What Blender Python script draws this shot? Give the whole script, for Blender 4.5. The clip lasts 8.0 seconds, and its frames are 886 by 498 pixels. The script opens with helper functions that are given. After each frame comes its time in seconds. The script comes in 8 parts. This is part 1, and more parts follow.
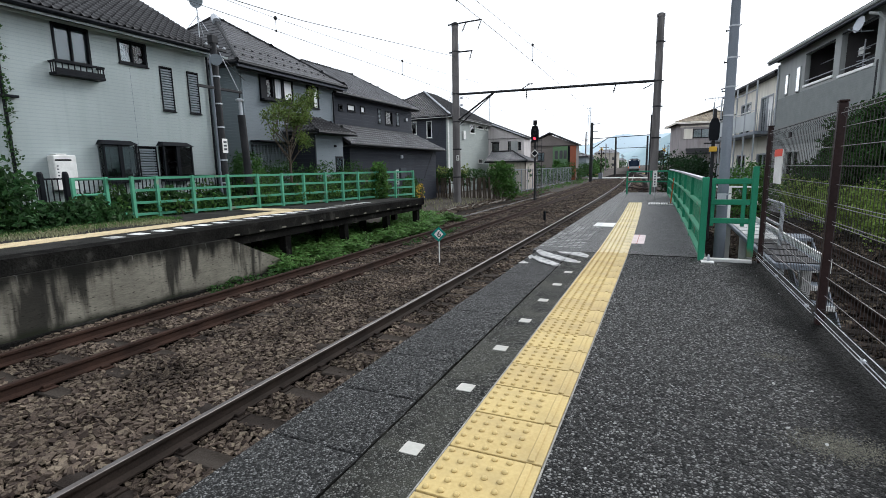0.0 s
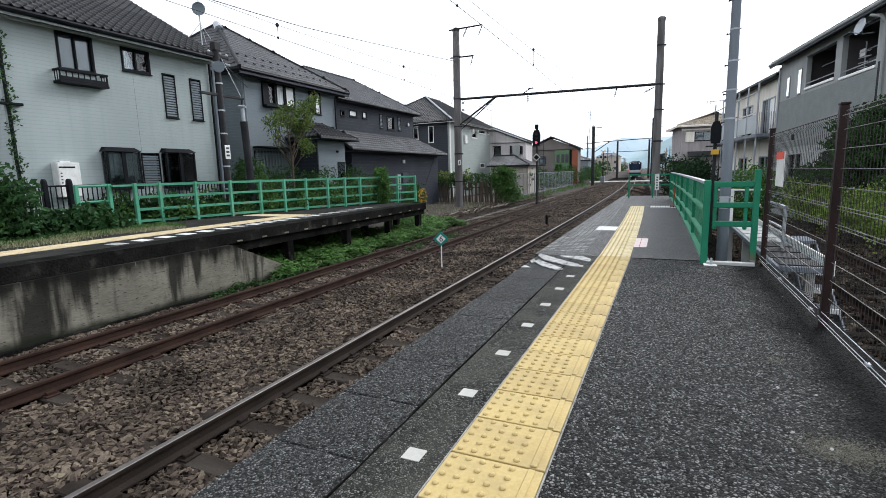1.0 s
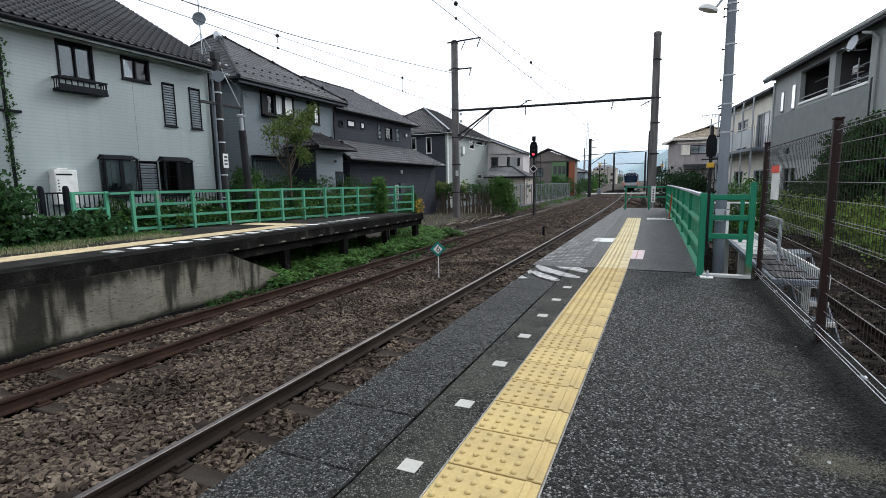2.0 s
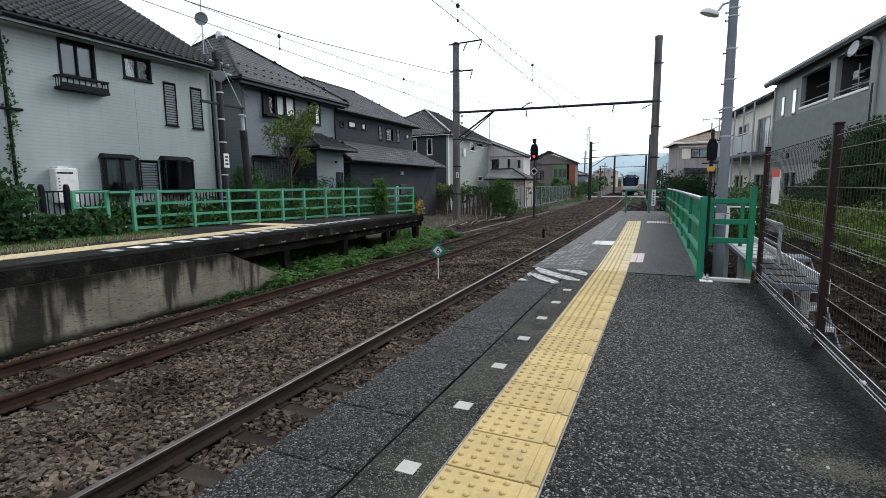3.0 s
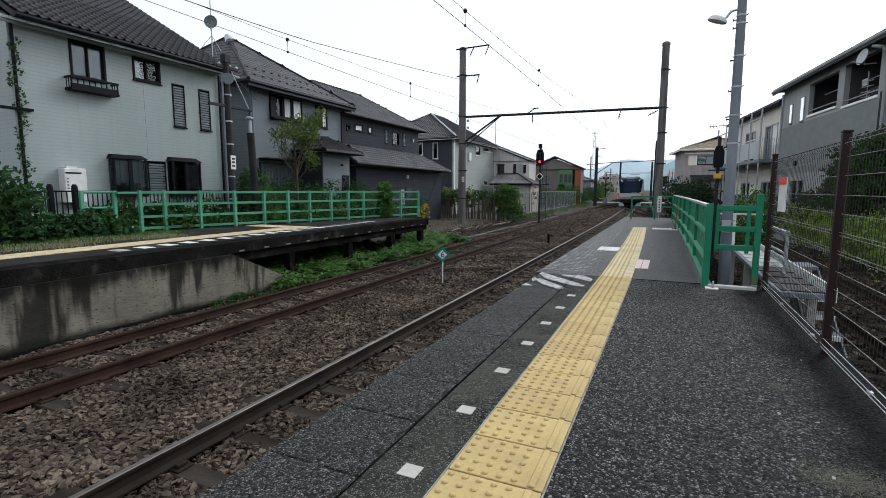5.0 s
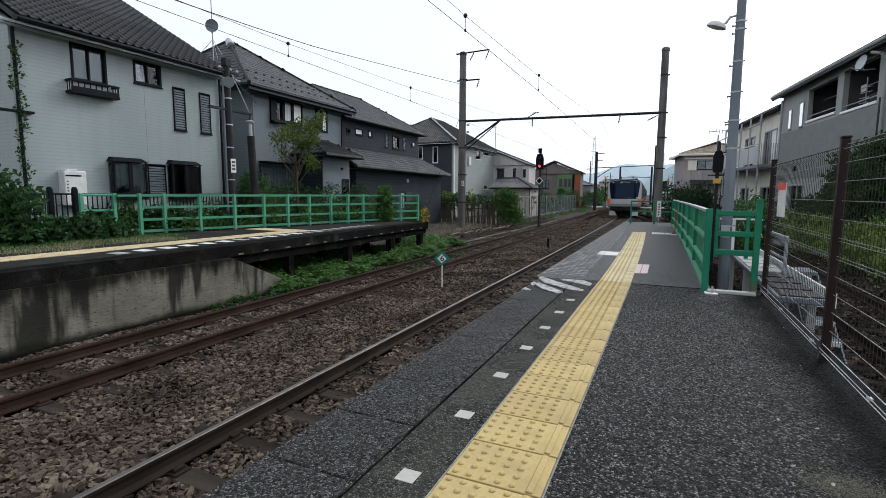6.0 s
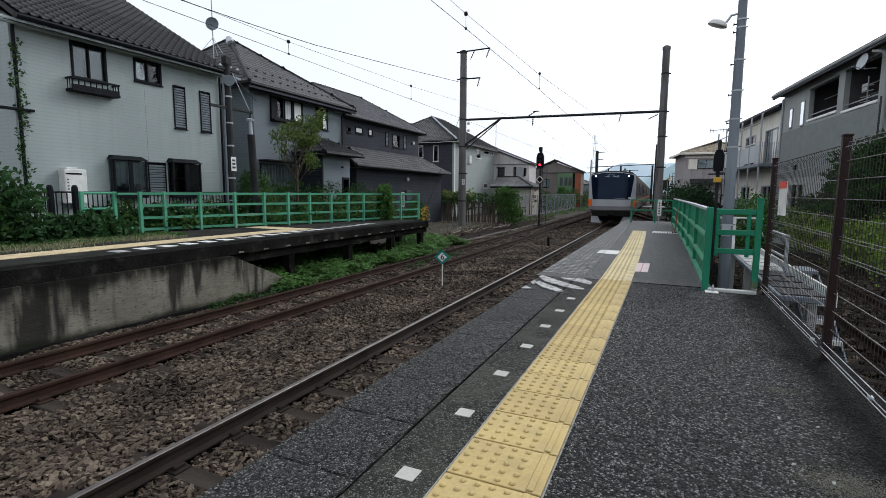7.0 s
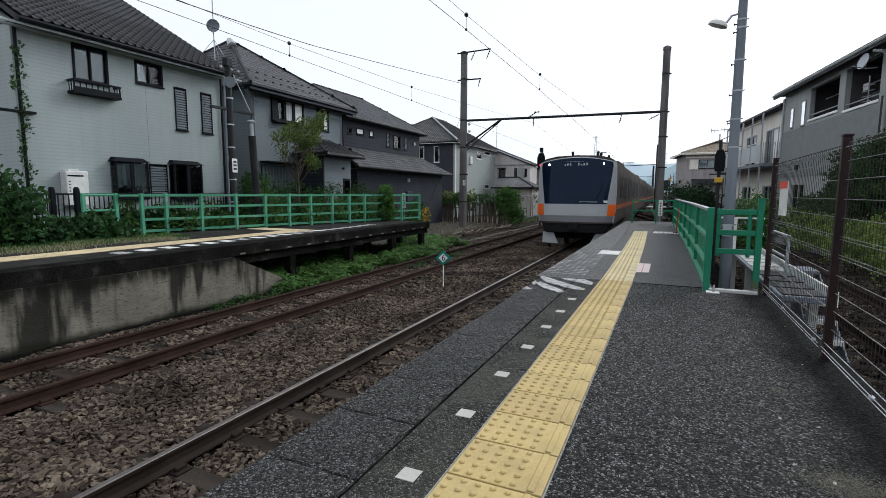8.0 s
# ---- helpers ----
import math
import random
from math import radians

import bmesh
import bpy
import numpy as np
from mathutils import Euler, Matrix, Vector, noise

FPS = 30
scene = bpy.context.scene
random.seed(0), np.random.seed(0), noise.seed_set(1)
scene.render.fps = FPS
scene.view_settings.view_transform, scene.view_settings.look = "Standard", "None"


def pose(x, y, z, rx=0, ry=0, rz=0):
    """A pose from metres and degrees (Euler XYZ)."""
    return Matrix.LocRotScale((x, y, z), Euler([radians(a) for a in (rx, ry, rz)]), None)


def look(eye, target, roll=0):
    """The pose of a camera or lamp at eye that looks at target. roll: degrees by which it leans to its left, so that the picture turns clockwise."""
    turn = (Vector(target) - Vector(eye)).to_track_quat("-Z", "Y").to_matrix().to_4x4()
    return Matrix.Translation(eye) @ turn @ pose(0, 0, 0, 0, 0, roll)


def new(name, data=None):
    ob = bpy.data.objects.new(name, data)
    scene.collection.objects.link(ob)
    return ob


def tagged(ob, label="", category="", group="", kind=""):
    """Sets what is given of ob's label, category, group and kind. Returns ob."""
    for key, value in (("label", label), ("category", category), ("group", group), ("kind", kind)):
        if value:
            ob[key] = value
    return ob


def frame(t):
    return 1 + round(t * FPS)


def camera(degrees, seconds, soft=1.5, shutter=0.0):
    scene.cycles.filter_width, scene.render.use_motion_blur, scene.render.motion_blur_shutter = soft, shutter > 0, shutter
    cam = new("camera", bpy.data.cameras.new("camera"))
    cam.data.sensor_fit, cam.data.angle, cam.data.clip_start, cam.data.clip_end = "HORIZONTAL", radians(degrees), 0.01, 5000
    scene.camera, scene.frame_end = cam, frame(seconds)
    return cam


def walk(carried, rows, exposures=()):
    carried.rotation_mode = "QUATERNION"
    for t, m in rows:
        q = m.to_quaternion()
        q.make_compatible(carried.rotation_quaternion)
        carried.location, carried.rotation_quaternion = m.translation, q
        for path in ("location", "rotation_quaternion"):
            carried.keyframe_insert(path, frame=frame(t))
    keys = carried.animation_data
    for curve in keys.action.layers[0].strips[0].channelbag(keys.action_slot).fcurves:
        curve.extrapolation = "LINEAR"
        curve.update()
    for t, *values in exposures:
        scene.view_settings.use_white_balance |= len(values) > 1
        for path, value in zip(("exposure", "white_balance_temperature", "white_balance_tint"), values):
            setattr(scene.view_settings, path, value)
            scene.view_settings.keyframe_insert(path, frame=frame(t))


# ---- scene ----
cam = camera(84.58, 8.0, soft=0.3)
# seconds, place, then degrees: turn to the left, tilt, roll
PATH = [
    (0, -0.009, 0.004, 1.102, 24.250, -9.362, -1.131),
    (0.5, -0.005, 0.006, 1.104, 24.473, -9.244, -1.499),
    (1, -0.004, 0.006, 1.105, 24.526, -8.829, -1.504),
    (1.5, -0.007, 0.002, 1.103, 24.305, -8.018, -1.280),
    (3, -0.007, 0.001, 1.103, 24.111, -7.429, -0.514),
    (3.5, -0.004, -0.003, 1.100, 24.273, -7.237, -0.297),
    (4, -0.006, 0.001, 1.099, 24.203, -7.322, -0.188),
    (4.5, -0.007, -0.002, 1.100, 24.583, -7.237, -0.013),
    (6, -0.004, 0.002, 1.102, 24.611, -6.491, 0.328),
    (6.5, -0.003, 0.005, 1.101, 24.611, -6.543, 0.414),
    (7, -0.006, 0.006, 1.097, 24.645, -6.640, 0.389),
    (7.5, -0.004, 0.007, 1.099, 24.669, -6.706, 0.301),
    (8, -0.001, 0.003, 1.099, 24.778, -6.545, 0.231),
]
walk(cam, [(t, pose(x, y, z, 90 + tilt, 0, turn) @ pose(0, 0, 0, 0, 0, roll)) for t, x, y, z, turn, tilt, roll in PATH],
     exposures=[(0.0, 0.36, 6010, 10), (0.5, 0.58, 6010, 10), (1.0, 0.43, 6010, 10), (1.5, 0.32, 6010, 10), (3.5, 0.1, 6010, 10), (6.5, -0.05, 6010, 10), (8.0, -0.06, 6010, 10)])

# ---- light: a bright hazy sky, the sun behind thin cloud ahead ----
world = bpy.data.worlds.new("sky")
scene.world = world
world.use_nodes = True
wn, wl = world.node_tree.nodes, world.node_tree.links
sky = wn.new("ShaderNodeTexSky")
sky.sky_type, sky.sun_disc = "NISHITA", False
sky.sun_elevation, sky.sun_rotation = radians(34), radians(30)
sky.air_density, sky.dust_density, sky.ozone_density = 1.0, 4.0, 1.0
hs = wn.new("ShaderNodeHueSaturation")
hs.inputs["Saturation"].default_value = 0.12
mixw = wn.new("ShaderNodeMix")
mixw.data_type = "RGBA"
mixw.inputs[0].default_value = 0.74
mixw.inputs[7].default_value = (9.7, 9.85, 10.0, 1)
wl.new(sky.outputs[0], hs.inputs["Color"])
wl.new(hs.outputs[0], mixw.inputs[6])
wl.new(mixw.outputs[2], wn["Background"].inputs[0])
wn["Background"].inputs[1].default_value = 0.125

sun_lamp = new("sun", bpy.data.lights.new("sun", "SUN"))
sun_lamp.data.energy, sun_lamp.data.angle, sun_lamp.data.color = 1.9, radians(22), (1.0, 0.96, 0.9)
sun_lamp.matrix_basis = look((40, 70, 54), (0, 0, 0))

# ---- building helpers ----
rng = random.Random(5)
nrg = np.random.default_rng(7)


def bend(y):
    """How far the platform and what stands along the line lean to the west at y metres."""
    if y < 6:
        return 0.0
    if y < 21:
        return -(y - 6) ** 2 / 1000
    return -0.225 - 0.03 * (y - 21)


def line_bend(y):
    """How far the rails have curved to the west at y metres along them."""
    if y < 8:
        return 0.0
    if y < 77:
        return -0.00034 * (y - 8) ** 2
    return -1.619 - 0.047 * (y - 77)


class Mb:
    """Vertices and faces gathered for one mesh."""

    def __init__(self):
        self.v, self.f = [], []

    def add(self, vs, fs):
        n = len(self.v)
        self.v += [tuple(p) for p in vs]
        self.f += [tuple(i + n for i in f) for f in fs]
        return self

    def box(self, x0, x1, y0, y1, z0, z1, b=0.0, m=None):
        """A box; b chamfers all edges."""
        x0, x1, y0, y1, z0, z1 = min(x0, x1), max(x0, x1), min(y0, y1), max(y0, y1), min(z0, z1), max(z0, z1)
        if b <= 0:
            vs = [(x, y, z) for x in (x0, x1) for y in (y0, y1) for z in (z0, z1)]
            fs = [(0, 1, 3, 2), (4, 6, 7, 5), (0, 4, 5, 1), (2, 3, 7, 6), (0, 2, 6, 4), (1, 5, 7, 3)]
        else:
            b = min(b, (x1 - x0) * .45, (y1 - y0) * .45, (z1 - z0) * .45)
            X, Y, Z = (x0, x1), (y0, y1), (z0, z1)
            vs, ix = [], {}
            for i in (0, 1):
                for j in (0, 1):
                    for k in (0, 1):
                        sx, sy, sz = (1, -1)[i] * b, (1, -1)[j] * b, (1, -1)[k] * b
                        for ax in range(3):
                            ix[i, j, k, ax] = len(vs)
                            p = [X[i] + sx, Y[j] + sy, Z[k] + sz]
                            p[ax] = (X, Y, Z)[ax][(i, j, k)[ax]]
                            vs.append(p)
            fs = []
            for ax in range(3):
                o = [a for a in range(3) if a != ax]
                for s in (0, 1):
                    q = []
                    for c in ((0, 0), (1, 0), (1, 1), (0, 1)):
                        t = [0, 0, 0]
                        t[ax], t[o[0]], t[o[1]] = s, c[0], c[1]
                        q.append(ix[t[0], t[1], t[2], ax])
                    fs.append(q if (s == 1) != (ax == 1) else q[::-1])
                for c0 in (0, 1):
                    for c1 in (0, 1):
                        t = [0, 0, 0]
                        t[o[0]], t[o[1]] = c0, c1
                        a = list(t)
                        a[ax] = 1
                        q = [ix[(*t, o[0])], ix[(*a, o[0])], ix[(*a, o[1])], ix[(*t, o[1])]]
                        fs.append(q)
            for i in (0, 1):
                for j in (0, 1):
                    for k in (0, 1):
                        fs.append([ix[i, j, k, a] for a in range(3)])
        if m is not None:
            vs = [m @ Vector(p) for p in vs]
        return self.add(vs, fs)

    def rod(self, p0, p1, r0, r1=None, n=10, caps=True):
        r1 = r0 if r1 is None else r1
        p0, p1 = Vector(p0), Vector(p1)
        q = (p1 - p0).to_track_quat("Z", "Y")
        vs = []
        for p, r in ((p0, r0), (p1, r1)):
            for i in range(n):
                a = 2 * math.pi * i / n
                vs.append(p + q @ Vector((r * math.cos(a), r * math.sin(a), 0)))
        fs = [(i, (i + 1) % n, n + (i + 1) % n, n + i) for i in range(n)]
        if caps:
            fs += [tuple(range(n))[::-1], tuple(range(n, 2 * n))]
        return self.add(vs, fs)

    def tube(self, pts, r, n=6):
        for a, b in zip(pts, pts[1:]):
            self.rod(a, b, r, n=n)
        return self

    def lathe(self, rings, n=16, m=None):
        """rings: (radius, z) from below."""
        vs, fs = [], []
        for r, z in rings:
            vs += [Vector((r * math.cos(2 * math.pi * i / n), r * math.sin(2 * math.pi * i / n), z)) for i in range(n)]
        for k in range(len(rings) - 1):
            fs += [(k * n + i, k * n + (i + 1) % n, (k + 1) * n + (i + 1) % n, (k + 1) * n + i) for i in range(n)]
        fs += [tuple(range(n))[::-1], tuple(range((len(rings) - 1) * n, len(rings) * n))]
        if m is not None:
            vs = [m @ p for p in vs]
        return self.add(vs, fs)

    def prism(self, prof, a, b, place):
        """A profile [(p, q)] swept from a to b; place(p, q, s) gives the point."""
        n = len(prof)
        vs = [place(p, q, a) for p, q in prof] + [place(p, q, b) for p, q in prof]
        fs = [(i, (i + 1) % n, n + (i + 1) % n, n + i) for i in range(n)] + [tuple(range(n))[::-1], tuple(range(n, 2 * n))]
        return self.add(vs, fs)

    def sweep(self, prof, path):
        """A closed profile [(side, up)] carried along points that run mainly along y."""
        n, k = len(prof), len(path)
        vs = [(x + p, y, z + q) for x, y, z in path for p, q in prof]
        fs = [(j * n + i, j * n + (i + 1) % n, (j + 1) * n + (i + 1) % n, (j + 1) * n + i) for j in range(k - 1) for i in range(n)]
        fs += [tuple(range(n))[::-1], tuple(range((k - 1) * n, k * n))]
        return self.add(vs, fs)

    def data(self, name, fix=True):
        me = bpy.data.meshes.new(name)
        me.from_pydata(self.v, [], self.f)
        if fix:
            bm = bmesh.new()
            bm.from_mesh(me)
            bmesh.ops.recalc_face_normals(bm, faces=bm.faces)
            bm.to_mesh(me)
            bm.free()
        return me


def world_of(ob):
    m = Matrix.Identity(4)
    while ob:
        m = (ob.matrix_parent_inverse @ ob.matrix_basis if ob.parent else ob.matrix_basis) @ m
        ob = ob.parent
    return m


def part(name, mesh, material, parent=None, label="", smooth=False, local=False):
    """One mesh object; its points are in the world's space, or in its parent's if local."""
    me = mesh.data(name) if isinstance(mesh, Mb) else mesh
    if material and not me.materials:
        me.materials.append(material)
    if smooth:
        me.polygons.foreach_set("use_smooth", [True] * len(me.polygons))
        me.set_sharp_from_angle(angle=radians(40))
    ob = new(name, me)
    if parent:
        ob.parent = parent
        if not local:
            ob.matrix_parent_inverse = world_of(parent).inverted()
    if label:
        ob["label"] = label
    return ob


def piece(name, me, parent, m):
    """One of many alike pieces on a shared mesh, at the pose m in the world."""
    ob = new(name, me)
    ob.parent = parent
    ob.matrix_parent_inverse = world_of(parent).inverted()
    ob.matrix_basis = m
    return ob


def thing(name, at, label, category, group="", kind="", turn=0.0):
    ob = new(name)
    ob.empty_display_size = 0.2
    ob.matrix_basis = pose(*at, 0, 0, turn)
    return tagged(ob, label, category, group, kind)


def raw(name, verts, faces):
    """A mesh from arrays, all faces with the same number of corners."""
    me = bpy.data.meshes.new(name)
    verts, faces = np.asarray(verts, np.float32), np.asarray(faces, np.int32)
    nf, k = faces.shape
    me.vertices.add(len(verts))
    me.vertices.foreach_set("co", verts.ravel())
    me.loops.add(nf * k)
    me.loops.foreach_set("vertex_index", faces.ravel())
    me.polygons.add(nf)
    me.polygons.foreach_set("loop_start", np.arange(0, nf * k, k, dtype=np.int32))
    me.polygons.foreach_set("loop_total", np.full(nf, k, np.int32))
    me.update(calc_edges=True)
    me.shade_flat()
    return me


# ---- materials ----
def mat(name, c1, c2=None, scale=1.0, rough=0.8, metal=0.0, bump=0.0, fine=60.0, rnd=0.0, island=0.0, spots=None, stretch=None, spec=0.14,
        wave=None, streak=None, agg=None, dust=None):
    """Two colours mixed by coarse and fine noise; bump by the fine noise. spots: (colour, scale, size). wave: (axis scale, depth) for laps along z.
    streak: (colour, amount[, across, along]) for stains that run down. agg: (dark, light, scale, depth, contrast, tilt) for packed stone grains.
    dust: (colour, scale, low, high) for broad pale patches."""
    m = bpy.data.materials.new(name)
    m.use_nodes = True
    nd, lk = m.node_tree.nodes, m.node_tree.links
    bs = nd["Principled BSDF"]
    bs.inputs["Roughness"].default_value, bs.inputs["Metallic"].default_value = rough, metal
    bs.inputs["Specular IOR Level"].default_value = spec
    c2 = c2 or tuple(min(1, a * 1.3) for a in c1)
    tc = nd.new("ShaderNodeTexCoord")
    src = tc.outputs["Object"]
    if stretch:
        mp = nd.new("ShaderNodeMapping")
        mp.inputs["Scale"].default_value = stretch
        lk.new(src, mp.inputs[0])
        src = mp.outputs[0]

    def noise_node(s, detail=4.0):
        n = nd.new("ShaderNodeTexNoise")
        n.inputs["Scale"].default_value, n.inputs["Detail"].default_value = s, detail
        lk.new(src, n.inputs["Vector"])
        return n.outputs["Fac"]

    def math_node(op, a, b):
        n = nd.new("ShaderNodeMath")
        n.operation = op
        for i, v in enumerate((a, b)):
            if isinstance(v, (int, float)):
                n.inputs[i].default_value = v
            else:
                lk.new(v, n.inputs[i])
        return n.outputs[0]

    def ramp(fac, lo, hi):
        n = nd.new("ShaderNodeMapRange")
        n.inputs["From Min"].default_value, n.inputs["From Max"].default_value = lo, hi
        lk.new(fac, n.inputs["Value"])
        return n.outputs["Result"]

    def mix(fac, a, b):
        n = nd.new("ShaderNodeMix")
        n.data_type = "RGBA"
        if isinstance(fac, (int, float)):
            n.inputs[0].default_value = fac
        else:
            lk.new(fac, n.inputs[0])
        for i, v in ((6, a), (7, b)):
            if isinstance(v, tuple):
                n.inputs[i].default_value = (*v[:3], 1)
            else:
                lk.new(v, n.inputs[i])
        return n.outputs[2]

    coarse, small = noise_node(scale), noise_node(fine, 3.0)
    fac = ramp(math_node("ADD", math_node("MULTIPLY", coarse, 0.6), math_node("MULTIPLY", small, 0.4)), 0.35, 0.65)
    col = mix(fac, c1, c2)
    if spots:
        vo = nd.new("ShaderNodeTexVoronoi")
        vo.inputs["Scale"].default_value = spots[1]
        lk.new(src, vo.inputs["Vector"])
        pick = nd.new("ShaderNodeTexWhiteNoise")
        lk.new(vo.outputs["Position"], pick.inputs["Vector"])
        col = mix(math_node("MULTIPLY", ramp(pick.outputs["Value"], 1 - spots[2], 1.0), ramp(vo.outputs["Distance"], 0.6, 0.35)), col, spots[0])
    grain_height = None
    if agg:
        vo = nd.new("ShaderNodeTexVoronoi")
        vo.inputs["Scale"].default_value = agg[2]
        lk.new(src, vo.inputs["Vector"])
        ve = nd.new("ShaderNodeTexVoronoi")
        ve.feature = "DISTANCE_TO_EDGE"
        ve.inputs["Scale"].default_value = agg[2]
        lk.new(src, ve.inputs["Vector"])
        pick = nd.new("ShaderNodeTexWhiteNoise")
        lk.new(vo.outputs["Position"], pick.inputs["Vector"])
        stone = ramp(ve.outputs["Distance"], 0.03, 0.2)
        grain = math_node("MULTIPLY", math_node("POWER", pick.outputs["Value"], agg[4]), stone)
        col = mix(0.9, col, mix(grain, agg[0], agg[1]))
        # each grain is a facet tilted its own way
        loc, tilt, dot = (nd.new("ShaderNodeVectorMath") for _ in range(3))
        loc.operation, tilt.operation, dot.operation = "SUBTRACT", "SUBTRACT", "DOT_PRODUCT"
        lk.new(src, loc.inputs[0])
        lk.new(vo.outputs["Position"], loc.inputs[1])
        lk.new(pick.outputs["Color"], tilt.inputs[0])
        tilt.inputs[1].default_value = (0.5, 0.5, 0.5)
        lk.new(loc.outputs[0], dot.inputs[0])
        lk.new(tilt.outputs[0], dot.inputs[1])
        grain_height = math_node("ADD", math_node("MULTIPLY", dot.outputs["Value"], agg[5]), math_node("MULTIPLY", stone, math_node("MULTIPLY", math_node("ADD", pick.outputs["Value"], 0.4), agg[3])))
    if dust:
        n = nd.new("ShaderNodeTexNoise")
        n.inputs["Scale"].default_value, n.inputs["Detail"].default_value = dust[1], 7
        lk.new(src, n.inputs["Vector"])
        col = mix(math_node("MULTIPLY", ramp(n.outputs["Fac"], dust[2], dust[3]), 0.6), col, dust[0])
    if streak:
        mp2 = nd.new("ShaderNodeMapping")
        mp2.inputs["Scale"].default_value = (streak[2], streak[2], streak[3]) if len(streak) > 2 else (3.6, 3.6, 0.30)
        lk.new(tc.outputs["Object"], mp2.inputs[0])
        n = nd.new("ShaderNodeTexNoise")
        n.inputs["Scale"].default_value, n.inputs["Detail"].default_value = 1.3, 6
        lk.new(mp2.outputs[0], n.inputs["Vector"])
        col = mix(math_node("MULTIPLY", ramp(n.outputs["Fac"], 0.47, 0.60), streak[1]), col, streak[0])
    if rnd or island:
        if rnd:
            val = nd.new("ShaderNodeObjectInfo").outputs["Random"]
        else:
            val = nd.new("ShaderNodeNewGeometry").outputs["Random Per Island"]
        amount = rnd or island
        hsv = nd.new("ShaderNodeHueSaturation")
        lk.new(math_node("ADD", math_node("MULTIPLY", val, 2 * amount), 1 - amount), hsv.inputs["Value"])
        lk.new(math_node("ADD", math_node("MULTIPLY", val, 0.05 * amount), 0.5 - 0.025 * amount), hsv.inputs["Hue"])
        lk.new(col, hsv.inputs["Color"])
        col = hsv.outputs["Color"]
    lk.new(col, bs.inputs["Base Color"])
    rr = nd.new("ShaderNodeMapRange")
    rr.inputs["To Min"].default_value, rr.inputs["To Max"].default_value = max(0.02, rough - 0.1), min(1, rough + 0.1)
    lk.new(small, rr.inputs["Value"])
    lk.new(rr.outputs[0], bs.inputs["Roughness"])
    height = None
    if bump:
        height = math_node("MULTIPLY", small, bump)
    if wave:
        sp = nd.new("ShaderNodeSeparateXYZ")
        lk.new(tc.outputs["Object"], sp.inputs[0])
        saw = math_node("FRACT", math_node("MULTIPLY", sp.outputs["Z"], wave[0]), 0)
        lap = math_node("MULTIPLY", saw, wave[1])
        # darker line at each lap draws the groove with its shade in the colour
        joint = mix(math_node("MULTIPLY", math_node("GREATER_THAN", saw, 0.82), 0.11), col, (0.08, 0.085, 0.09))
        lk.new(joint, bs.inputs["Base Color"])
        height = math_node("ADD", height, lap) if height else lap
    if grain_height:
        height = math_node("ADD", height, grain_height) if height else grain_height
    if height:
        bp = nd.new("ShaderNodeBump")
        bp.inputs["Distance"].default_value = 1.0
        bp.inputs["Strength"].default_value = 1.0
        lk.new(height, bp.inputs["Height"])
        lk.new(bp.outputs[0], bs.inputs["Normal"])
    return m


def leaf_mat(name, c1, c2):
    m = mat(name, c1, c2, 3.0, 0.55, island=0.45)
    nd, lk = m.node_tree.nodes, m.node_tree.links
    bs = nd["Principled BSDF"]
    tr = nd.new("ShaderNodeBsdfTranslucent")
    lk.new(bs.inputs["Base Color"].links[0].from_socket, tr.inputs[0])
    mx = nd.new("ShaderNodeMixShader")
    mx.inputs[0].default_value = 0.35
    lk.new(bs.outputs[0], mx.inputs[1])
    lk.new(tr.outputs[0], mx.inputs[2])
    lk.new(mx.outputs[0], nd["Material Output"].inputs[0])
    return m


def glass_mat(name, tint=(0.75, 0.8, 0.82)):
    m = bpy.data.materials.new(name)
    m.use_nodes = True
    nd, lk = m.node_tree.nodes, m.node_tree.links
    tr, gl, mx, fr = (nd.new("ShaderNode" + n) for n in ("BsdfTransparent", "BsdfGlossy", "MixShader", "Fresnel"))
    tr.inputs[0].default_value = (*tint, 1)
    gl.inputs["Roughness"].default_value = 0.03
    fr.inputs[0].default_value = 1.7
    lk.new(fr.outputs[0], mx.inputs[0])
    lk.new(tr.outputs[0], mx.inputs[1])
    lk.new(gl.outputs[0], mx.inputs[2])
    lk.new(mx.outputs[0], nd["Material Output"].inputs[0])
    return m


def glow_mat(name, colour, strength):
    m = bpy.data.materials.new(name)
    m.use_nodes = True
    b = m.node_tree.nodes["Principled BSDF"]
    b.inputs["Base Color"].default_value = (*colour, 1)
    b.inputs["Emission Color"].default_value, b.inputs["Emission Strength"].default_value = (*colour, 1), strength
    return m


M_ASPHALT = mat("asphalt", (0.014, 0.0138, 0.0132), (0.034, 0.0335, 0.0325), 0.5, 0.75, bump=0.002, fine=85, spec=0.2, agg=((0.0012, 0.0012, 0.0012), (0.39, 0.3905, 0.378), 84, 0.009, 2.15, 1.9), dust=((0.03, 0.029, 0.026), 0.5, 0.6, 0.8))
M_ASPHALT2 = mat("newer_asphalt", (0.052, 0.051, 0.05), (0.095, 0.094, 0.092), 0.8, 0.7, bump=0.002, fine=120, spec=0.2, agg=((0.010, 0.010, 0.010), (0.28, 0.278, 0.272), 110, 0.0015, 1.8, 0.6), dust=((0.03, 0.03, 0.03), 1.3, 0.5, 0.7))
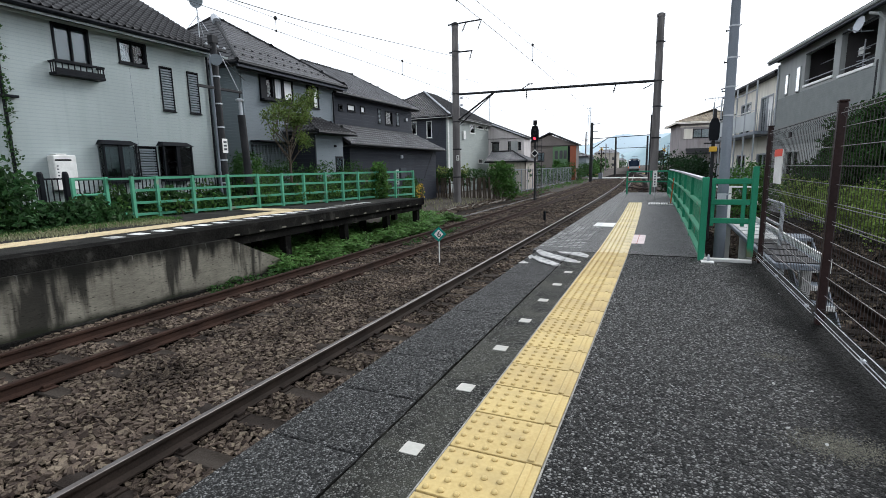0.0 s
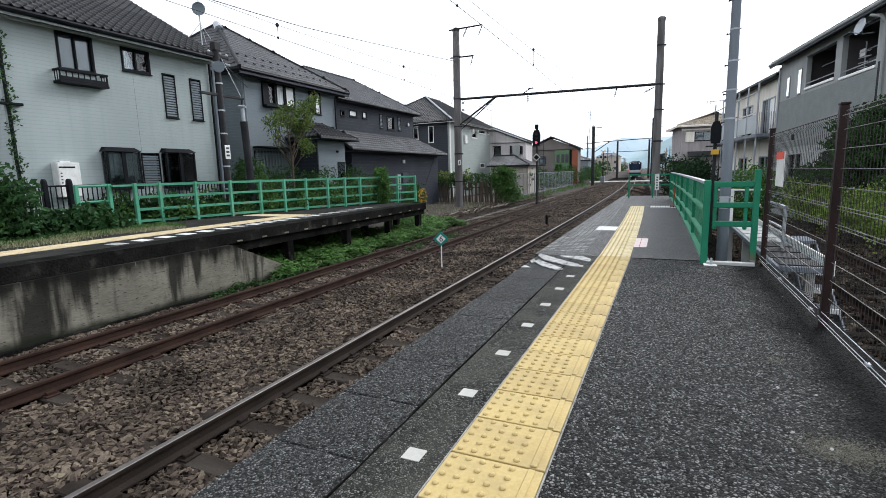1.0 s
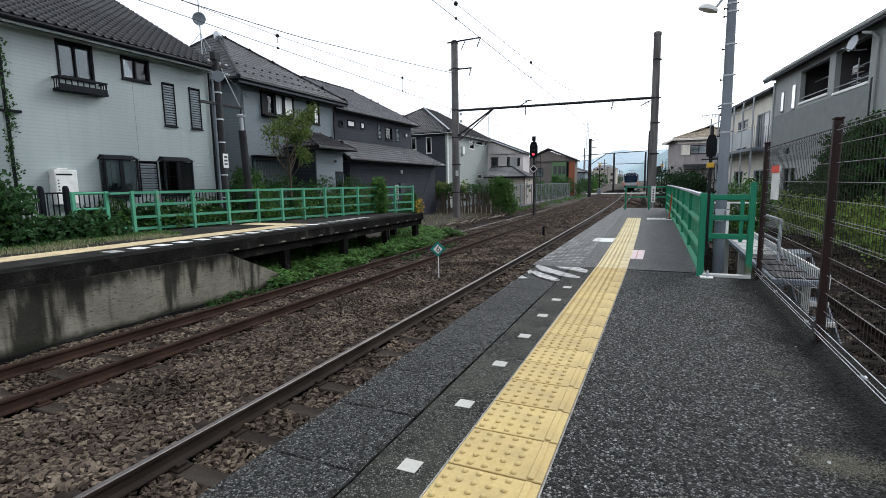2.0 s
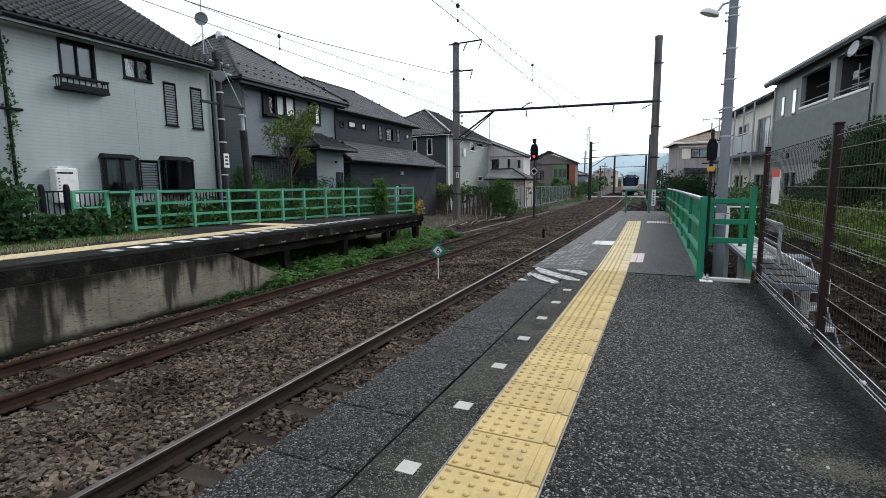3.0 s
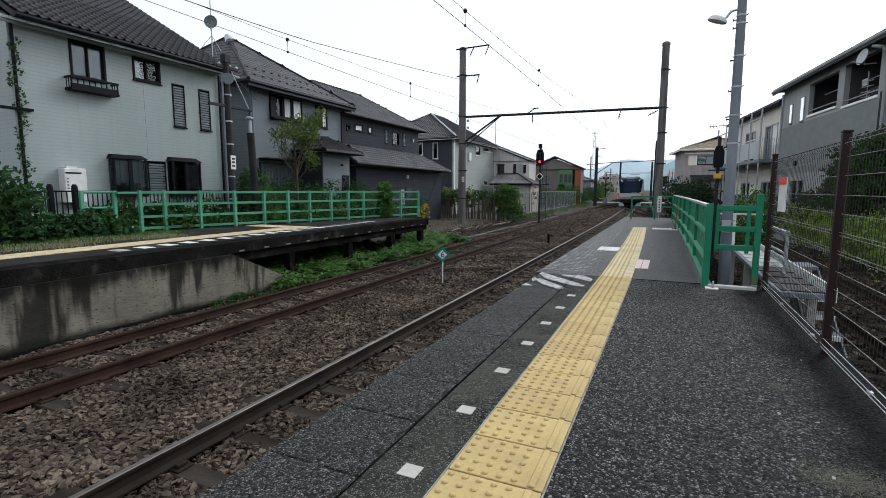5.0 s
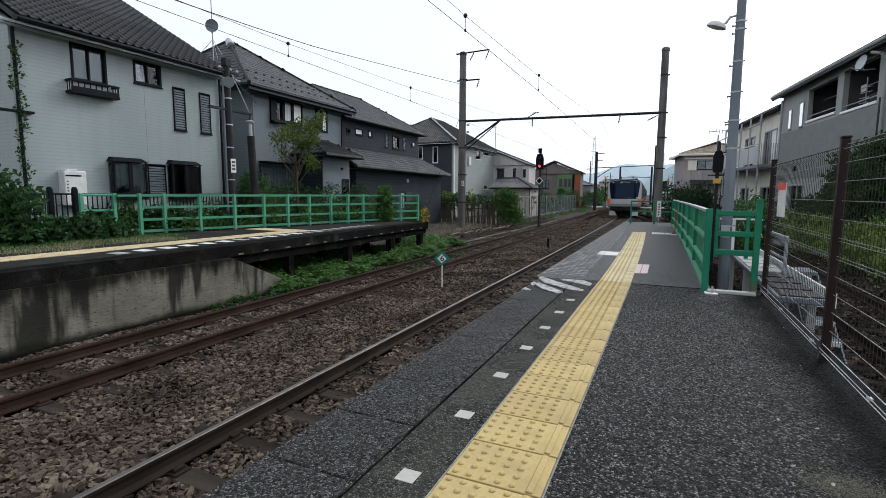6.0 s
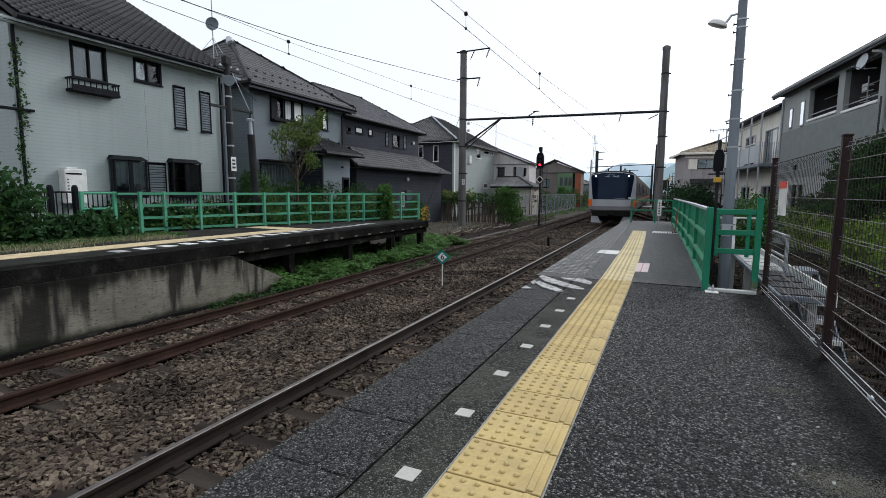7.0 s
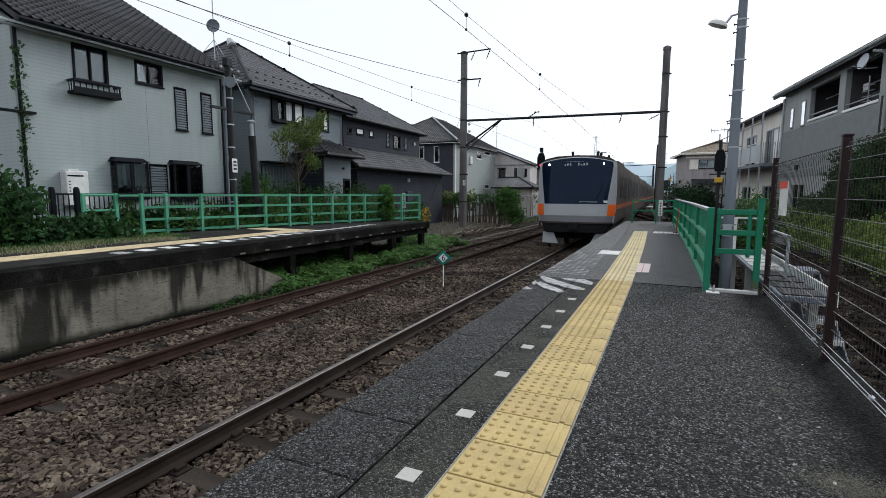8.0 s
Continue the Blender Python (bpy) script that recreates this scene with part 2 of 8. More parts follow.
def fence_foot_band(m):
    """An even dark, less glossy band along the fence's foot, with a ragged border."""
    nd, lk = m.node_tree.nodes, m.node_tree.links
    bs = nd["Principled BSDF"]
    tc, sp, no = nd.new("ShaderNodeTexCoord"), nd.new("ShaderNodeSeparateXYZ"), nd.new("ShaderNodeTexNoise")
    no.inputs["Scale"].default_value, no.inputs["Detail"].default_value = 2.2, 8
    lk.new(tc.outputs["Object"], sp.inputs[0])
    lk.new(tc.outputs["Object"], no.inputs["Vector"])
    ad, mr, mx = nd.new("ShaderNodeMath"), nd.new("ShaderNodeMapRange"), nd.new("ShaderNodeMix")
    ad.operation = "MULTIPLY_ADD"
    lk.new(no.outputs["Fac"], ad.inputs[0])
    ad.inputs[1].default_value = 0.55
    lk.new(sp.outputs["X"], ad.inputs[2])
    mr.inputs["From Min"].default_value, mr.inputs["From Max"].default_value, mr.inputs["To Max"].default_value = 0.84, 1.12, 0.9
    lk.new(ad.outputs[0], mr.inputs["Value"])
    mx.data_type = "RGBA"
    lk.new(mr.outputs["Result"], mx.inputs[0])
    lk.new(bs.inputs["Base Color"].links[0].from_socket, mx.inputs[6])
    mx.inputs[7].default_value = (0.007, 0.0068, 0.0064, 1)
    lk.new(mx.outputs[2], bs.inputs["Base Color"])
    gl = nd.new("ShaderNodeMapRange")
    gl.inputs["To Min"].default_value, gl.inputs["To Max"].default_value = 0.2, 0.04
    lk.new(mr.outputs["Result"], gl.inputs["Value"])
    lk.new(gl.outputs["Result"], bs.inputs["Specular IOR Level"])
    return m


fence_foot_band(M_ASPHALT)
M_COPING = mat("coping_concrete", (0.02, 0.0203, 0.0195), (0.05, 0.0505, 0.0485), 1.2, 0.7, bump=0.002, fine=95, rnd=0.14, spec=0.16, agg=((0.007, 0.007, 0.0069), (0.262, 0.2635, 0.2565), 100, 0.005, 1.55, 1.5))
M_CONC = mat("concrete", (0.10, 0.094, 0.076), (0.20, 0.19, 0.155), 1.6, 0.9, bump=0.006, fine=26, spec=0.03, spots=((0.035, 0.034, 0.029), 55, 0.12), stretch=(1, 0.55, 1.5))


def stain_wall(m):
    """Rain stains on a wall that faces the track: soot runs and lime runs from the coping; darker at lip and foot."""
    nd, lk = m.node_tree.nodes, m.node_tree.links
    bs = nd["Principled BSDF"]
    sp = nd.new("ShaderNodeSeparateXYZ")
    lk.new(nd.new("ShaderNodeTexCoord").outputs["Object"], sp.inputs[0])

    def calc(op, a, b):
        n = nd.new("ShaderNodeMath")
        n.operation = op
        for i, v in enumerate((a, b)):
            if isinstance(v, (int, float)):
                n.inputs[i].default_value = v
            else:
                lk.new(v, n.inputs[i])
        return n.outputs[0]

    def field(fy, fz, shift, detail=5.0):
        """Noise drawn out along z."""
        c = nd.new("ShaderNodeCombineXYZ")
        lk.new(calc("ADD", calc("MULTIPLY", sp.outputs["Y"], fy), shift), c.inputs[0])
        lk.new(calc("MULTIPLY", sp.outputs["Z"], fz), c.inputs[1])
        n = nd.new("ShaderNodeTexNoise")
        n.inputs["Scale"].default_value, n.inputs["Detail"].default_value = 1.0, detail
        lk.new(c.outputs[0], n.inputs["Vector"])
        return n.outputs["Fac"]

    def span(v, lo, hi, top=1.0):
        n = nd.new("ShaderNodeMapRange")
        n.inputs["From Min"].default_value, n.inputs["From Max"].default_value, n.inputs["To Max"].default_value = lo, hi, top
        lk.new(v, n.inputs["Value"])
        return n.outputs["Result"]

    def over(fac, colour, under):
        n = nd.new("ShaderNodeMix")
        n.data_type = "RGBA"
        lk.new(fac, n.inputs[0])
        lk.new(under, n.inputs[6])
        n.inputs[7].default_value = (*colour, 1)
        return n.outputs[2]
    col = bs.inputs["Base Color"].links[0].from_socket
    z = sp.outputs["Z"]
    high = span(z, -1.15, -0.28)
    cloud = field(1.5, 1.5, 3.0, 6.0)
    col = over(span(cloud, 0.5, 0.75, 0.4), (0.07, 0.066, 0.055), col)
    heavy = span(calc("ABSOLUTE", calc("SUBTRACT", sp.outputs["Y"], 6.35), 0), 0.75, 0.2)
    left = span(calc("ABSOLUTE", calc("SUBTRACT", sp.outputs["Y"], 3.75), 0), 0.32, 0.05)
    runs = calc("ADD", field(2.6, 0.35, 11.3, 9.0), calc("MULTIPLY", high, 0.10))
    runs = calc("ADD", runs, calc("MULTIPLY", calc("ADD", heavy, left), 0.075))
    col = over(span(runs, 0.60, 0.68, 0.88), (0.014, 0.0135, 0.012), col)
    thin = calc("ADD", field(6.0, 0.5, 7.7, 4.0), calc("MULTIPLY", high, 0.16))
    col = over(span(thin, 0.62, 0.76, 0.75), (0.022, 0.021, 0.019), col)
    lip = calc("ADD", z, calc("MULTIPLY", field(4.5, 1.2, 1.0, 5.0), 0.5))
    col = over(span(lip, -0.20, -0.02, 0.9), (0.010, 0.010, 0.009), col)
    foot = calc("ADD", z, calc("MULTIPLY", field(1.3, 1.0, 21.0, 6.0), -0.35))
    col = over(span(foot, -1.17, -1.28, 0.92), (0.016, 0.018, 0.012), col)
    lime = calc("ADD", field(7.5, 0.35, 31.0, 3.0), calc("MULTIPLY", high, 0.13))
    col = over(span(lime, 0.74, 0.80, 0.5), (0.34, 0.335, 0.31), col)
    lk.new(col, bs.inputs["Base Color"])
    return m


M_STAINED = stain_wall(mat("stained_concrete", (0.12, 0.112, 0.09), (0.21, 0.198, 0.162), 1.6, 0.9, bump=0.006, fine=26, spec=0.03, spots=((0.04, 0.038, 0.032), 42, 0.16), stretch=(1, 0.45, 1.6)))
M_CONC_CLEAN = mat("pale_concrete", (0.38, 0.38, 0.37), (0.5, 0.5, 0.48), 1.5, 0.85, bump=0.002)
M_MORTAR = mat("pale_mortar", (0.16, 0.155, 0.14), (0.36, 0.35, 0.32), 14, 0.9, fine=90)
M_POLE = mat("pole_concrete", (0.11, 0.104, 0.104), (0.19, 0.18, 0.176), 1.0, 0.85, bump=0.002, streak=((0.06, 0.056, 0.055), 0.6))
M_YELLOW = mat("tactile_yellow", (0.425, 0.318, 0.13), (0.545, 0.424, 0.196), 1.6, 0.7, bump=0.001, rnd=0.08, streak=((0.32, 0.25, 0.125), 0.4))
M_WHITE = mat("white_paint", (0.55, 0.55, 0.53), (0.74, 0.74, 0.72), 6, 0.7)
M_WORN = mat("worn_white_paint", (0.13, 0.13, 0.128), (0.56, 0.555, 0.54), 13, 0.8, fine=70)
M_GREEN = mat("green_paint", (0.017, 0.15, 0.082), (0.03, 0.215, 0.122), 1.5, 0.5, bump=0.001, spots=((0.12, 0.1, 0.06), 6, 0.1))
M_RUST = mat("rusty_rail", (0.014, 0.0078, 0.0056), (0.040, 0.0215, 0.015), 2, 0.85, bump=0.002)
M_RAIL = mat("rail_side", (0.014, 0.011, 0.0092), (0.036, 0.027, 0.022), 2, 0.8, metal=0.0, spec=0.1, bump=0.002)
M_STEEL = mat("polished_rail_head", (0.13, 0.117, 0.108), (0.21, 0.193, 0.183), 3, 0.52, metal=1.0)
M_SLEEPER = mat("sleeper_wood", (0.018, 0.0145, 0.012), (0.05, 0.042, 0.036), 2, 0.9, bump=0.006, rnd=0.3, stretch=(0.4, 3, 3), spec=0.04)
M_STONE = mat("ballast_stone", (0.019, 0.0142, 0.0108), (0.138, 0.106, 0.082), 1.0, 0.75, bump=0.003, fine=120, island=0.72, spec=0.1)
# bed coloured near black to stand in for shade in the gaps between stones
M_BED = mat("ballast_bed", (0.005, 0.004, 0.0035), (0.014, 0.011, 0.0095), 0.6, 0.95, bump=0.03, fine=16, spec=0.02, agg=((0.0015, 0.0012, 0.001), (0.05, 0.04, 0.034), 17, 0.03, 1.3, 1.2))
M_EARTH = mat("earth", (0.03, 0.025, 0.021), (0.07, 0.06, 0.051), 0.2, 0.95, bump=0.02, fine=12)
M_SIDING = mat("white_siding", (0.343, 0.392, 0.39), (0.408, 0.458, 0.456), 0.6, 0.55, wave=(11.0, 0.014), streak=((0.31, 0.365, 0.355), 0.3))
M_SIDE_DARK = mat("dark_grey_siding", (0.042, 0.046, 0.057), (0.062, 0.067, 0.079), 0.6, 0.6, wave=(7.0, 0.012))
M_SIDE_MID = mat("grey_siding", (0.165, 0.192, 0.212), (0.205, 0.235, 0.255), 0.6, 0.6, wave=(8.0, 0.012))
M_SIDE_CHAR = mat("charcoal_siding", (0.022, 0.025, 0.034), (0.034, 0.038, 0.048), 0.6, 0.6, wave=(6.0, 0.012))
M_CREAM = mat("cream_render", (0.38, 0.345, 0.30), (0.47, 0.435, 0.375), 0.8, 0.85, bump=0.003, streak=((0.28, 0.255, 0.22), 0.4))
M_PINKISH = mat("pale_render", (0.48, 0.45, 0.44), (0.56, 0.53, 0.52), 0.8, 0.85, bump=0.003, streak=((0.36, 0.33, 0.32), 0.4))
M_ROSE = mat("rose_grey_render", (0.29, 0.265, 0.265), (0.36, 0.335, 0.335), 0.8, 0.85, bump=0.003, streak=((0.2, 0.18, 0.18), 0.5))
M_ROOF = mat("dark_roof_tile", (0.012, 0.0115, 0.0125), (0.032, 0.031, 0.033), 1.5, 0.48, bump=0.001, rnd=0.25, spec=0.25)
M_ROOF_J = mat("grey_roof_tile", (0.055, 0.055, 0.06), (0.105, 0.105, 0.11), 1.5, 0.42, bump=0.0005, island=0.35, spec=0.35)
M_ROOF_BROWN = mat("weathered_roof_tile", (0.22, 0.18, 0.13), (0.36, 0.31, 0.24), 1.5, 0.7, island=0.3)
M_BLACK = mat("black_frame", (0.003, 0.0038, 0.0055), (0.009, 0.0105, 0.0135), 3, 0.5, spec=0.1)
M_DARKMETAL = mat("dark_metal", (0.014, 0.0145, 0.016), (0.034, 0.034, 0.036), 2, 0.6, spec=0.15)
M_BROWN = mat("brown_post_paint", (0.016, 0.009, 0.0088), (0.03, 0.017, 0.016), 3, 0.5)
M_WIRE = mat("mesh_wire", (0.028, 0.025, 0.024), (0.06, 0.055, 0.053), 3, 0.5, metal=0.2)
# paler copy of the wire, its sky reflection put into the colour
M_WIRE_PALE = mat("worn_mesh_wire", (0.12, 0.115, 0.11), (0.24, 0.235, 0.23), 3, 0.5, metal=0.3)
M_GALV = mat("galvanised_steel", (0.33, 0.35, 0.38), (0.46, 0.48, 0.5), 1.5, 0.5, metal=0.55)
M_GREY_STEEL = mat("grey_painted_steel", (0.15, 0.172, 0.2), (0.22, 0.243, 0.275), 1.0, 0.5, streak=((0.11, 0.123, 0.14), 0.5))
M_CABLE = mat("cable_black", (0.02, 0.02, 0.02), (0.04, 0.04, 0.04), 3, 0.6)
M_GLASS = glass_mat("window_glass")
M_SKY_GLASS = mat("mirroring_glass", (0.8, 0.82, 0.84), (0.86, 0.88, 0.9), 1, 0.12, metal=1.0)
M_CURTAIN = mat("curtain", (0.5, 0.53, 0.54), (0.72, 0.74, 0.74), 2, 0.9, stretch=(6, 6, 0.3))
M_SHADE = mat("dull_green_shade", (0.13, 0.165, 0.17), (0.2, 0.235, 0.235), 2, 0.9, stretch=(6, 6, 0.3))
# darker grey that paints the shade into the recessed balconies
M_LOGGIA_SHADE = mat("dark_balcony_lining", (0.07, 0.066, 0.068), (0.1, 0.095, 0.096), 1.2, 0.8, bump=0.002)
M_CLAD = mat("slate_grey_cladding", (0.215, 0.232, 0.23), (0.262, 0.28, 0.276), 3.0, 0.75, bump=0.003, fine=30, wave=(12.0, 0.003))
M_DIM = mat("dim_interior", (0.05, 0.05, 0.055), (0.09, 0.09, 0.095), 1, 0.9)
M_LEAF = leaf_mat("leaves_green", (0.035, 0.085, 0.018), (0.085, 0.17, 0.04))
M_LEAF_D = leaf_mat("leaves_dark", (0.018, 0.05, 0.013), (0.045, 0.10, 0.025))
M_LEAF_O = leaf_mat("leaves_olive", (0.11, 0.15, 0.035), (0.19, 0.23, 0.06))
M_DRY = leaf_mat("dry_grass", (0.16, 0.165, 0.09), (0.28, 0.275, 0.165))
M_BARK = mat("bark", (0.05, 0.04, 0.03), (0.11, 0.09, 0.07), 4, 0.95, bump=0.01, stretch=(3, 3, 0.6))
M_ORANGE = mat("train_orange", (0.75, 0.12, 0.018), (0.8, 0.14, 0.022), 2, 0.35)
# dark brown holds the shade and dim reflections on the steel sides
M_TRAIN = mat("train_stainless", (0.05, 0.043, 0.037), (0.078, 0.068, 0.06), 1, 0.75, spec=0.03)
M_TRAIN_W = mat("train_front_silver", (0.36, 0.37, 0.385), (0.42, 0.43, 0.445), 1, 0.4, metal=0.1)
M_TRAIN_D = mat("train_black_mask", (0.003, 0.0065, 0.017), (0.006, 0.012, 0.028), 1, 0.05, spec=0.22)
# blue gloss tint stands in for the bluish reflection on the windscreen
M_TRAIN_D.node_tree.nodes["Principled BSDF"].inputs["Specular Tint"].default_value = (0.55, 0.72, 1.0, 1)
M_UNDER = mat("train_underframe", (0.008, 0.008, 0.0085), (0.022, 0.021, 0.02), 3, 0.8)
M_LAMPON = glow_mat("headlight_glow", (1.0, 0.95, 0.85), 8)
M_CREAM_TILE = mat("pale_tactile", (0.50, 0.40, 0.24), (0.62, 0.52, 0.34), 1.6, 0.8, rnd=0.08, streak=((0.35, 0.28, 0.18), 0.5))
M_YELLOW2 = mat("paler_tactile_yellow", (0.50, 0.405, 0.20), (0.63, 0.525, 0.285), 3.0, 0.7, rnd=0.12, streak=((0.3, 0.25, 0.15), 0.35))
M_BAR = mat("grey_bar_paint", (0.17, 0.17, 0.168), (0.46, 0.458, 0.445), 5, 0.8)
M_PALE_EAST = mat("pale_cream_render", (0.76, 0.72, 0.63), (0.84, 0.80, 0.71), 0.8, 0.85, streak=((0.6, 0.56, 0.5), 0.4))
M_PANEL = mat("pale_balcony_panel", (0.42, 0.45, 0.46), (0.5, 0.53, 0.54), 1, 0.5)
M_SIDE_EAST = mat("warm_grey_siding", (0.30, 0.315, 0.31), (0.36, 0.375, 0.365), 0.6, 0.6, bump=0.002, fine=30, streak=((0.26, 0.275, 0.27), 0.35))
# black of weathered edges and joints, also painted on for shade under the deck
M_WORN_AND_SHADE = mat("weathered_black_edge", (0.003, 0.003, 0.003), (0.016, 0.0155, 0.014), 2, 0.95, bump=0.012, fine=30, spec=0.02, dust=((0.06, 0.057, 0.05), 4.0, 0.58, 0.75))
M_RED = glow_mat("red_signal_glow", (1.0, 0.03, 0.05), 3)

M_SLATE = mat("flat_slate", (0.014, 0.0145, 0.017), (0.032, 0.0325, 0.037), 1.5, 0.5, bump=0.002, island=0.5, spec=0.22)
M_FILL = mat("mortar_fill", (0.04, 0.041, 0.035), (0.095, 0.096, 0.082), 2.2, 0.85, bump=0.004, fine=70, spec=0.08, agg=((0.010, 0.010, 0.0095), (0.24, 0.24, 0.222), 100, 0.004, 1.8, 1.1), dust=((0.10, 0.10, 0.082), 2.5, 0.42, 0.64))
M_PINK_MARK = mat("faded_pink_mark", (0.58, 0.47, 0.46), (0.72, 0.62, 0.61), 9, 0.7)
M_RED_LINE = mat("faded_red_line", (0.38, 0.1, 0.09), (0.5, 0.2, 0.18), 9, 0.7)
M_SAND = mat("dry_sand", (0.11, 0.105, 0.085), (0.2, 0.19, 0.155), 3, 0.9, island=0.5)
M_ROOF_W = mat("brown_black_roof_tile", (0.012, 0.0115, 0.0125), (0.032, 0.031, 0.033), 1.5, 0.42, bump=0.001, island=0.4, spec=0.3)
M_SIDE_GLASS = mat("train_side_glass", (0.006, 0.007, 0.009), (0.012, 0.013, 0.016), 1, 0.3, spec=0.05)
M_SAGE = mat("sage_siding", (0.30, 0.33, 0.31), (0.36, 0.39, 0.37), 0.6, 0.6, wave=(7.0, 0.012))
M_GREEN_PALE = mat("faded_green_paint", (0.065, 0.23, 0.14), (0.10, 0.33, 0.21), 1.5, 0.6, bump=0.001, spots=((0.2, 0.2, 0.16), 6, 0.12))
# pale colour with the distance haze painted into the steel
M_FAR_STEEL = mat("far_hazy_steel", (0.50, 0.55, 0.58), (0.58, 0.63, 0.66), 1, 0.8)
M_BLIND = mat("bright_blind", (0.82, 0.83, 0.82), (0.87, 0.88, 0.87), 2, 0.4, spec=0.5)
M_OLD_DECK = mat("old_dark_asphalt", (0.014, 0.014, 0.013), (0.04, 0.039, 0.036), 1.4, 0.9, bump=0.004, fine=60, spec=0.04, dust=((0.075, 0.072, 0.062), 1.8, 0.55, 0.75))
# the front's orange again, darkened in colour for the shaded side
M_ORANGE_SHADED = mat("train_side_orange", (0.22, 0.05, 0.014), (0.27, 0.062, 0.018), 2, 0.5, spec=0.1)
M_GREEN_WALL = mat("pale_green_wall", (0.09, 0.16, 0.085), (0.13, 0.21, 0.115), 0.6, 0.7)
M_LEAF_E = leaf_mat("evergreen_leaves", (0.008, 0.024, 0.009), (0.022, 0.05, 0.018))
M_CREAMY = mat("creamy_marker_paint", (0.36, 0.352, 0.318), (0.47, 0.46, 0.42), 6, 0.7)

# dust on worn, weathered ground gives a soft bloom at low angles
for m, w in ((M_ASPHALT2, 0.12), (M_YELLOW, 0.06), (M_YELLOW2, 0.3)):
    b = m.node_tree.nodes["Principled BSDF"]
    b.inputs["Sheen Weight"].default_value, b.inputs["Sheen Roughness"].default_value = w, 0.45

# ---- ground, tracks, platforms ----
RAIL = -0.99


def smooth01(a, b, x):
    t = min(1.0, max(0.0, (x - a) / (b - a)))
    return t * t * (3 - 2 * t)


def ground_z(x, y):
    xs = x - bend(y)
    z = -1.26
    if xs < -8.6:
        z += 0.36 * smooth01(-8.6, -10.5, xs)
    if xs > 4.5:
        z += 0.25 * smooth01(4.5, 6.5, xs)
    z += 0.9 * smooth01(120, 260, y)
    return z


def build_ground():
    xs = [-3000, -900, -300, -120, -60, -40, -30, -24, -20, -17, -15, -13.5, -12, -11, -10.5, -10, -9.5, -9, -8.6, -8, -6.6, -5, -3, -1.5, 0, 1.5, 3, 4.5, 5, 5.5, 6, 6.5,
          8, 10, 14, 20, 30, 60, 120, 300, 900, 3000]
    ys = [-300, -60, -20, -8, -3, 0, 3, 6, 9, 12, 15, 18, 22, 27, 33, 40, 50, 60, 75, 90, 110, 140, 180, 230, 260, 400, 900, 3000]
    vs = [(x + (bend(y) if abs(x) < 200 and y < 200 else 0), y, ground_z(x + bend(y), y)) for y in ys for x in xs]
    n = len(xs)
    fs = [(j * n + i, j * n + i + 1, (j + 1) * n + i + 1, (j + 1) * n + i) for j in range(len(ys) - 1) for i in range(n - 1)]
    ob = part("ground", Mb().add(vs, fs), M_EARTH)
    tagged(ob, "bare brown earth ground around the railway line", "ground", kind="structure")


def along(x, y0, y1, z, step=3.0, shift=None):
    n = max(2, int((y1 - y0) / step) + 1)
    out = []
    for i in range(n + 1):
        y = y0 + (y1 - y0) * i / n
        out.append((x + line_bend(y) + (shift(y) if shift else 0), y, z))
    return out


RAIL_FOOT = [(-0.062, -0.15), (0.062, -0.15), (0.062, -0.135), (0.014, -0.115), (0.009, -0.045), (0.032, -0.032), (0.032, -0.008), (0.029, -0.004),
             (-0.029, -0.004), (-0.032, -0.008), (-0.032, -0.032), (-0.009, -0.045), (-0.014, -0.115), (-0.062, -0.135)]
RAIL_TOP = [(-0.029, -0.006), (0.029, -0.006), (0.024, 0.0), (-0.024, 0.0)]


def merge_left(y):
    """The west track closes up to the east one past the platforms."""
    return 3.55 * smooth01(52, 105, y)


def merge_right(y):
    """The siding closes up to the east track."""
    return -6.4 * smooth01(18, 66, y)


def track(label, centre, y0, y1, shift, mats, sleepers):
    t = thing("railway_track", (centre, 0, RAIL - 0.18), label, "railway track", kind="structure")
    for s in (-1, 1):
        path = along(centre + s * 0.5665, y0, y1, RAIL, 2.0, shift)
        r = part("rail", Mb().sweep(RAIL_FOOT, path), mats[0], t)
        part("rail_head", Mb().sweep(RAIL_TOP, path), mats[1], r, "worn rail head")
    me = Mb().box(-1.05, 1.05, -0.1, 0.1, -0.14, 0.0, 0.012).data("sleeper")
    me.materials.append(M_SLEEPER)
    plate = Mb()
    for s in (-1, 1):
        plate.box(s * 0.5665 - 0.15, s * 0.5665 + 0.15, -0.075, 0.075, 0.0, 0.018, 0.004)
        for d in (-1, 1):
            plate.box(s * 0.5665 + d * 0.09 - 0.025, s * 0.5665 + d * 0.09 + 0.025, -0.05, 0.05, 0.018, 0.05, 0.006)
    pme = plate.data("rail_fastening")
    pme.materials.append(mats[0])
    y, k = sleepers[0], 0
    while y < sleepers[1]:
        sl = 0.03 if y > 21 else 0
        x = centre + line_bend(y) + (shift(y) if shift else 0)
        m = pose(x + rng.uniform(-.03, .03), y, RAIL - 0.168, 0, 0, rng.uniform(-1, 1) + math.degrees(sl))
        s = piece("sleeper", me, t, m)
        if y < 26:
            piece("rail_fastening", pme, s, pose(0, 0, 0)).matrix_parent_inverse = Matrix.Identity(4)
        y += 0.6 + 0.25 * (y > 45)
    return t


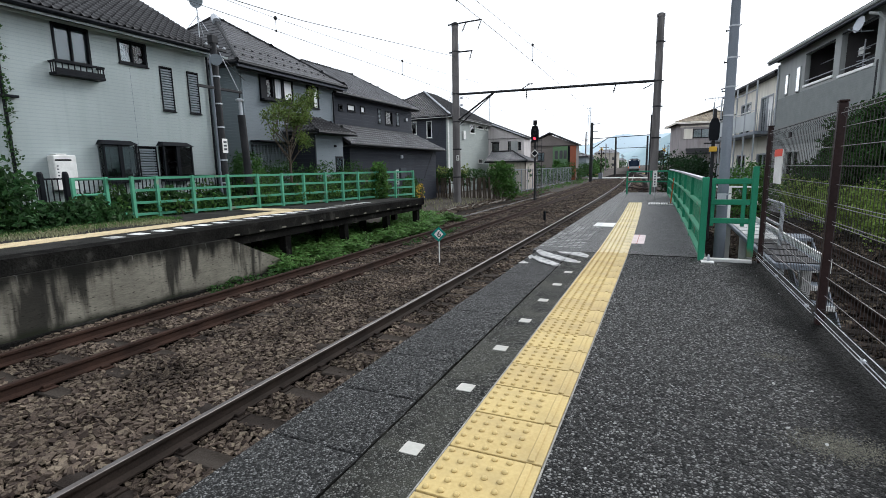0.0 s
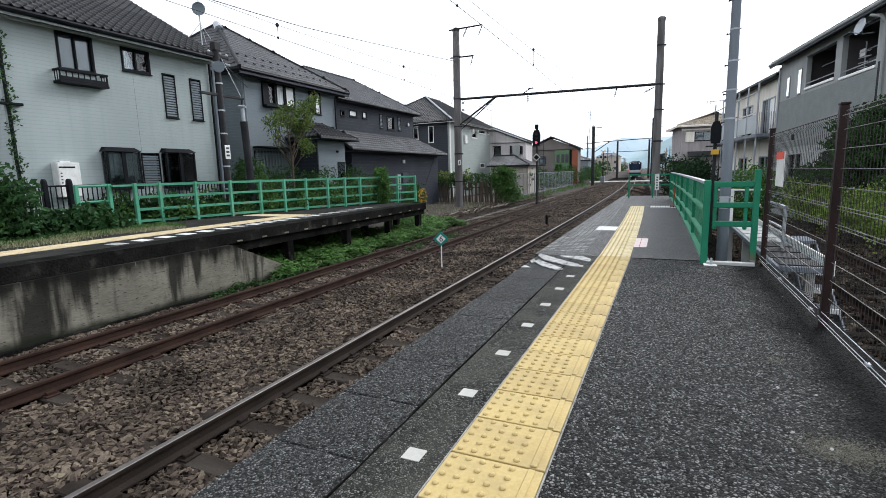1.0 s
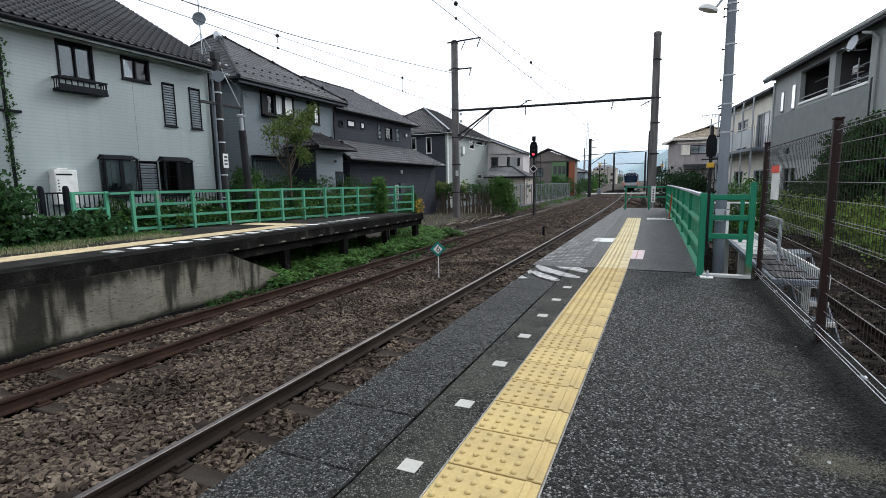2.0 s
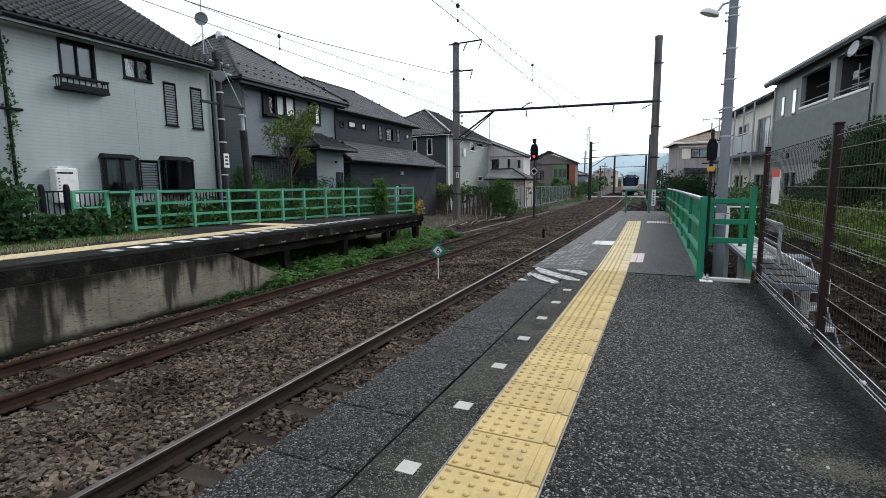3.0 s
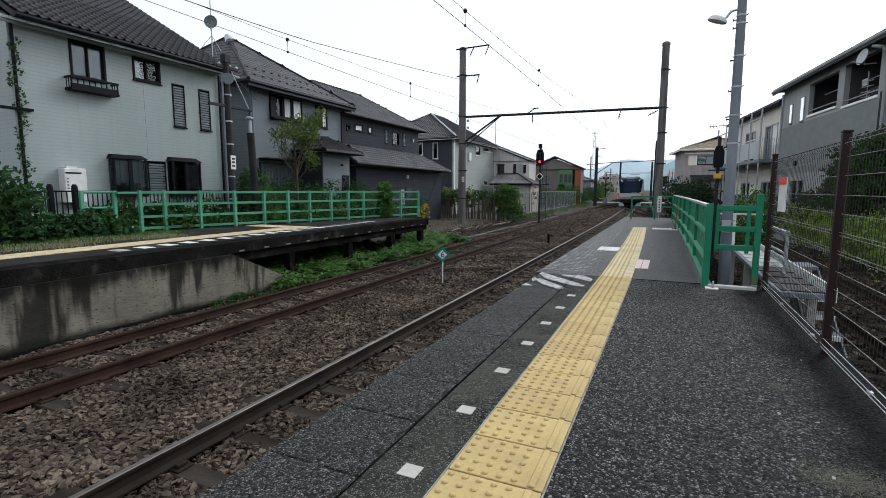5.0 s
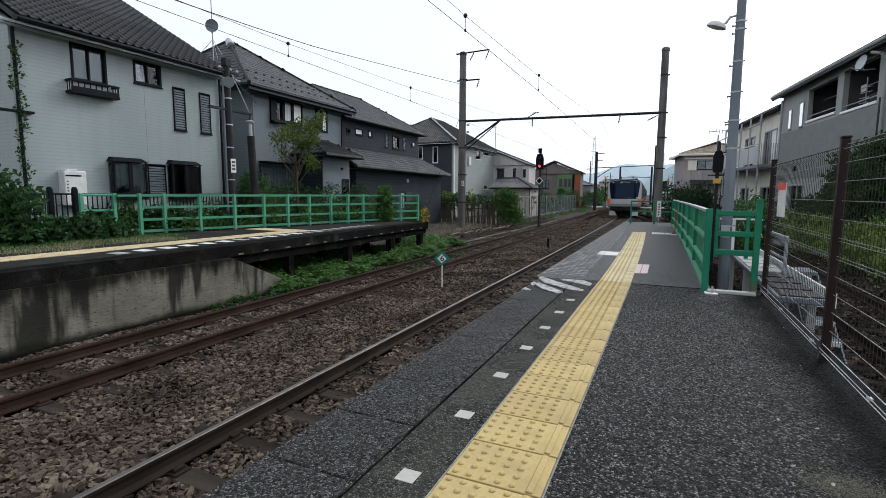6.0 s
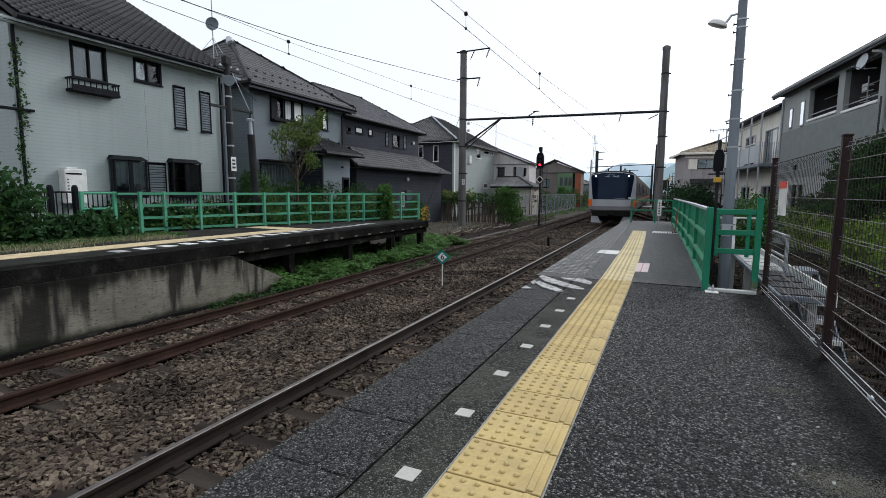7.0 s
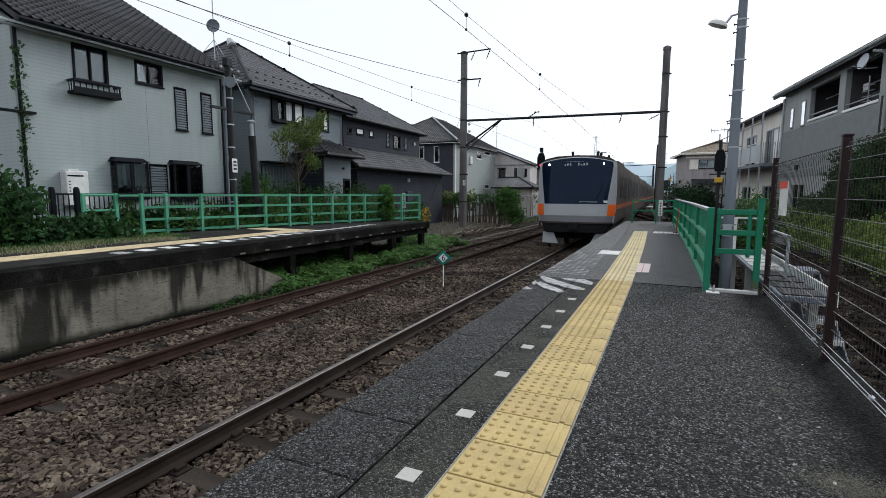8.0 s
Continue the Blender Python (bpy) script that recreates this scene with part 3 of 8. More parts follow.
def stones(name, n, x0, x1, y0, y1, size, z, label, keep=None, shift=None):
    """Loose broken stones, each a dented lump."""
    base = np.array([(-1, -1, -1), (1, -1, -1), (1, 1, -1), (-1, 1, -1), (-1, -1, 1), (1, -1, 1), (1, 1, 1), (-1, 1, 1)]) * 0.72
    tri = np.array([(0, 2, 1), (0, 3, 2), (4, 5, 6), (4, 6, 7), (0, 1, 5), (0, 5, 4), (1, 2, 6), (1, 6, 5), (2, 3, 7), (2, 7, 6), (3, 0, 4), (3, 4, 7)])
    px, py = nrg.uniform(x0, x1, n), nrg.uniform(y0, y1, n)
    if keep is not None:
        k = keep(px, py)
        px, py = px[k], py[k]
        n = len(px)
    b = np.where(py < 8, 0, np.where(py < 77, -0.00034 * (py - 8) ** 2, -1.619 - 0.047 * (py - 77)))
    sc = size * nrg.uniform(0.55, 1.2, n) / 2
    dims = np.stack([nrg.uniform(0.9, 1.55, n), nrg.uniform(0.65, 1.05, n), nrg.uniform(0.3, 0.58, n)], 1)[:, None, :]
    v = base[None] * dims * (1 + nrg.uniform(-0.45, 0.45, (n, 8, 3))) * sc[:, None, None]
    yaw = nrg.uniform(0, np.pi, n)
    q = np.stack([np.cos(yaw), nrg.normal(0, .17, n), nrg.normal(0, .17, n), np.sin(yaw)], 1)
    q /= np.linalg.norm(q, axis=1, keepdims=True)
    w, x, y, zz = q.T
    R = np.stack([1 - 2 * (y * y + zz * zz), 2 * (x * y - zz * w), 2 * (x * zz + y * w), 2 * (x * y + zz * w), 1 - 2 * (x * x + zz * zz), 2 * (y * zz - x * w),
                  2 * (x * zz - y * w), 2 * (y * zz + x * w), 1 - 2 * (x * x + y * y)], 1).reshape(n, 3, 3)
    v = np.einsum("nij,nkj->nki", R, v)
    bumpy = 0.025 * np.sin(px * 5.1 + 1.3 * np.sin(py * 2.3)) * np.sin(py * 4.3)
    v += np.stack([px + b, py, z + bumpy + nrg.uniform(-0.015, 0.03, n)], 1)[:, None, :]
    f = (tri[None] + 8 * np.arange(n)[:, None, None]).reshape(-1, 3)
    me = raw(name, v.reshape(-1, 3), f)
    ob = part(name, me, M_STONE)
    return tagged(ob, label, "ballast", kind="stuff")


def build_ballast():
    bed = Mb()
    xs = [-8.0, -7.6, -4.9, -2.0, -1.4, 0.2, 1.4, 4.7, 5.3]
    zs = [-1.24, -1.215, -1.215, -1.215, -1.22, -1.3, -1.22, -1.215, -1.25]
    ys = [-4, 0, 3, 6, 9, 12, 15, 18, 21, 25, 30, 36, 45, 55, 65, 80, 100, 130, 170]
    n = len(xs)
    bed.add([(x + line_bend(y), y, z) for y in ys for x, z in zip(xs, zs)],
            [(j * n + i, j * n + i + 1, (j + 1) * n + i + 1, (j + 1) * n + i) for j in range(len(ys) - 1) for i in range(n - 1)])
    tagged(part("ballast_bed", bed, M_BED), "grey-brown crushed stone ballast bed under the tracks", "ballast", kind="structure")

    def open_ground(px, py):
        """Not on sleepers' tops and not under rails."""
        k = np.ones(len(px), bool)
        for c, ph in ((-6.6, 0.35), (-3.03, 0.1), (3.37, 0.2)):
            on = (np.abs(px - c) < 1.02) & (np.abs((py - ph + 3.0) % 0.6 - 0.0) < 0.085)
            on2 = (np.abs(px - c) < 1.02) & (np.abs((py - ph + 3.0) % 0.6 - 0.6) < 0.085)
            rails = np.abs(np.abs(px - c) - 0.5665) < 0.06
            k &= ~(((on | on2) & (nrg.uniform(size=len(px)) < 0.93)) | rails)
        return k
    stones("ballast_stones", 72000, -8.0, -1.45, 1.2, 10, 0.06, -1.178, "grey-brown broken ballast stones between the rails", open_ground)
    stones("ballast_stones", 44000, -8.0, -1.5, 10, 24, 0.066, -1.174, "grey-brown broken ballast stones between the rails", open_ground)
    stones("ballast_stones", 17000, -8.0, -1.5, 24, 48, 0.10, -1.172, "grey-brown broken ballast stones further along the line", open_ground)
    stones("ballast_stones", 15000, -8.0, -1.2, 48, 98, 0.16, -1.165, "grey ballast stones far along the line", lambda px, py: np.abs(np.abs(px + 3.03) - 0.5665) > 0.1)
    stones("cess_stones", 7000, -9.0, -7.9, 17, 45, 0.085, -1.2, "loose grey stones on the bank beside the rusty track")
    stones("cess_stones", 12000, -11.6, -9.0, 18, 45, 0.085, -1.0, "loose grey stones on the bank beside the rusty track")
    stones("ballast_stones", 9000, -8.0, -1.45, -4, 1.2, 0.09, -1.176, "grey-brown broken ballast stones before the platform", open_ground)
    stones("ballast_stones", 15000, 1.6, 5.2, -4, 22, 0.08, -1.176, "dark ballast stones of the siding behind the fence", open_ground)


def tile_mesh():
    b = Mb().box(0.003, 0.375, 0.005, 0.295, 0.0, 0.012, 0.002)
    for i in range(5):
        for j in range(5):
            x, y = 0.03 + 0.058 * i, 0.03 + 0.06 * j
            b.lathe([(0.0128, 0.0115), (0.0122, 0.0158), (0.0098, 0.0190), (0.005, 0.0206)], 10, Matrix.Translation((x, y, 0)))
    b.box(0.318, 0.346, 0.010, 0.290, 0.011, 0.0195, 0.004)
    me = b.data("tactile_tile")
    me.materials.append(M_YELLOW)
    me.polygons.foreach_set("use_smooth", [len(p.vertices) == 4 and p.area < 2e-4 for p in me.polygons])
    return me


def build_platform():
    p = thing("platform", (0, 0, -1.2), "dark asphalt station platform with grey coping and a yellow tactile strip", "platform", kind="structure")
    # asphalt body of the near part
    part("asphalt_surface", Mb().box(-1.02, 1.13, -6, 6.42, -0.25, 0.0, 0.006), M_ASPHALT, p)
    part("platform_wall", Mb().box(-1.38, 1.09, -6, 6.42, -1.25, -0.252), M_CONC, p, "stained concrete platform wall")
    # darker extension deck that follows the curve
    deck, strip = Mb(), Mb()
    ys = [6.43 + (21.4 - 6.43) * i / 12 for i in range(13)]
    for a, b in zip(ys, ys[1:]):
        for mb, u0, u1, z0, z1 in ((deck, -0.93, 0.52, -0.16, -0.004), (strip, None, -0.932, -0.2, -0.003)):
            xa, xb = bend(a) - 0.008 * (a - 6.4), bend(b) - 0.008 * (b - 6.4)
            la, lb = (-1.57, -1.57) if u0 is None else (u0 + xa, u0 + xb)
            mb.add([(la, a, z0), (u1 + xa, a, z0), (u1 + xb, b, z0), (lb, b, z0), (la, a, z1), (u1 + xa, a, z1), (u1 + xb, b, z1), (lb, b, z1)],
                   [(0, 3, 2, 1), (4, 5, 6, 7), (0, 1, 5, 4), (2, 3, 7, 6), (1, 2, 6, 5), (0, 4, 7, 3)])
    part("deck", deck, M_ASPHALT2, p, "smooth dark grey asphalt deck")
    part("edge_strip", strip, M_ASPHALT2, p, "dark edge strip with pale anti-slip bars")
    for y in (8, 10.5, 13, 15.5, 18, 20.5):
        x = bend(y)
        part("deck_column", Mb().box(x - 0.85, x - 0.65, y - .1, y + .1, -1.25, -0.2, 0.01), M_GREY_STEEL, p)
        part("deck_column", Mb().box(x + 0.15, x + 0.35, y - .1, y + .1, -1.25, -0.17, 0.01), M_GREY_STEEL, p)
    # pale anti-slip bars on the edge strip
    bars = Mb()
    y = 6.75
    while y < 21:
        x = bend(y) - 0.008 * (y - 6.4)
        gap = (x - 0.955 + 1.55) / 7
        for i in range(7):
            u = -1.55 + i * gap
            if rng.random() > 0.06:
                bars.box(u, u + gap * .68, y, y + 0.038, -0.003, 0.003)
        y += 0.15
    tagged(part("anti_slip_bars", bars, M_BAR, p, "rows of short pale anti-slip bars"), kind="stuff")
    # coping slabs
    for i in range(22):
        w = 0.5
        me = Mb().box(0, 0.466, 0.004, w - 0.006, -0.16, 0.0, 0.005)
        me = me.data("coping_slab")
        me.materials.append(M_COPING)
        y = -4.47 + 0.495 * i
        if y > 6.2:
            continue
        piece("coping_slab", me, p, pose(-1.5 + rng.uniform(-.004, .004), y, -0.002 + rng.uniform(-.003, .002)))
    # tactile tiles
    me = tile_mesh()
    me2 = me.copy()
    me2.materials.clear()
    me2.materials.append(M_YELLOW2)
    y = 1.659 - 0.3 * 17 - 0.012
    while y < 15.2:
        x = -0.742 + bend(y) - 0.008 * max(0, y - 6.4)
        ext = y > 6.3
        piece("tactile_tile", me2 if ext else me, p, pose(x, y, -0.004 if ext else -0.002, 0, 0, math.degrees(0.022) if y > 12 else 0.4 if ext else 0))
        y += 0.3
    # white marker squares
    for i in range(-1, 8):
        part("marker_square", Mb().box(-0.908, -0.828, 0, 0.082, 0.0, 0.0035, 0.001, pose(0, 1.531 + 0.587 * i, 0.0062)), M_CREAMY, p)
    part("mortar_fill", Mb().box(-1.026, -0.745, -4, 6.41, -0.05, 0.006, 0.003), M_FILL, p, "smooth grey mortar strip with worn grains")
    part("open_joint", Mb().sweep([(-.0024, -.02), (.0024, -.02), (.0024, .0105), (-.0024, .0105)], [(-1.03 + .003 * math.sin(i * .37) + rng.uniform(-.004, .004), -4 + .1 * i, 0) for i in range(105)]), M_WORN_AND_SHADE, p, "dark open joint beside the coping")
    part("open_joint", Mb().box(-0.92, 0.52, 6.412, 6.437, -0.02, 0.0035), M_WORN_AND_SHADE, p)
    part("mortar_edge", Mb().box(-0.366, -0.358, -4, 6.42, -0.01, 0.0045, 0.002), M_MORTAR, p, "pale mortar seam")
    part("mortar_edge", Mb().box(-0.749, -0.742, -4, 6.42, -0.01, 0.0075, 0.002), M_MORTAR, p)
    for x, y, w, d in ((-1.15, 9.3, 0.36, 0.6), (-0.41, 7.35, 0.1, 0.95), (-0.3, 7.35, 0.09, 0.95)):
        part("white_floor_mark", Mb().box(x, x + w, y, y + d, -0.003, 0.003, 0.001), M_PINK_MARK if w < .2 else M_WHITE, p)
        if w < .2:
            part("mark_border", Mb().box(x - .008, x - .001, y, y + d, -0.003, 0.0035), M_RED_LINE, p, "thin red border line")
    # worn painted strokes before the joint
    for pts in (((-1.49, 5.42), (-1.48, 5.57), (-1.36, 5.42)), ((-1.49, 5.87), (-1.48, 6.0), (-1.41, 5.84), (-1.44, 5.72)),
                ((-1.49, 6.28), (-1.48, 6.4), (-1.21, 6.1), (-0.885, 5.78), (-0.867, 5.63), (-1.0, 5.68), (-1.35, 5.98)),
                ((-1.43, 5.82), (-1.41, 5.95), (-1.02, 5.49), (-1.02, 5.40), (-1.09, 5.40), (-1.285, 5.58)),
                ((-1.22, 6.33), (-0.93, 6.36), (-0.80, 6.16), (-0.80, 5.99), (-0.94, 6.10), (-1.15, 6.24))):
        part("paint_stroke", Mb().prism(pts, 0.0, 0.0098, lambda a, b, c: (a, b, c)), M_WORN, p)
    # dotted pale strip that turns off to the fence
    for i in range(10):
        part("branch_tile", Mb().box(-0.36 + i * .066, -0.306 + i * .066, 14.9, 15.5, -0.003, 0.012, 0.003), M_WHITE, p)
    return p


def far_edge(y):
    return -8.12 - 0.022 * max(0, y - 4)


def far_fence_x(y):
    return -12.4 + (y - 8.2) * 0.28


def build_far_platform():
    p = thing("far_platform", (-9, 4, -1.2), "old concrete platform across the tracks with worn white dashes", "platform", kind="structure")
    top, beam = Mb(), Mb()
    ys = [-6, 0, 3, 5, 7.2, 9, 11, 13, 15, 16.8]
    for i, (a, b) in enumerate(zip(ys, ys[1:])):
        xa, xb = far_edge(a), far_edge(b)
        wa, wb = min(far_fence_x(a), -9.2) if a > 6 else -12.9, min(far_fence_x(b), -9.2) if b > 6 else -12.9
        lo = -0.22
        top.add([(xa, a, lo), (wa - .25, a, lo), (wb - .25, b, lo), (xb, b, lo), (xa, a, 0), (wa - .25, a, 0), (wb - .25, b, 0), (xb, b, 0)],
                [(0, 1, 2, 3), (7, 6, 5, 4), (0, 3, 7, 4), (1, 5, 6, 2), (0, 4, 5, 1), (3, 2, 6, 7)])
    part("deck", top, M_OLD_DECK, p, "worn dark asphalt deck")
    for a, b in zip(ys, ys[1:]):
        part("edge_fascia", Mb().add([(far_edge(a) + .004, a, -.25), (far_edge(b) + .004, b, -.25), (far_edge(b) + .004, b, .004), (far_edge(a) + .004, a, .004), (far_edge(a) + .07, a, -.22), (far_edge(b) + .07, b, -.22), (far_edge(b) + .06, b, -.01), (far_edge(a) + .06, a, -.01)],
                                     [(0, 1, 2, 3), (7, 6, 5, 4), (0, 4, 5, 1), (1, 5, 6, 2), (2, 6, 7, 3), (3, 7, 4, 0)]), M_WORN_AND_SHADE, p, "blackened edge beam")
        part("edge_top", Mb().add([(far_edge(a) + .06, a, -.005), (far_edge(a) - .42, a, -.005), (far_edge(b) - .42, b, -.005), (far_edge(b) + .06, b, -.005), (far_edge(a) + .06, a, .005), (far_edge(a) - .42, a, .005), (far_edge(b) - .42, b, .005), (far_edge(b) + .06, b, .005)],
                                  [(0, 1, 2, 3), (7, 6, 5, 4), (0, 3, 7, 4), (1, 5, 6, 2), (0, 4, 5, 1), (3, 2, 6, 7)]), M_WORN_AND_SHADE, p, "blackened coping")
    wall = [(-6, -1.3), (7.9, -1.3), (8.9, -1.3), (8.5, -0.85), (7.15, -0.224), (-6, -0.224)]
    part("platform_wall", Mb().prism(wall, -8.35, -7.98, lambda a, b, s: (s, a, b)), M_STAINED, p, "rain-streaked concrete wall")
    part("edge_lip", Mb().box(far_edge(0) + .06, -8.4, -6, 7.2, -0.275, -0.222, 0.02), M_WORN_AND_SHADE, p)
    # added strip, not a real course, carries the dark band at the wall's foot
    part("wall_footing", Mb().box(-7.93, -7.979, -6, 8.6, -1.3, -1.10, 0.015), M_WORN_AND_SHADE, p, "blackened footing")
    # beams and columns near black: the shade under the deck is in their colour
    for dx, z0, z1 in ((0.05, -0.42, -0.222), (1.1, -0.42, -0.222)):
        part("deck_beam", Mb().sweep([(-.06, 0), (.06, 0), (.06, z1 - z0), (-.06, z1 - z0)], [(far_edge(y) - dx - .03, y, z0) for y in (7.2, 9, 11, 13, 15, 16.75)]), M_WORN_AND_SHADE, p)
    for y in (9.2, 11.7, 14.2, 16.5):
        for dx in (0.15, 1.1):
            part("deck_column", Mb().box(far_edge(y) - dx - .1, far_edge(y) - dx + .1, y - .1, y + .1, -1.3, -0.42, 0.01), M_WORN_AND_SHADE, p)
    for i in range(13):
        y = 7.5 + .72 * i
        part("edge_bracket", Mb().box(far_edge(y) + .03, far_edge(y) + .085, y - .07, y + .07, -.205, -.17, 0.006), M_CONC, p, "pale concrete bracket end")
    for i in range(19):
        y = 5.48 + 0.485 * i
        if y > 14.5:
            break
        x = -9.03 - 0.045 * (y - 7.5)
        part("edge_dash", Mb().box(-0.17, 0.17, -0.115, 0.115, 0, 0.006, 0, pose(x, y, 0.0, 0, 0, 0)), M_WORN if i in (0, 6, 11) or i > 12 else M_WHITE, p)
    b = Mb().box(0.003, 0.297, 0.003, 0.297, 0.0, 0.012, 0.002)
    for i in range(4):
        for j in range(4):
            b.lathe([(0.02, 0.011), (0.011, 0.016)], 6, Matrix.Translation((0.042 + .072 * i, 0.042 + .072 * j, 0)))
    me = b.data("pale_tile")
    me.materials.append(M_CREAM_TILE)
    for i in range(42):
        y = -1.0 + 0.3 * i
        if y < 10.8:
            for k in range(2):
                piece("pale_tile", me, p, pose(-10.02 + .3 * k, y, -0.001, 0, 0, 0))
    for j in range(2):
        for k in range(7):
            piece("pale_tile", me, p, pose(-11.5 + .3 * k, 10.8 + .3 * j, -0.001, 0, 0, 0))
    return p


build_ground()
track("two rusty rails on dark sleepers in crushed stone", -6.6, -3.0, 120, merge_left, (M_RUST, M_RUST), (0.35 - 3.0, 60))
track("track with polished rail heads on dark wooden sleepers", -3.03, -3.0, 170, None, (M_RAIL, M_STEEL), (0.1 - 3.0, 75))
track("rusty siding track behind the mesh fence", 3.37, -4.0, 66, merge_right, (M_RUST, M_RUST), (-4.0, 45))
build_ballast()
build_platform()
_peb = [(0.52, 2.31), (0.63, 2.22), (0.55, 2.78), (0.7, 2.75)]
peb = Mb()
for i in range(26):
    x, y = _peb[i] if i < 4 else (rng.uniform(-0.3, 0.95), rng.uniform(1.2, 5.8))
    r = rng.uniform(0.006, 0.010) if i < 4 else rng.uniform(0.003, 0.006)
    peb.lathe([(r * .7, 0.0), (r, r * .4), (r * .5, r * .8)], 6, pose(x, y, 0.0, rng.uniform(-10, 10), 0, rng.uniform(0, 90)) @ Matrix.Diagonal((1.5, 0.8, 1, 1)))
tagged(part("loose_pebbles", peb, M_CONC_CLEAN), "pale loose pebbles lying on the asphalt platform", "pebbles", kind="stuff")

def sand_patch(n, cx, cy, sx, sy):
    """Fine dry sand left lying on the asphalt."""
    px, py = nrg.normal(cx, sx, n), nrg.normal(cy, sy, n)
    px = np.minimum(px, 0.98)
    base = np.array([(1, 0, 0), (-.6, .8, 0), (-.6, -.8, 0), (0, 0, .8)])
    r = nrg.uniform(0.0015, 0.004, n)
    a = nrg.uniform(0, 6.28, n)
    c, s_ = np.cos(a), np.sin(a)
    v = base[None] * r[:, None, None]
    v = np.stack([v[..., 0] * c[:, None] - v[..., 1] * s_[:, None] + px[:, None], v[..., 0] * s_[:, None] + v[..., 1] * c[:, None] + py[:, None], v[..., 2] + 0.0005], 2)
    f = (np.array([(0, 1, 3), (1, 2, 3), (2, 0, 3)])[None] + 4 * np.arange(n)[:, None, None]).reshape(-1, 3)
    tagged(part("sand_patch", raw("sand_patch", v.reshape(-1, 3), f), M_SAND), "dry pale sand scattered on the asphalt", "sand", kind="stuff")


sand_patch(3200, 0.68, 2.22, 0.09, 0.06)
sand_patch(350, 0.62, 3.2, 0.05, 0.03)
build_far_platform()

# ---- houses ----
def wall_cells(mb, axis, at, thick, u0, u1, z0, z1, holes):
    """A wall in the plane axis = at, thick inwards (its sign), with rectangular holes (u0, u1, z0, z1) right through it."""
    us = sorted({u0, u1, *[h[0] for h in holes], *[h[1] for h in holes]})
    zs = sorted({z0, z1, *[h[2] for h in holes], *[h[3] for h in holes]})
    for za, zb in zip(zs, zs[1:]):
        run = None
        for ua, ub in list(zip(us, us[1:])) + [(None, None)]:
            solid = ua is not None and not any(h[0] <= ua + 1e-6 and ub <= h[1] + 1e-6 and h[2] <= za + 1e-6 and zb <= h[3] + 1e-6 for h in holes)
            if solid:
                run = (run[0] if run else ua, ub)
            elif run:
                if axis == "x":
                    mb.box(at, at + thick, run[0], run[1], za, zb)
                else:
                    mb.box(run[0], run[1], at, at + thick, za, zb)
                run = None


def window(parent, axis, at, side, u0, u1, z0, z1, kind, frame_mat, local):
    """A window in a wall. side: the way out, +1 or -1."""
    def bx(mb, a0, a1, b0, b1, d0, d1, bev=0.006):
        o0, o1 = at + side * d0, at + side * d1
        if axis == "x":
            mb.box(o0, o1, a0, a1, b0, b1, bev)
        else:
            mb.box(a0, a1, o0, o1, b0, b1, bev)
        return mb
    f = 0.035 if kind == "louvre" else 0.06
    fr = Mb()
    for a0, a1, b0, b1 in ((u0, u0 + f, z0, z1), (u1 - f, u1, z0, z1), (u0 + f, u1 - f, z0, z0 + f), (u0 + f, u1 - f, z1 - f, z1)):
        bx(fr, a0, a1, b0, b1, -0.10, 0.03)
    if kind in ("slide", "shade"):
        um = (u0 + u1) / 2
        bx(fr, um - .025, um + .025, z0 + f, z1 - f, -0.09, 0.0)
    w = part("window", fr, frame_mat, parent, local=local)
    if kind == "louvre":
        n = int((z1 - z0 - 2 * f) / 0.075)
        for i in range(n):
            z = z0 + f + 0.075 * i + 0.01
            part("slat", bx(Mb(), u0 + f, u1 - f, z, z + 0.052, -0.05, 0.012, 0.004), M_SIDE_MID, w, local=local)
    else:
        panes = [(u0 + f, (u0 + u1) / 2 - .025), ((u0 + u1) / 2 + .025, u1 - f)] if kind in ("slide", "shade") else [(u0 + f, u1 - f)]
        for k, (a, b) in enumerate(panes):
            if kind == "mirror":
                part("pane", bx(Mb(), a - .03, b + .03, z0 + .03, z1 - .03, 0.031, 0.036, 0), M_SKY_GLASS, w, "glass pane mirroring the bright sky", local=local)
                continue
            if kind in ("blind", "drawn") or (frame_mat is M_WHITE and kind != "glazed"):
                part("white_blind", bx(Mb(), a, b, z0 + f, z1 - f, -0.055, -0.03, 0), M_CURTAIN if kind == "drawn" else M_BLIND, w, "pale drawn curtain" if kind == "drawn" else "bright white blind", local=local)
                continue
            g = part("pane", bx(Mb(), a, b, z0 + f, z1 - f, -0.055, -0.048, 0), M_GLASS, w, local=local)
            g.visible_shadow = False
            if kind not in ("dark", "glazed"):
                part("curtain", bx(Mb(), a - .02, b + .02, z0 + f, z1 - f, -0.075, -0.068, 0), M_DIM if kind == "frost" else M_SHADE if kind == "shade" else M_WHITE if frame_mat is M_WHITE else M_CURTAIN, w, "pale drawn curtain", local=local)
    part("sill", bx(Mb(), u0 - .02, u1 + .02, z0 - .035, z0 - .002, -0.02, 0.06), frame_mat, w, local=local)
    return w


def tile_grid(origin, right, up, n_u, n_v, clip, wide):
    """Poses of roof tiles on a slope: origin at the eave, right along it, up the slope; clip(u, v) tells whether a tile is kept."""
    normal = right.cross(up).normalized()
    rot = Matrix((right, up, normal)).transposed().to_4x4()
    out = []
    for j in range(n_v):
        for i in range(n_u):
            u, v = (i + (.5 if wide > .25 and j % 2 else 0)) * wide, j * 0.27
            if clip(u + wide / 2, v + .13):
                out.append(Matrix.Translation(origin + right * u + up * v + normal * 0.012) @ rot)
    return out


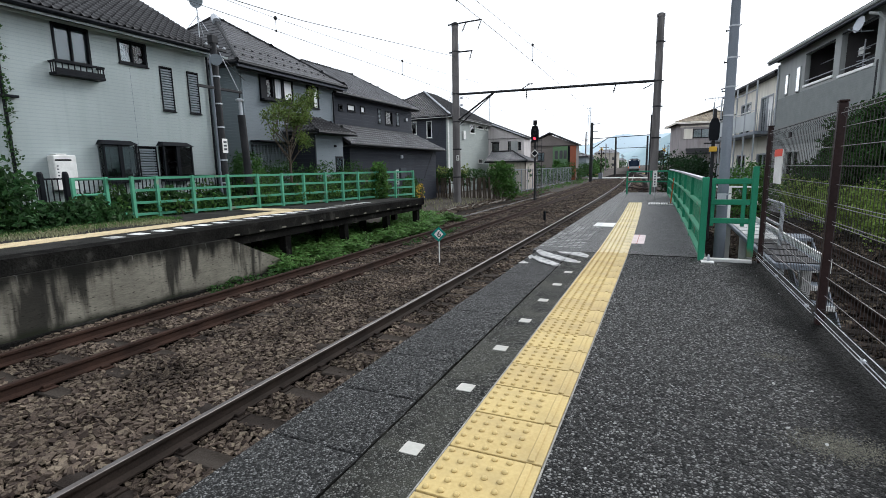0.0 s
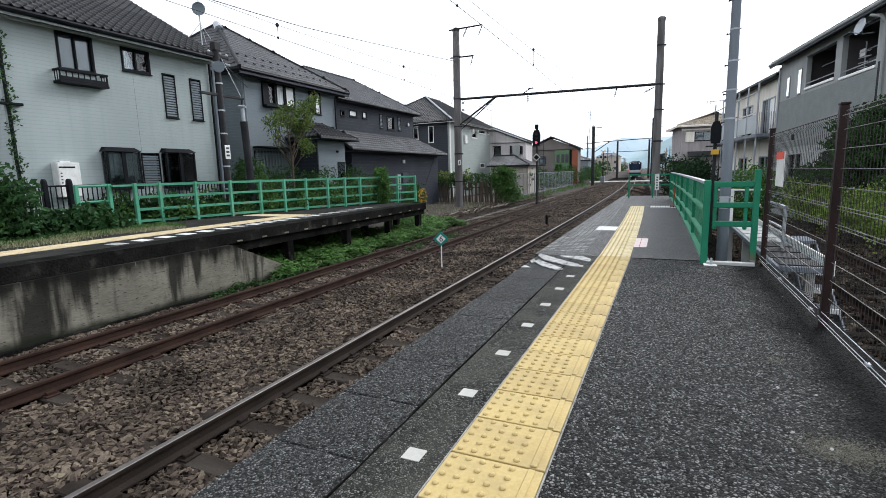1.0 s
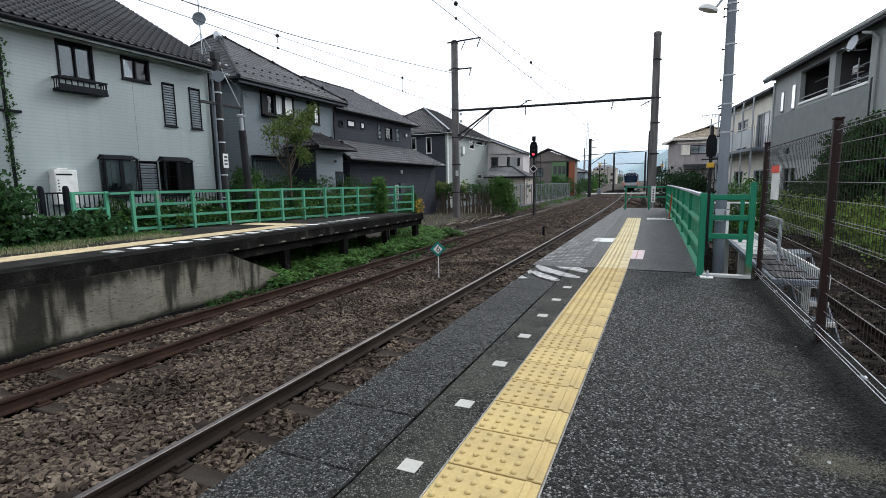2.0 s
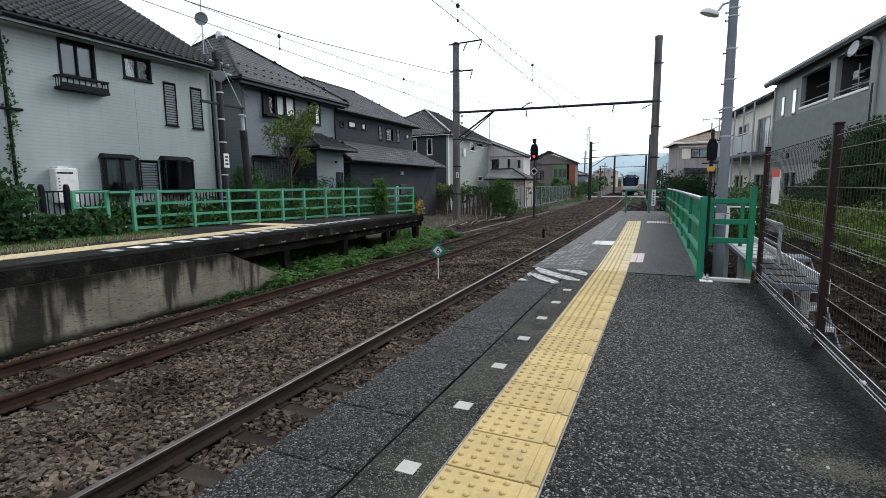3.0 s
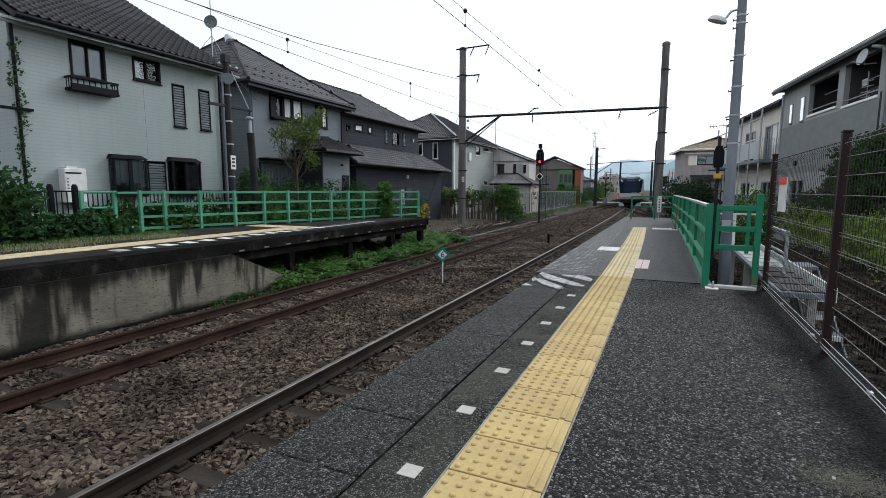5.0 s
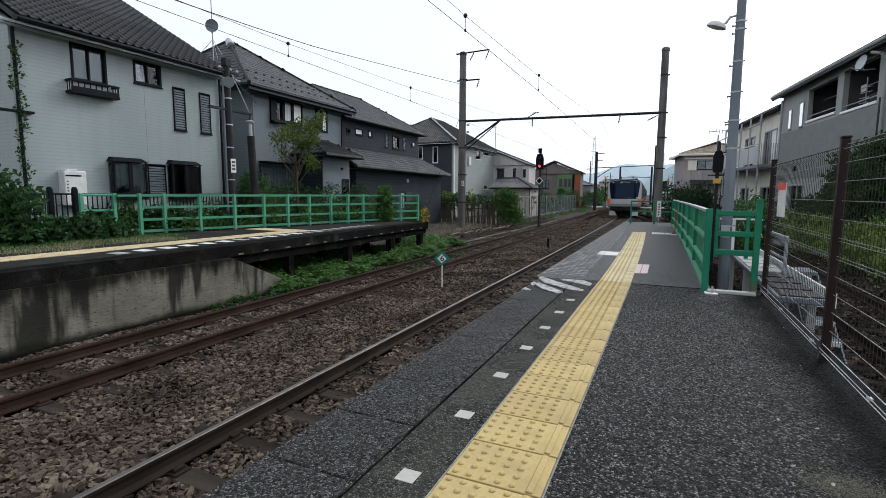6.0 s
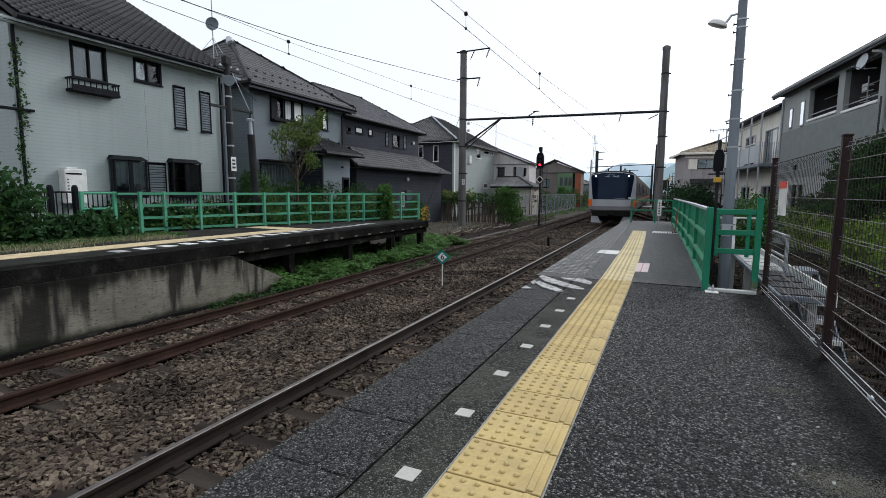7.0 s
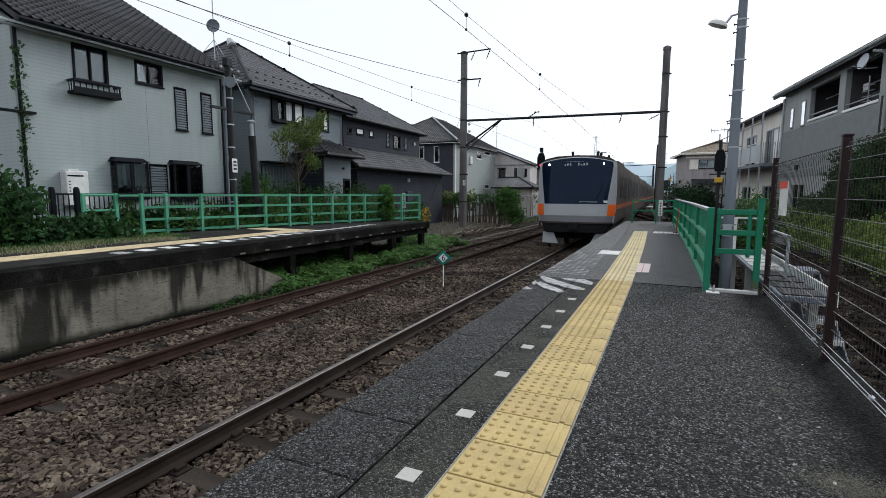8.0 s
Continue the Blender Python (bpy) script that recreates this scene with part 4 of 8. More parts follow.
def tile_shape(k=1.0):
    """A ribbed interlocking roof tile, 0.222 by 0.30; k flattens its rib."""
    prof = [(0.0, 0.034), (0.028, 0.058), (0.058, 0.034), (0.078, 0.006), (0.14, 0.0), (0.195, 0.006), (0.222, 0.030)]
    prof = [(x, z * k) for x, z in prof]
    n = len(prof)
    rows = [(0.0, -0.012), (0.0, 0.008), (0.032, 0.026), (0.3, -0.004)]
    vs = [(x, v, z + d) for v, d in rows for x, z in prof]
    fs = [(r * n + i, r * n + i + 1, (r + 1) * n + i + 1, (r + 1) * n + i) for r in (2, 1, 0) for i in range(n - 1)]
    return vs, fs


def slate_shape():
    """A flat slate with a thick lower edge."""
    return [(0.004, 0, 0.0), (0.296, 0, 0.0), (0.004, 0, 0.010), (0.296, 0, 0.010), (0.004, 0.018, 0.022), (0.296, 0.018, 0.022), (0.004, 0.3, 0.004), (0.296, 0.3, 0.004)], [(4, 5, 7, 6), (2, 3, 5, 4), (0, 1, 3, 2)]


def roof_slope(name, parent, pts, material, single, label, local):
    """One roof slope: a slab with tiles. pts: eave start, eave end, ridge end, ridge start (counter-clockwise from outside)."""
    a, b, c, d = [Vector(p) for p in pts]
    right = (b - a).normalized()
    normal = right.cross(d - a).normalized()
    up = normal.cross(right).normalized()
    slab = Mb()
    t = normal * -0.12
    ring = [a, b, c, d]
    if (c - d).length < 1e-4:
        ring = [a, b, c]
    k = len(ring)
    slab.add(ring + [p + t for p in ring], [tuple(range(k)), tuple(range(k, 2 * k))[::-1]] + [(i, k + i, k + (i + 1) % k, (i + 1) % k) for i in range(k)])
    s = part(name, slab, M_DARKMETAL, parent, label, local=local)
    poly = [((p - a).dot(right), (p - a).dot(up)) for p in ring]

    def inside(u, v):
        r = True
        for (x0, y0), (x1, y1) in zip(poly, poly[1:] + poly[:1]):
            r = r and (x1 - x0) * (v - y0) - (y1 - y0) * (u - x0) > -0.04
        return r
    wide = 0.30 if material is M_SLATE else 0.22
    n_u, n_v = int((b - a).length / wide) + 1, int(max(p[1] for p in poly) / 0.27) + 1
    ms = tile_grid(a, right, up, n_u, n_v, inside, wide)
    vs, fs = slate_shape() if material is M_SLATE else tile_shape(0.7 if material is M_ROOF_J else 0.95)
    if single:
        me = Mb().add(vs, fs).data("roof_tile", False)
        me.materials.append(M_ROOF)
        me.polygons.foreach_set("use_smooth", [i < 6 for i in range(len(me.polygons))])
        for m in ms[:300]:
            piece("roof_tile", me, s, m)
        ms = ms[300:]
    if ms:
        base = np.array(vs)
        allv = np.concatenate([base @ np.array(m.to_3x3()).T + np.array(m.translation) for m in ms])
        allf = (np.array(fs)[None] + len(vs) * np.arange(len(ms))[:, None, None]).reshape(-1, 4)
        me = raw("roof_tiles", allv, allf)
        o = part("roof_tiles", me, material, s, local=local)
        tagged(o, kind="stuff")
    return s


def house(label, x0, x1, y0, y1, zb, ze, wall, roof, trim=None, wins=(), over=0.45, ridge=None, pitch=0.5, hip=(1.0, 1.0), category="house", at=None, turn=0.0, single=False, axis="y", east=None, over_end=None):
    """A house with thick walls, a tiled roof with eaves and gutters, and windows wins: (face, u0, u1, z0, z1, kind). hip: 1 for a hipped end, 0 for a gable, at the near and far end
    of the ridge, which runs along axis."""
    trim = trim or M_BLACK
    local = at is not None
    h = thing("house", at or ((x0 + x1) / 2, (y0 + y1) / 2, zb), label, category, turn=turn)
    t = 0.16
    for face in ("x+", "x-", "y-", "y+"):
        holes = [w[1:5] for w in wins if w[0] == face]
        mb = Mb()
        if face == "x+":
            wall_cells(mb, "x", x1, -t, y0, y1, zb, ze, holes)
        elif face == "x-":
            wall_cells(mb, "x", x0, t, y0, y1, zb, ze, holes)
        elif face == "y-":
            wall_cells(mb, "y", y0, t, x0 + t, x1 - t, zb, ze, holes)
        else:
            wall_cells(mb, "y", y1, -t, x0 + t, x1 - t, zb, ze, holes)
        part("wall", mb, east if east and face == "x+" else wall, h, local=local)
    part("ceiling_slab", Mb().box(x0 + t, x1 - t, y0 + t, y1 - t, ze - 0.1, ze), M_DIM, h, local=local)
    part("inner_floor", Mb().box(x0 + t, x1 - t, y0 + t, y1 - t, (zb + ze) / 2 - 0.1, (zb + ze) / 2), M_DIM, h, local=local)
    for w in wins:
        face, u0, u1, z0, z1, kind = w[:6]
        fm = w[6] if len(w) > 6 else trim
        ax, at_, side = {"x+": ("x", x1, 1), "x-": ("x", x0, -1), "y-": ("y", y0, -1), "y+": ("y", y1, 1)}[face]
        if kind != "hole":
            window(h, ax, at_, side, u0, u1, z0, z1, kind, fm, local)
    oe = over if over_end is None else over_end
    X0, X1, Y0, Y1 = x0 - over, x1 + over, y0 - (oe if axis == "y" else over), y1 + (oe if axis == "y" else over)
    zl = ze + 0.05
    if axis == "y":
        xm, run = (X0 + X1) / 2, (X1 - X0) / 2
        zr = zl + run * pitch
        ya, yb = Y0 + hip[0] * run, Y1 - hip[1] * run
        A, B, C, D = (X0, Y0, zl), (X1, Y0, zl), (X1, Y1, zl), (X0, Y1, zl)
        Ra, Rb = (xm, ya, zr), (xm, yb, zr)
        slopes = [("roof", [B, C, Rb, Ra]), ("roof", [D, A, Ra, Rb])]
        ends = [("roof_end", [A, B, Ra, Ra], hip[0]), ("roof_end", [C, D, Rb, Rb], hip[1])]
    else:
        ym, run = (Y0 + Y1) / 2, (Y1 - Y0) / 2
        zr = zl + run * pitch
        xa, xb = X0 + hip[0] * run, X1 - hip[1] * run
        A, B, C, D = (X0, Y0, zl), (X1, Y0, zl), (X1, Y1, zl), (X0, Y1, zl)
        Ra, Rb = (xa, ym, zr), (xb, ym, zr)
        slopes = [("roof", [A, B, Rb, Ra]), ("roof", [C, D, Ra, Rb])]
        ends = [("roof_end", [D, A, Ra, Ra], hip[0]), ("roof_end", [B, C, Rb, Rb], hip[1])]
    for i, (n, pts) in enumerate(slopes):
        roof_slope(n, h, pts, roof, single and i == 0, "dark tiled roof slope" if roof in (M_ROOF, M_ROOF_J, M_ROOF_W, M_SLATE) else "weathered tiled roof slope", local)
    for n, pts, k in ends:
        if k > 0:
            roof_slope(n, h, pts, roof, False, "", local)
        else:
            g = Mb()
            (ax, ay, az), (bx, by, bz), (cx, cy, cz) = pts[0], pts[1], pts[2]
            inn = 1 if (ay if axis == "y" else ax) < (yb if axis == "y" else xb) else -1
            o = (oe if axis == "y" else over) * inn
            gz = ze
            if axis == "y":
                g.prism([(x0, gz), (x1, gz), (xm, gz + (x1 - x0) / 2 * pitch - .1)], ay + o, ay + o + t * inn, lambda p, q, s: (p, s, q))
            else:
                g.prism([(y0, gz), (y1, gz), (ym, gz + (y1 - y0) / 2 * pitch - .1)], ax + o, ax + o + t * inn, lambda p, q, s: (s, p, q))
            part("gable_wall", g, wall, h, local=local)
    cap = M_DARKMETAL if roof is not M_ROOF_BROWN else roof
    part("ridge_cap", Mb().rod(Vector(Ra) + Vector((0, 0, .02)), Vector(Rb) + Vector((0, 0, .02)), 0.09, n=8), cap, h, local=local)
    for e, k, pair in ((Ra, hip[0], (A, B) if axis == "y" else (D, A)), (Rb, hip[1], (C, D) if axis == "y" else (B, C))):
        if k > 0:
            for c in pair:
                part("hip_cap", Mb().rod(Vector(c) + Vector((0, 0, .03)), Vector(e) + Vector((0, 0, .02)), 0.07, n=8), cap, h, local=local)
    for p, q in ((A, B), (B, C), (C, D), (D, A)):
        gable = (hip[0] == 0 and ((axis == "y" and p is A) or (axis == "x" and p is D))) or (hip[1] == 0 and ((axis == "y" and p is C) or (axis == "x" and p is B)))
        if not gable:
            g = Vector((0, 0, -0.06))
            part("gutter", Mb().rod(Vector(p) + g, Vector(q) + g, 0.06, n=8), trim, h, local=local)
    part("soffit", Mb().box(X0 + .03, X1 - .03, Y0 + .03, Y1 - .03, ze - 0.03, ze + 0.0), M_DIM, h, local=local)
    return h


GZ = -0.9
white_house = house("white clapboard house with dark tiled roof and black window frames", -25, -14, 6.45, 12.3, GZ, 5.0, M_SIDING, M_ROOF_W, wins=[
    ("x+", 7.72, 8.6, 3.95, 4.88, "shade"), ("x+", 9.34, 10.18, 4.2, 4.84, "shade"), ("x+", 10.53, 10.95, 3.02, 4.32, "louvre"), ("x+", 11.47, 11.88, 3.02, 4.32, "louvre"),
    ("x+", 9.58, 10.15, 1.0, 1.93, "louvre")], pitch=0.575, hip=(0, 0), over=0.5, over_end=0.06, single=True)
grey_house = house("mid-grey house with a dark tiled roof and black window frames", -22.5, -15, 14.6, 20.5, GZ, 5.15, M_SIDE_MID, M_SLATE, wins=[
    ("x+", 15.95, 16.4, 4.1, 5.0, "frost"), ("x+", 16.43, 16.95, 4.1, 5.0, "drawn"), ("x+", 16.98, 17.6, 4.1, 5.0, "blind"), ("x+", 18.48, 18.9, 3.98, 4.98, "frost"), ("x+", 18.93, 19.36, 3.98, 4.98, "blind"), ("x+", 14.95, 17.05, 1.1, 2.2, "louvre")], pitch=0.66, hip=(0.70, 0.90), over=0.5)
charcoal_house = house("charcoal house with dark tiled upper and lower roofs", -23, -15.5, 21.2, 29.7, GZ, 4.98, M_SIDE_CHAR, M_ROOF_J, wins=[
    ("x+", 21.58, 21.95, 4.2, 4.5, "plain"), ("x+", 22.36, 23.1, 4.24, 4.6, "blind"), ("x+", 23.62, 24.07, 4.24, 4.62, "blind"), ("x+", 25.43, 25.78, 3.84, 4.66, "louvre"),
    ("x+", 26.27, 27.14, 3.82, 4.62, "frost"), ("x+", 27.6, 27.98, 3.84, 4.66, "louvre")], pitch=0.56, hip=(0.65, 0.42), over=0.4)
dark_house = house("dark grey house with sage-green flank and pale corner trim", -24, -16, 36.9, 47.5, GZ, 5.22, M_SIDE_DARK, M_ROOF_W, east=M_SAGE, wins=[
    ("y-", -17.9, -17.4, 3.62, 4.95, "glazed", M_WHITE), ("y-", -19.3, -18.8, 3.95, 5.0, "glazed", M_WHITE), ("x+", 41.87, 43.2, 4.2, 5.05, "glazed", M_WHITE), ("x+", 43.64, 45.56, 4.7, 5.06, "glazed", M_WHITE),
    ("x+", 46.05, 46.74, 4.74, 5.1, "glazed", M_WHITE), ("x+", 44.0, 45.3, 1.52, 1.96, "glazed", M_WHITE)], pitch=0.6, hip=(1, 1), over=0.4)
pale_house = house("pale rendered house with its gable end to the line's approach", -21, -12.4, 47, 49.6, GZ, 3.9, M_PINKISH, M_ROOF_W, wins=[
    ("y-", -13.98, -13.72, 2.5, 3.6, "dark"), ("y-", -12.95, -12.7, 2.76, 3.5, "dark"), ("y-", -15.6, -14.9, 2.3, 3.5, "dark")], pitch=0.4, hip=(0, 0), over=0.15)
creeper_house = house("brown house with a green creeper-grown bay and rust-red cladding", -19.6, -11.75, 74, 76.5, GZ, 4.15, mat("brown_render", (0.13, 0.115, 0.105), (0.18, 0.16, 0.15), 0.8, 0.85), M_ROOF_W, wins=[
    ("y-", -17.4, -16.4, 1.9, 3.2, "slide")], pitch=0.43, hip=(0, 0), over=0.28)
house("small far house with a slate-blue roof", -18, -13.2, 95, 103, GZ, 2.8, M_SIDE_MID, M_ROOF_J, pitch=0.35, hip=(1, 1), over=0.3)

# grey block with open loggias beside the siding; local y runs along its front
R_AT = (5.36, 19.25, -1.05)
grey_block = house("grey-sided apartment block with dark recessed balconies", 0, 7, -4.5, 7.15, 0, 6.5, M_SIDE_EAST, M_SLATE, trim=M_SIDE_EAST, wins=[
    ("x-", 5.95, 6.25, 4.95, 5.75, "mirror"), ("x-", 4.75, 5.1, 4.9, 5.85, "mirror"), ("x-", 2.05, 4.4, 5.05, 6.2, "hole"), ("x-", -0.55, 1.6, 4.95, 6.25, "hole"),
    ("x-", 1.0, 2.6, 1.3, 2.6, "slide"), ("x-", 4.2, 5.6, 1.3, 2.6, "slide")], pitch=0.35, hip=(0, 0), over=0.35, at=R_AT, turn=7.6, category="apartment house")
cream_block = house("cream rendered house with a long steel balcony", 0.5, 6.5, 0, 8.5, 0, 6.2, M_PALE_EAST, M_ROOF_J, wins=[
    ("x-", 0.8, 1.7, 3.6, 5.4, "blind", M_GALV), ("x-", 1.73, 2.6, 3.6, 5.4, "slide", M_GALV), ("x-", 4.2, 6.0, 3.6, 5.4, "slide", M_GALV), ("x-", 1.0, 2.6, 1.0, 2.6, "slide", M_GALV), ("x-", 4.6, 6.2, 1.0, 2.6, "slide", M_GALV)],
    pitch=0.35, hip=(0, 0), over=0.35, at=(4.25, 27.6, -1.05), turn=7.6)
tan_house = house("two-storey pinkish house with a weathered tan tiled roof", 0, 7, 0, 6.2, 0, 6.2, M_ROSE, M_ROOF_BROWN, trim=M_PALE_EAST, wins=[("y-", 1.2, 2.75, 4.68, 5.56, "slide", M_DARKMETAL), ("y-", 4.2, 5.4, 4.68, 5.56, "slide", M_DARKMETAL), ("y-", 1.0, 2.6, 1.2, 2.6, "slide", M_DARKMETAL)],
                 pitch=0.35, hip=(1, 1), over=0.55, at=(1.35, 56.3, -1.0), turn=7.6)


def bracket_shelf(h, y0, y1, z0, z1, x0, x1):
    """A window guard box with slim bars."""
    g = part("window_guard", Mb().box(x0, x1, y0, y1, z0, z0 + .07, 0.008), M_BLACK, h, "black balcony-like window guard")
    part("top_rail", Mb().box(x1 - .05, x1, y0, y1, z1 - .05, z1, 0.006), M_BLACK, g)
    for y in (y0, y1 - .05):
        part("side_rail", Mb().box(x0, x1 - .05, y, y + .05, z1 - .05, z1, 0.006), M_BLACK, g)
    part("planter_front", Mb().box(x1 - .06, x1 - .012, y0 + .01, y1 - .01, z0 + .072, z0 + .17, 0.006), M_BLACK, g)
    n = 8
    for i in range(n + 1):
        y = y0 + .02 + (y1 - y0 - .06) * i / n
        part("bar", Mb().box(x1 - .04, x1 - .01, y, y + .02, z0 + .17, z1 - .05, 0.003), M_BLACK, g)
    for i in range(3):
        x = x0 + .04 + i * .1
        for y in (y0 + .02, y1 - .04):
            part("bar", Mb().box(x, x + .02, y, y + .02, z0 + .07, z1 - .05, 0.003), M_BLACK, g)


def bay(h, y0, y1, z0, z1, xw, d):
    """A shallow bay window with a small hipped hood."""
    b = part("bay_window", Mb().box(xw, xw + d, y0, y1, z0 - .12, z0, 0.01), M_BLACK, h, "black framed shallow bay window")
    part("hood", Mb().add([(xw, y0 - .03, z1), (xw + d + .04, y0 - .03, z1), (xw + d + .04, y1 + .03, z1), (xw, y1 + .03, z1),
                           (xw, y0 + .05, z1 + .13), (xw + d * .6, y0 + .1, z1 + .12), (xw + d * .6, y1 - .1, z1 + .12), (xw, y1 - .05, z1 + .13)],
                          [(0, 3, 2, 1), (4, 5, 6, 7), (0, 1, 5, 4), (1, 2, 6, 5), (2, 3, 7, 6), (3, 0, 4, 7)]), M_BLACK, b)
    for y in (y0, (y0 + y1) / 2 - .06, y1 - .05):
        part("mullion", Mb().box(xw + d - .05, xw + d, y, y + .05 + (.06 if y0 < y < y1 - .1 else 0), z0, z1, 0.005), M_BLACK, b)
    for y in (y0, y1 - .03):
        g = part("side_pane", Mb().box(xw + .005, xw + d - .06, y + .01, y + .018, z0 + .04, z1 - .03), M_GLASS, b)
        g.visible_shadow = False
    for a, c in ((y0 + .06, (y0 + y1) / 2 - .07), ((y0 + y1) / 2 + .06, y1 - .06)):
        g = part("pane", Mb().box(xw + d - .03, xw + d - .024, a, c, z0 + .03, z1 - .03), M_GLASS, b)
        g.visible_shadow = False
    part("lower_rail", Mb().box(xw + d - .05, xw + d - .001, y0 + .052, y1 - .052, z0 + .002, z0 + .05, 0.004), M_BLACK, b)
    n = 6
    for k in range(n):
        a = y0 + .07 + (y1 - y0 - .14) * k / n
        low = z0 + .12 + .16 * abs(math.sin(1.1 * k + .6))
        part("curtain_fold", Mb().box(xw + d - .085 + .012 * (k % 2), xw + d - .07 + .012 * (k % 2), a, a + (y1 - y0 - .14) / n - .006, low, z1 - .06, 0.004), M_SHADE, b, "dull lace curtain fold")
    # dark sheet on the closed wall stands in for an unlit room
    part("dark_inside", Mb().box(xw + .004, xw + .009, y0 + .05, y1 - .05, z0, z1), M_DIM, b)


def downpipe(h, x, y, z0, z1, m, r=0.035):
    p = part("downpipe", Mb().rod((x, y, z0), (x, y, z1), r, n=8), m, h)
    return p


def house_details():
    h = white_house
    bracket_shelf(h, 7.55, 8.74, 3.58, 3.93, -14.0, -13.7)
    bay(h, 8.45, 9.4, 1.0, 1.93, -14.0, 0.26)
    bay(h, 10.2, 11.2, 1.0, 1.95, -14.0, 0.26)
    downpipe(h, -13.94, 12.24, -0.9, 4.9, M_BLACK)
    downpipe(h, -13.93, 6.5, -0.9, 4.9, M_BLACK, 0.04)
    part("fascia", Mb().box(-13.60, -13.56, 6.0, 12.8, 4.87, 4.93, 0.006), M_SIDING, h, "pale fascia board")
    part("fascia", Mb().box(-13.80, -13.76, 6.0, 12.8, 4.84, 4.9, 0.006), M_SIDING, h)
    part("wall_seam", Mb().box(-14.0, -13.997, 9.62, 9.627, -0.5, 4.1), M_SIDE_MID, h)
    part("corner_bracket", Mb().box(-14.0, -13.86, 6.0, 6.78, 2.93, 2.99, 0.01), M_BLACK, h)
    # white water heater
    w = thing("water_heater", (-13.85, 7.4, 0.3), "white box water heater on the siding", "water heater")
    part("case", Mb().box(-14.0, -13.72, 7.22, 7.74, 0.75, 1.62, 0.02), M_WHITE, w)
    part("vent_slot", Mb().box(-13.72, -13.715, 7.25, 7.62, 1.48, 1.52), M_BLACK, w)
    part("lid", Mb().box(-14.0, -13.76, 7.3, 7.55, 1.622, 1.66, 0.01), M_WHITE, w)
    for i in range(4):
        part("writing_bar", Mb().box(-13.7195, -13.7155, 7.27, 7.31, 1.1 + .08 * i, 1.13 + .08 * i), M_SIDE_DARK, w)
    # iron garden fence
    f = thing("garden_fence", (-13.1, 9, GZ), "black iron garden fence with rounded post tops", "fence")
    for y in (6.02, 6.55, 7.08):
        part("post", Mb().box(-13.14, -13.02, y - .06, y + .06, GZ, 1.1, 0.02).lathe([(0.07, 1.08), (0.065, 1.16), (0.04, 1.21)], 10, Matrix.Translation((-13.08, y, 0))), M_BLACK, f, "dark rounded post")
    for z in (1.02, 0.42):
        part("rail", Mb().box(-13.1, -13.06, 5.0, 12.2, z, z + .04), M_BLACK, f)
    y = 5.05
    while y < 12.2:
        part("bar", Mb().box(-13.09, -13.07, y, y + .02, 0.0, 1.02), M_BLACK, f)
        y += 0.115
    # grey house: window box, porch, gutter pipe
    g = grey_house
    part("shutter", Mb().box(-14.99, -14.9, 15.6, 15.92, 3.95, 5.05, 0.01), M_BLACK, g)
    # added white panels stand in for sky reflected in two panes
    for y0, y1, z0, z1 in ((16.86, 17.5, 4.18, 4.92), (18.98, 19.28, 4.06, 4.9)):
        part("roller_blind", Mb().box(-15.045, -15.038, y0, y1, z0, z1), M_WHITE, g, "bright white roller blind")
    top, low = Vector((-18.75, 17.08, 8.05)), Vector((-14.5, 14.1, 5.1))
    part("ridge_end_sheet", Mb().rod(top.lerp(low, .02), top.lerp(low, .16), 0.15, 0.19, n=8), M_GALV, g, "galvanised sheet on the ridge end")
    part("window_shelf", Mb().box(-14.99, -14.75, 15.6, 17.75, 3.98, 4.05, 0.01), M_BLACK, g)
    downpipe(g, -14.94, 20.4, -0.9, 4.9, M_BLACK)
    downpipe(g, -14.94, 14.66, -0.9, 4.9, M_SIDE_MID)
    part("eave_board", Mb().box(-14.56, -14.5, 14.1, 21.0, 4.98, 5.12, 0.01), M_SIDE_DARK, g, "dark double eave board")
    part("eave_board", Mb().box(-14.72, -14.66, 14.2, 20.9, 4.92, 5.1, 0.01), M_DARKMETAL, g)
    stop = Mb().box(-.03, .03, -.05, .05, 0, .05, 0.006).data("snow_stop")
    stop.materials.append(M_BLACK)
    for row, d in enumerate((0.5, 1.15)):
        for i in range(13):
            piece("snow_stop", stop, g, pose(-14.5 - d, 14.9 + row * .25 + i * .45, 5.22 + d * .66, 0, 33, 0))
    part("shade_hood", Mb().box(-14.99, -14.5, 14.9, 17.1, 2.3, 2.36, 0.01), M_BLACK, g)
    for i in range(12):
        part("lattice_bar", Mb().box(-14.93, -14.9, 15.0 + i * .17, 15.05 + i * .17, 1.1, 2.2), M_SIDE_MID, g)
    p = thing("porch", (-14.3, 18.1, GZ), "grey porch with a small dark hipped roof", "porch")
    part("wall", Mb().box(-14.98, -13.6, 17.2, 19.12, GZ, 2.65), M_SIDE_MID, p)
    part("dark_flank", Mb().box(-14.98, -13.62, 17.14, 17.197, GZ, 2.65), M_SIDE_CHAR, p)
    roof_slope("roof", p, [(-13.1, 16.75, 2.75), (-13.1, 19.45, 2.75), (-14.4, 18.75, 3.4), (-14.4, 17.6, 3.4)], M_ROOF_W, False, "dark tiled porch roof", False)
    roof_slope("roof_end", p, [(-14.98, 16.75, 2.75), (-13.1, 16.75, 2.75), (-14.4, 17.6, 3.4), (-14.98, 17.6, 3.4)], M_ROOF_W, False, "", False)
    roof_slope("roof_end", p, [(-13.1, 19.45, 2.75), (-14.98, 19.45, 2.75), (-14.98, 18.75, 3.4), (-14.4, 18.75, 3.4)], M_ROOF_W, False, "", False)
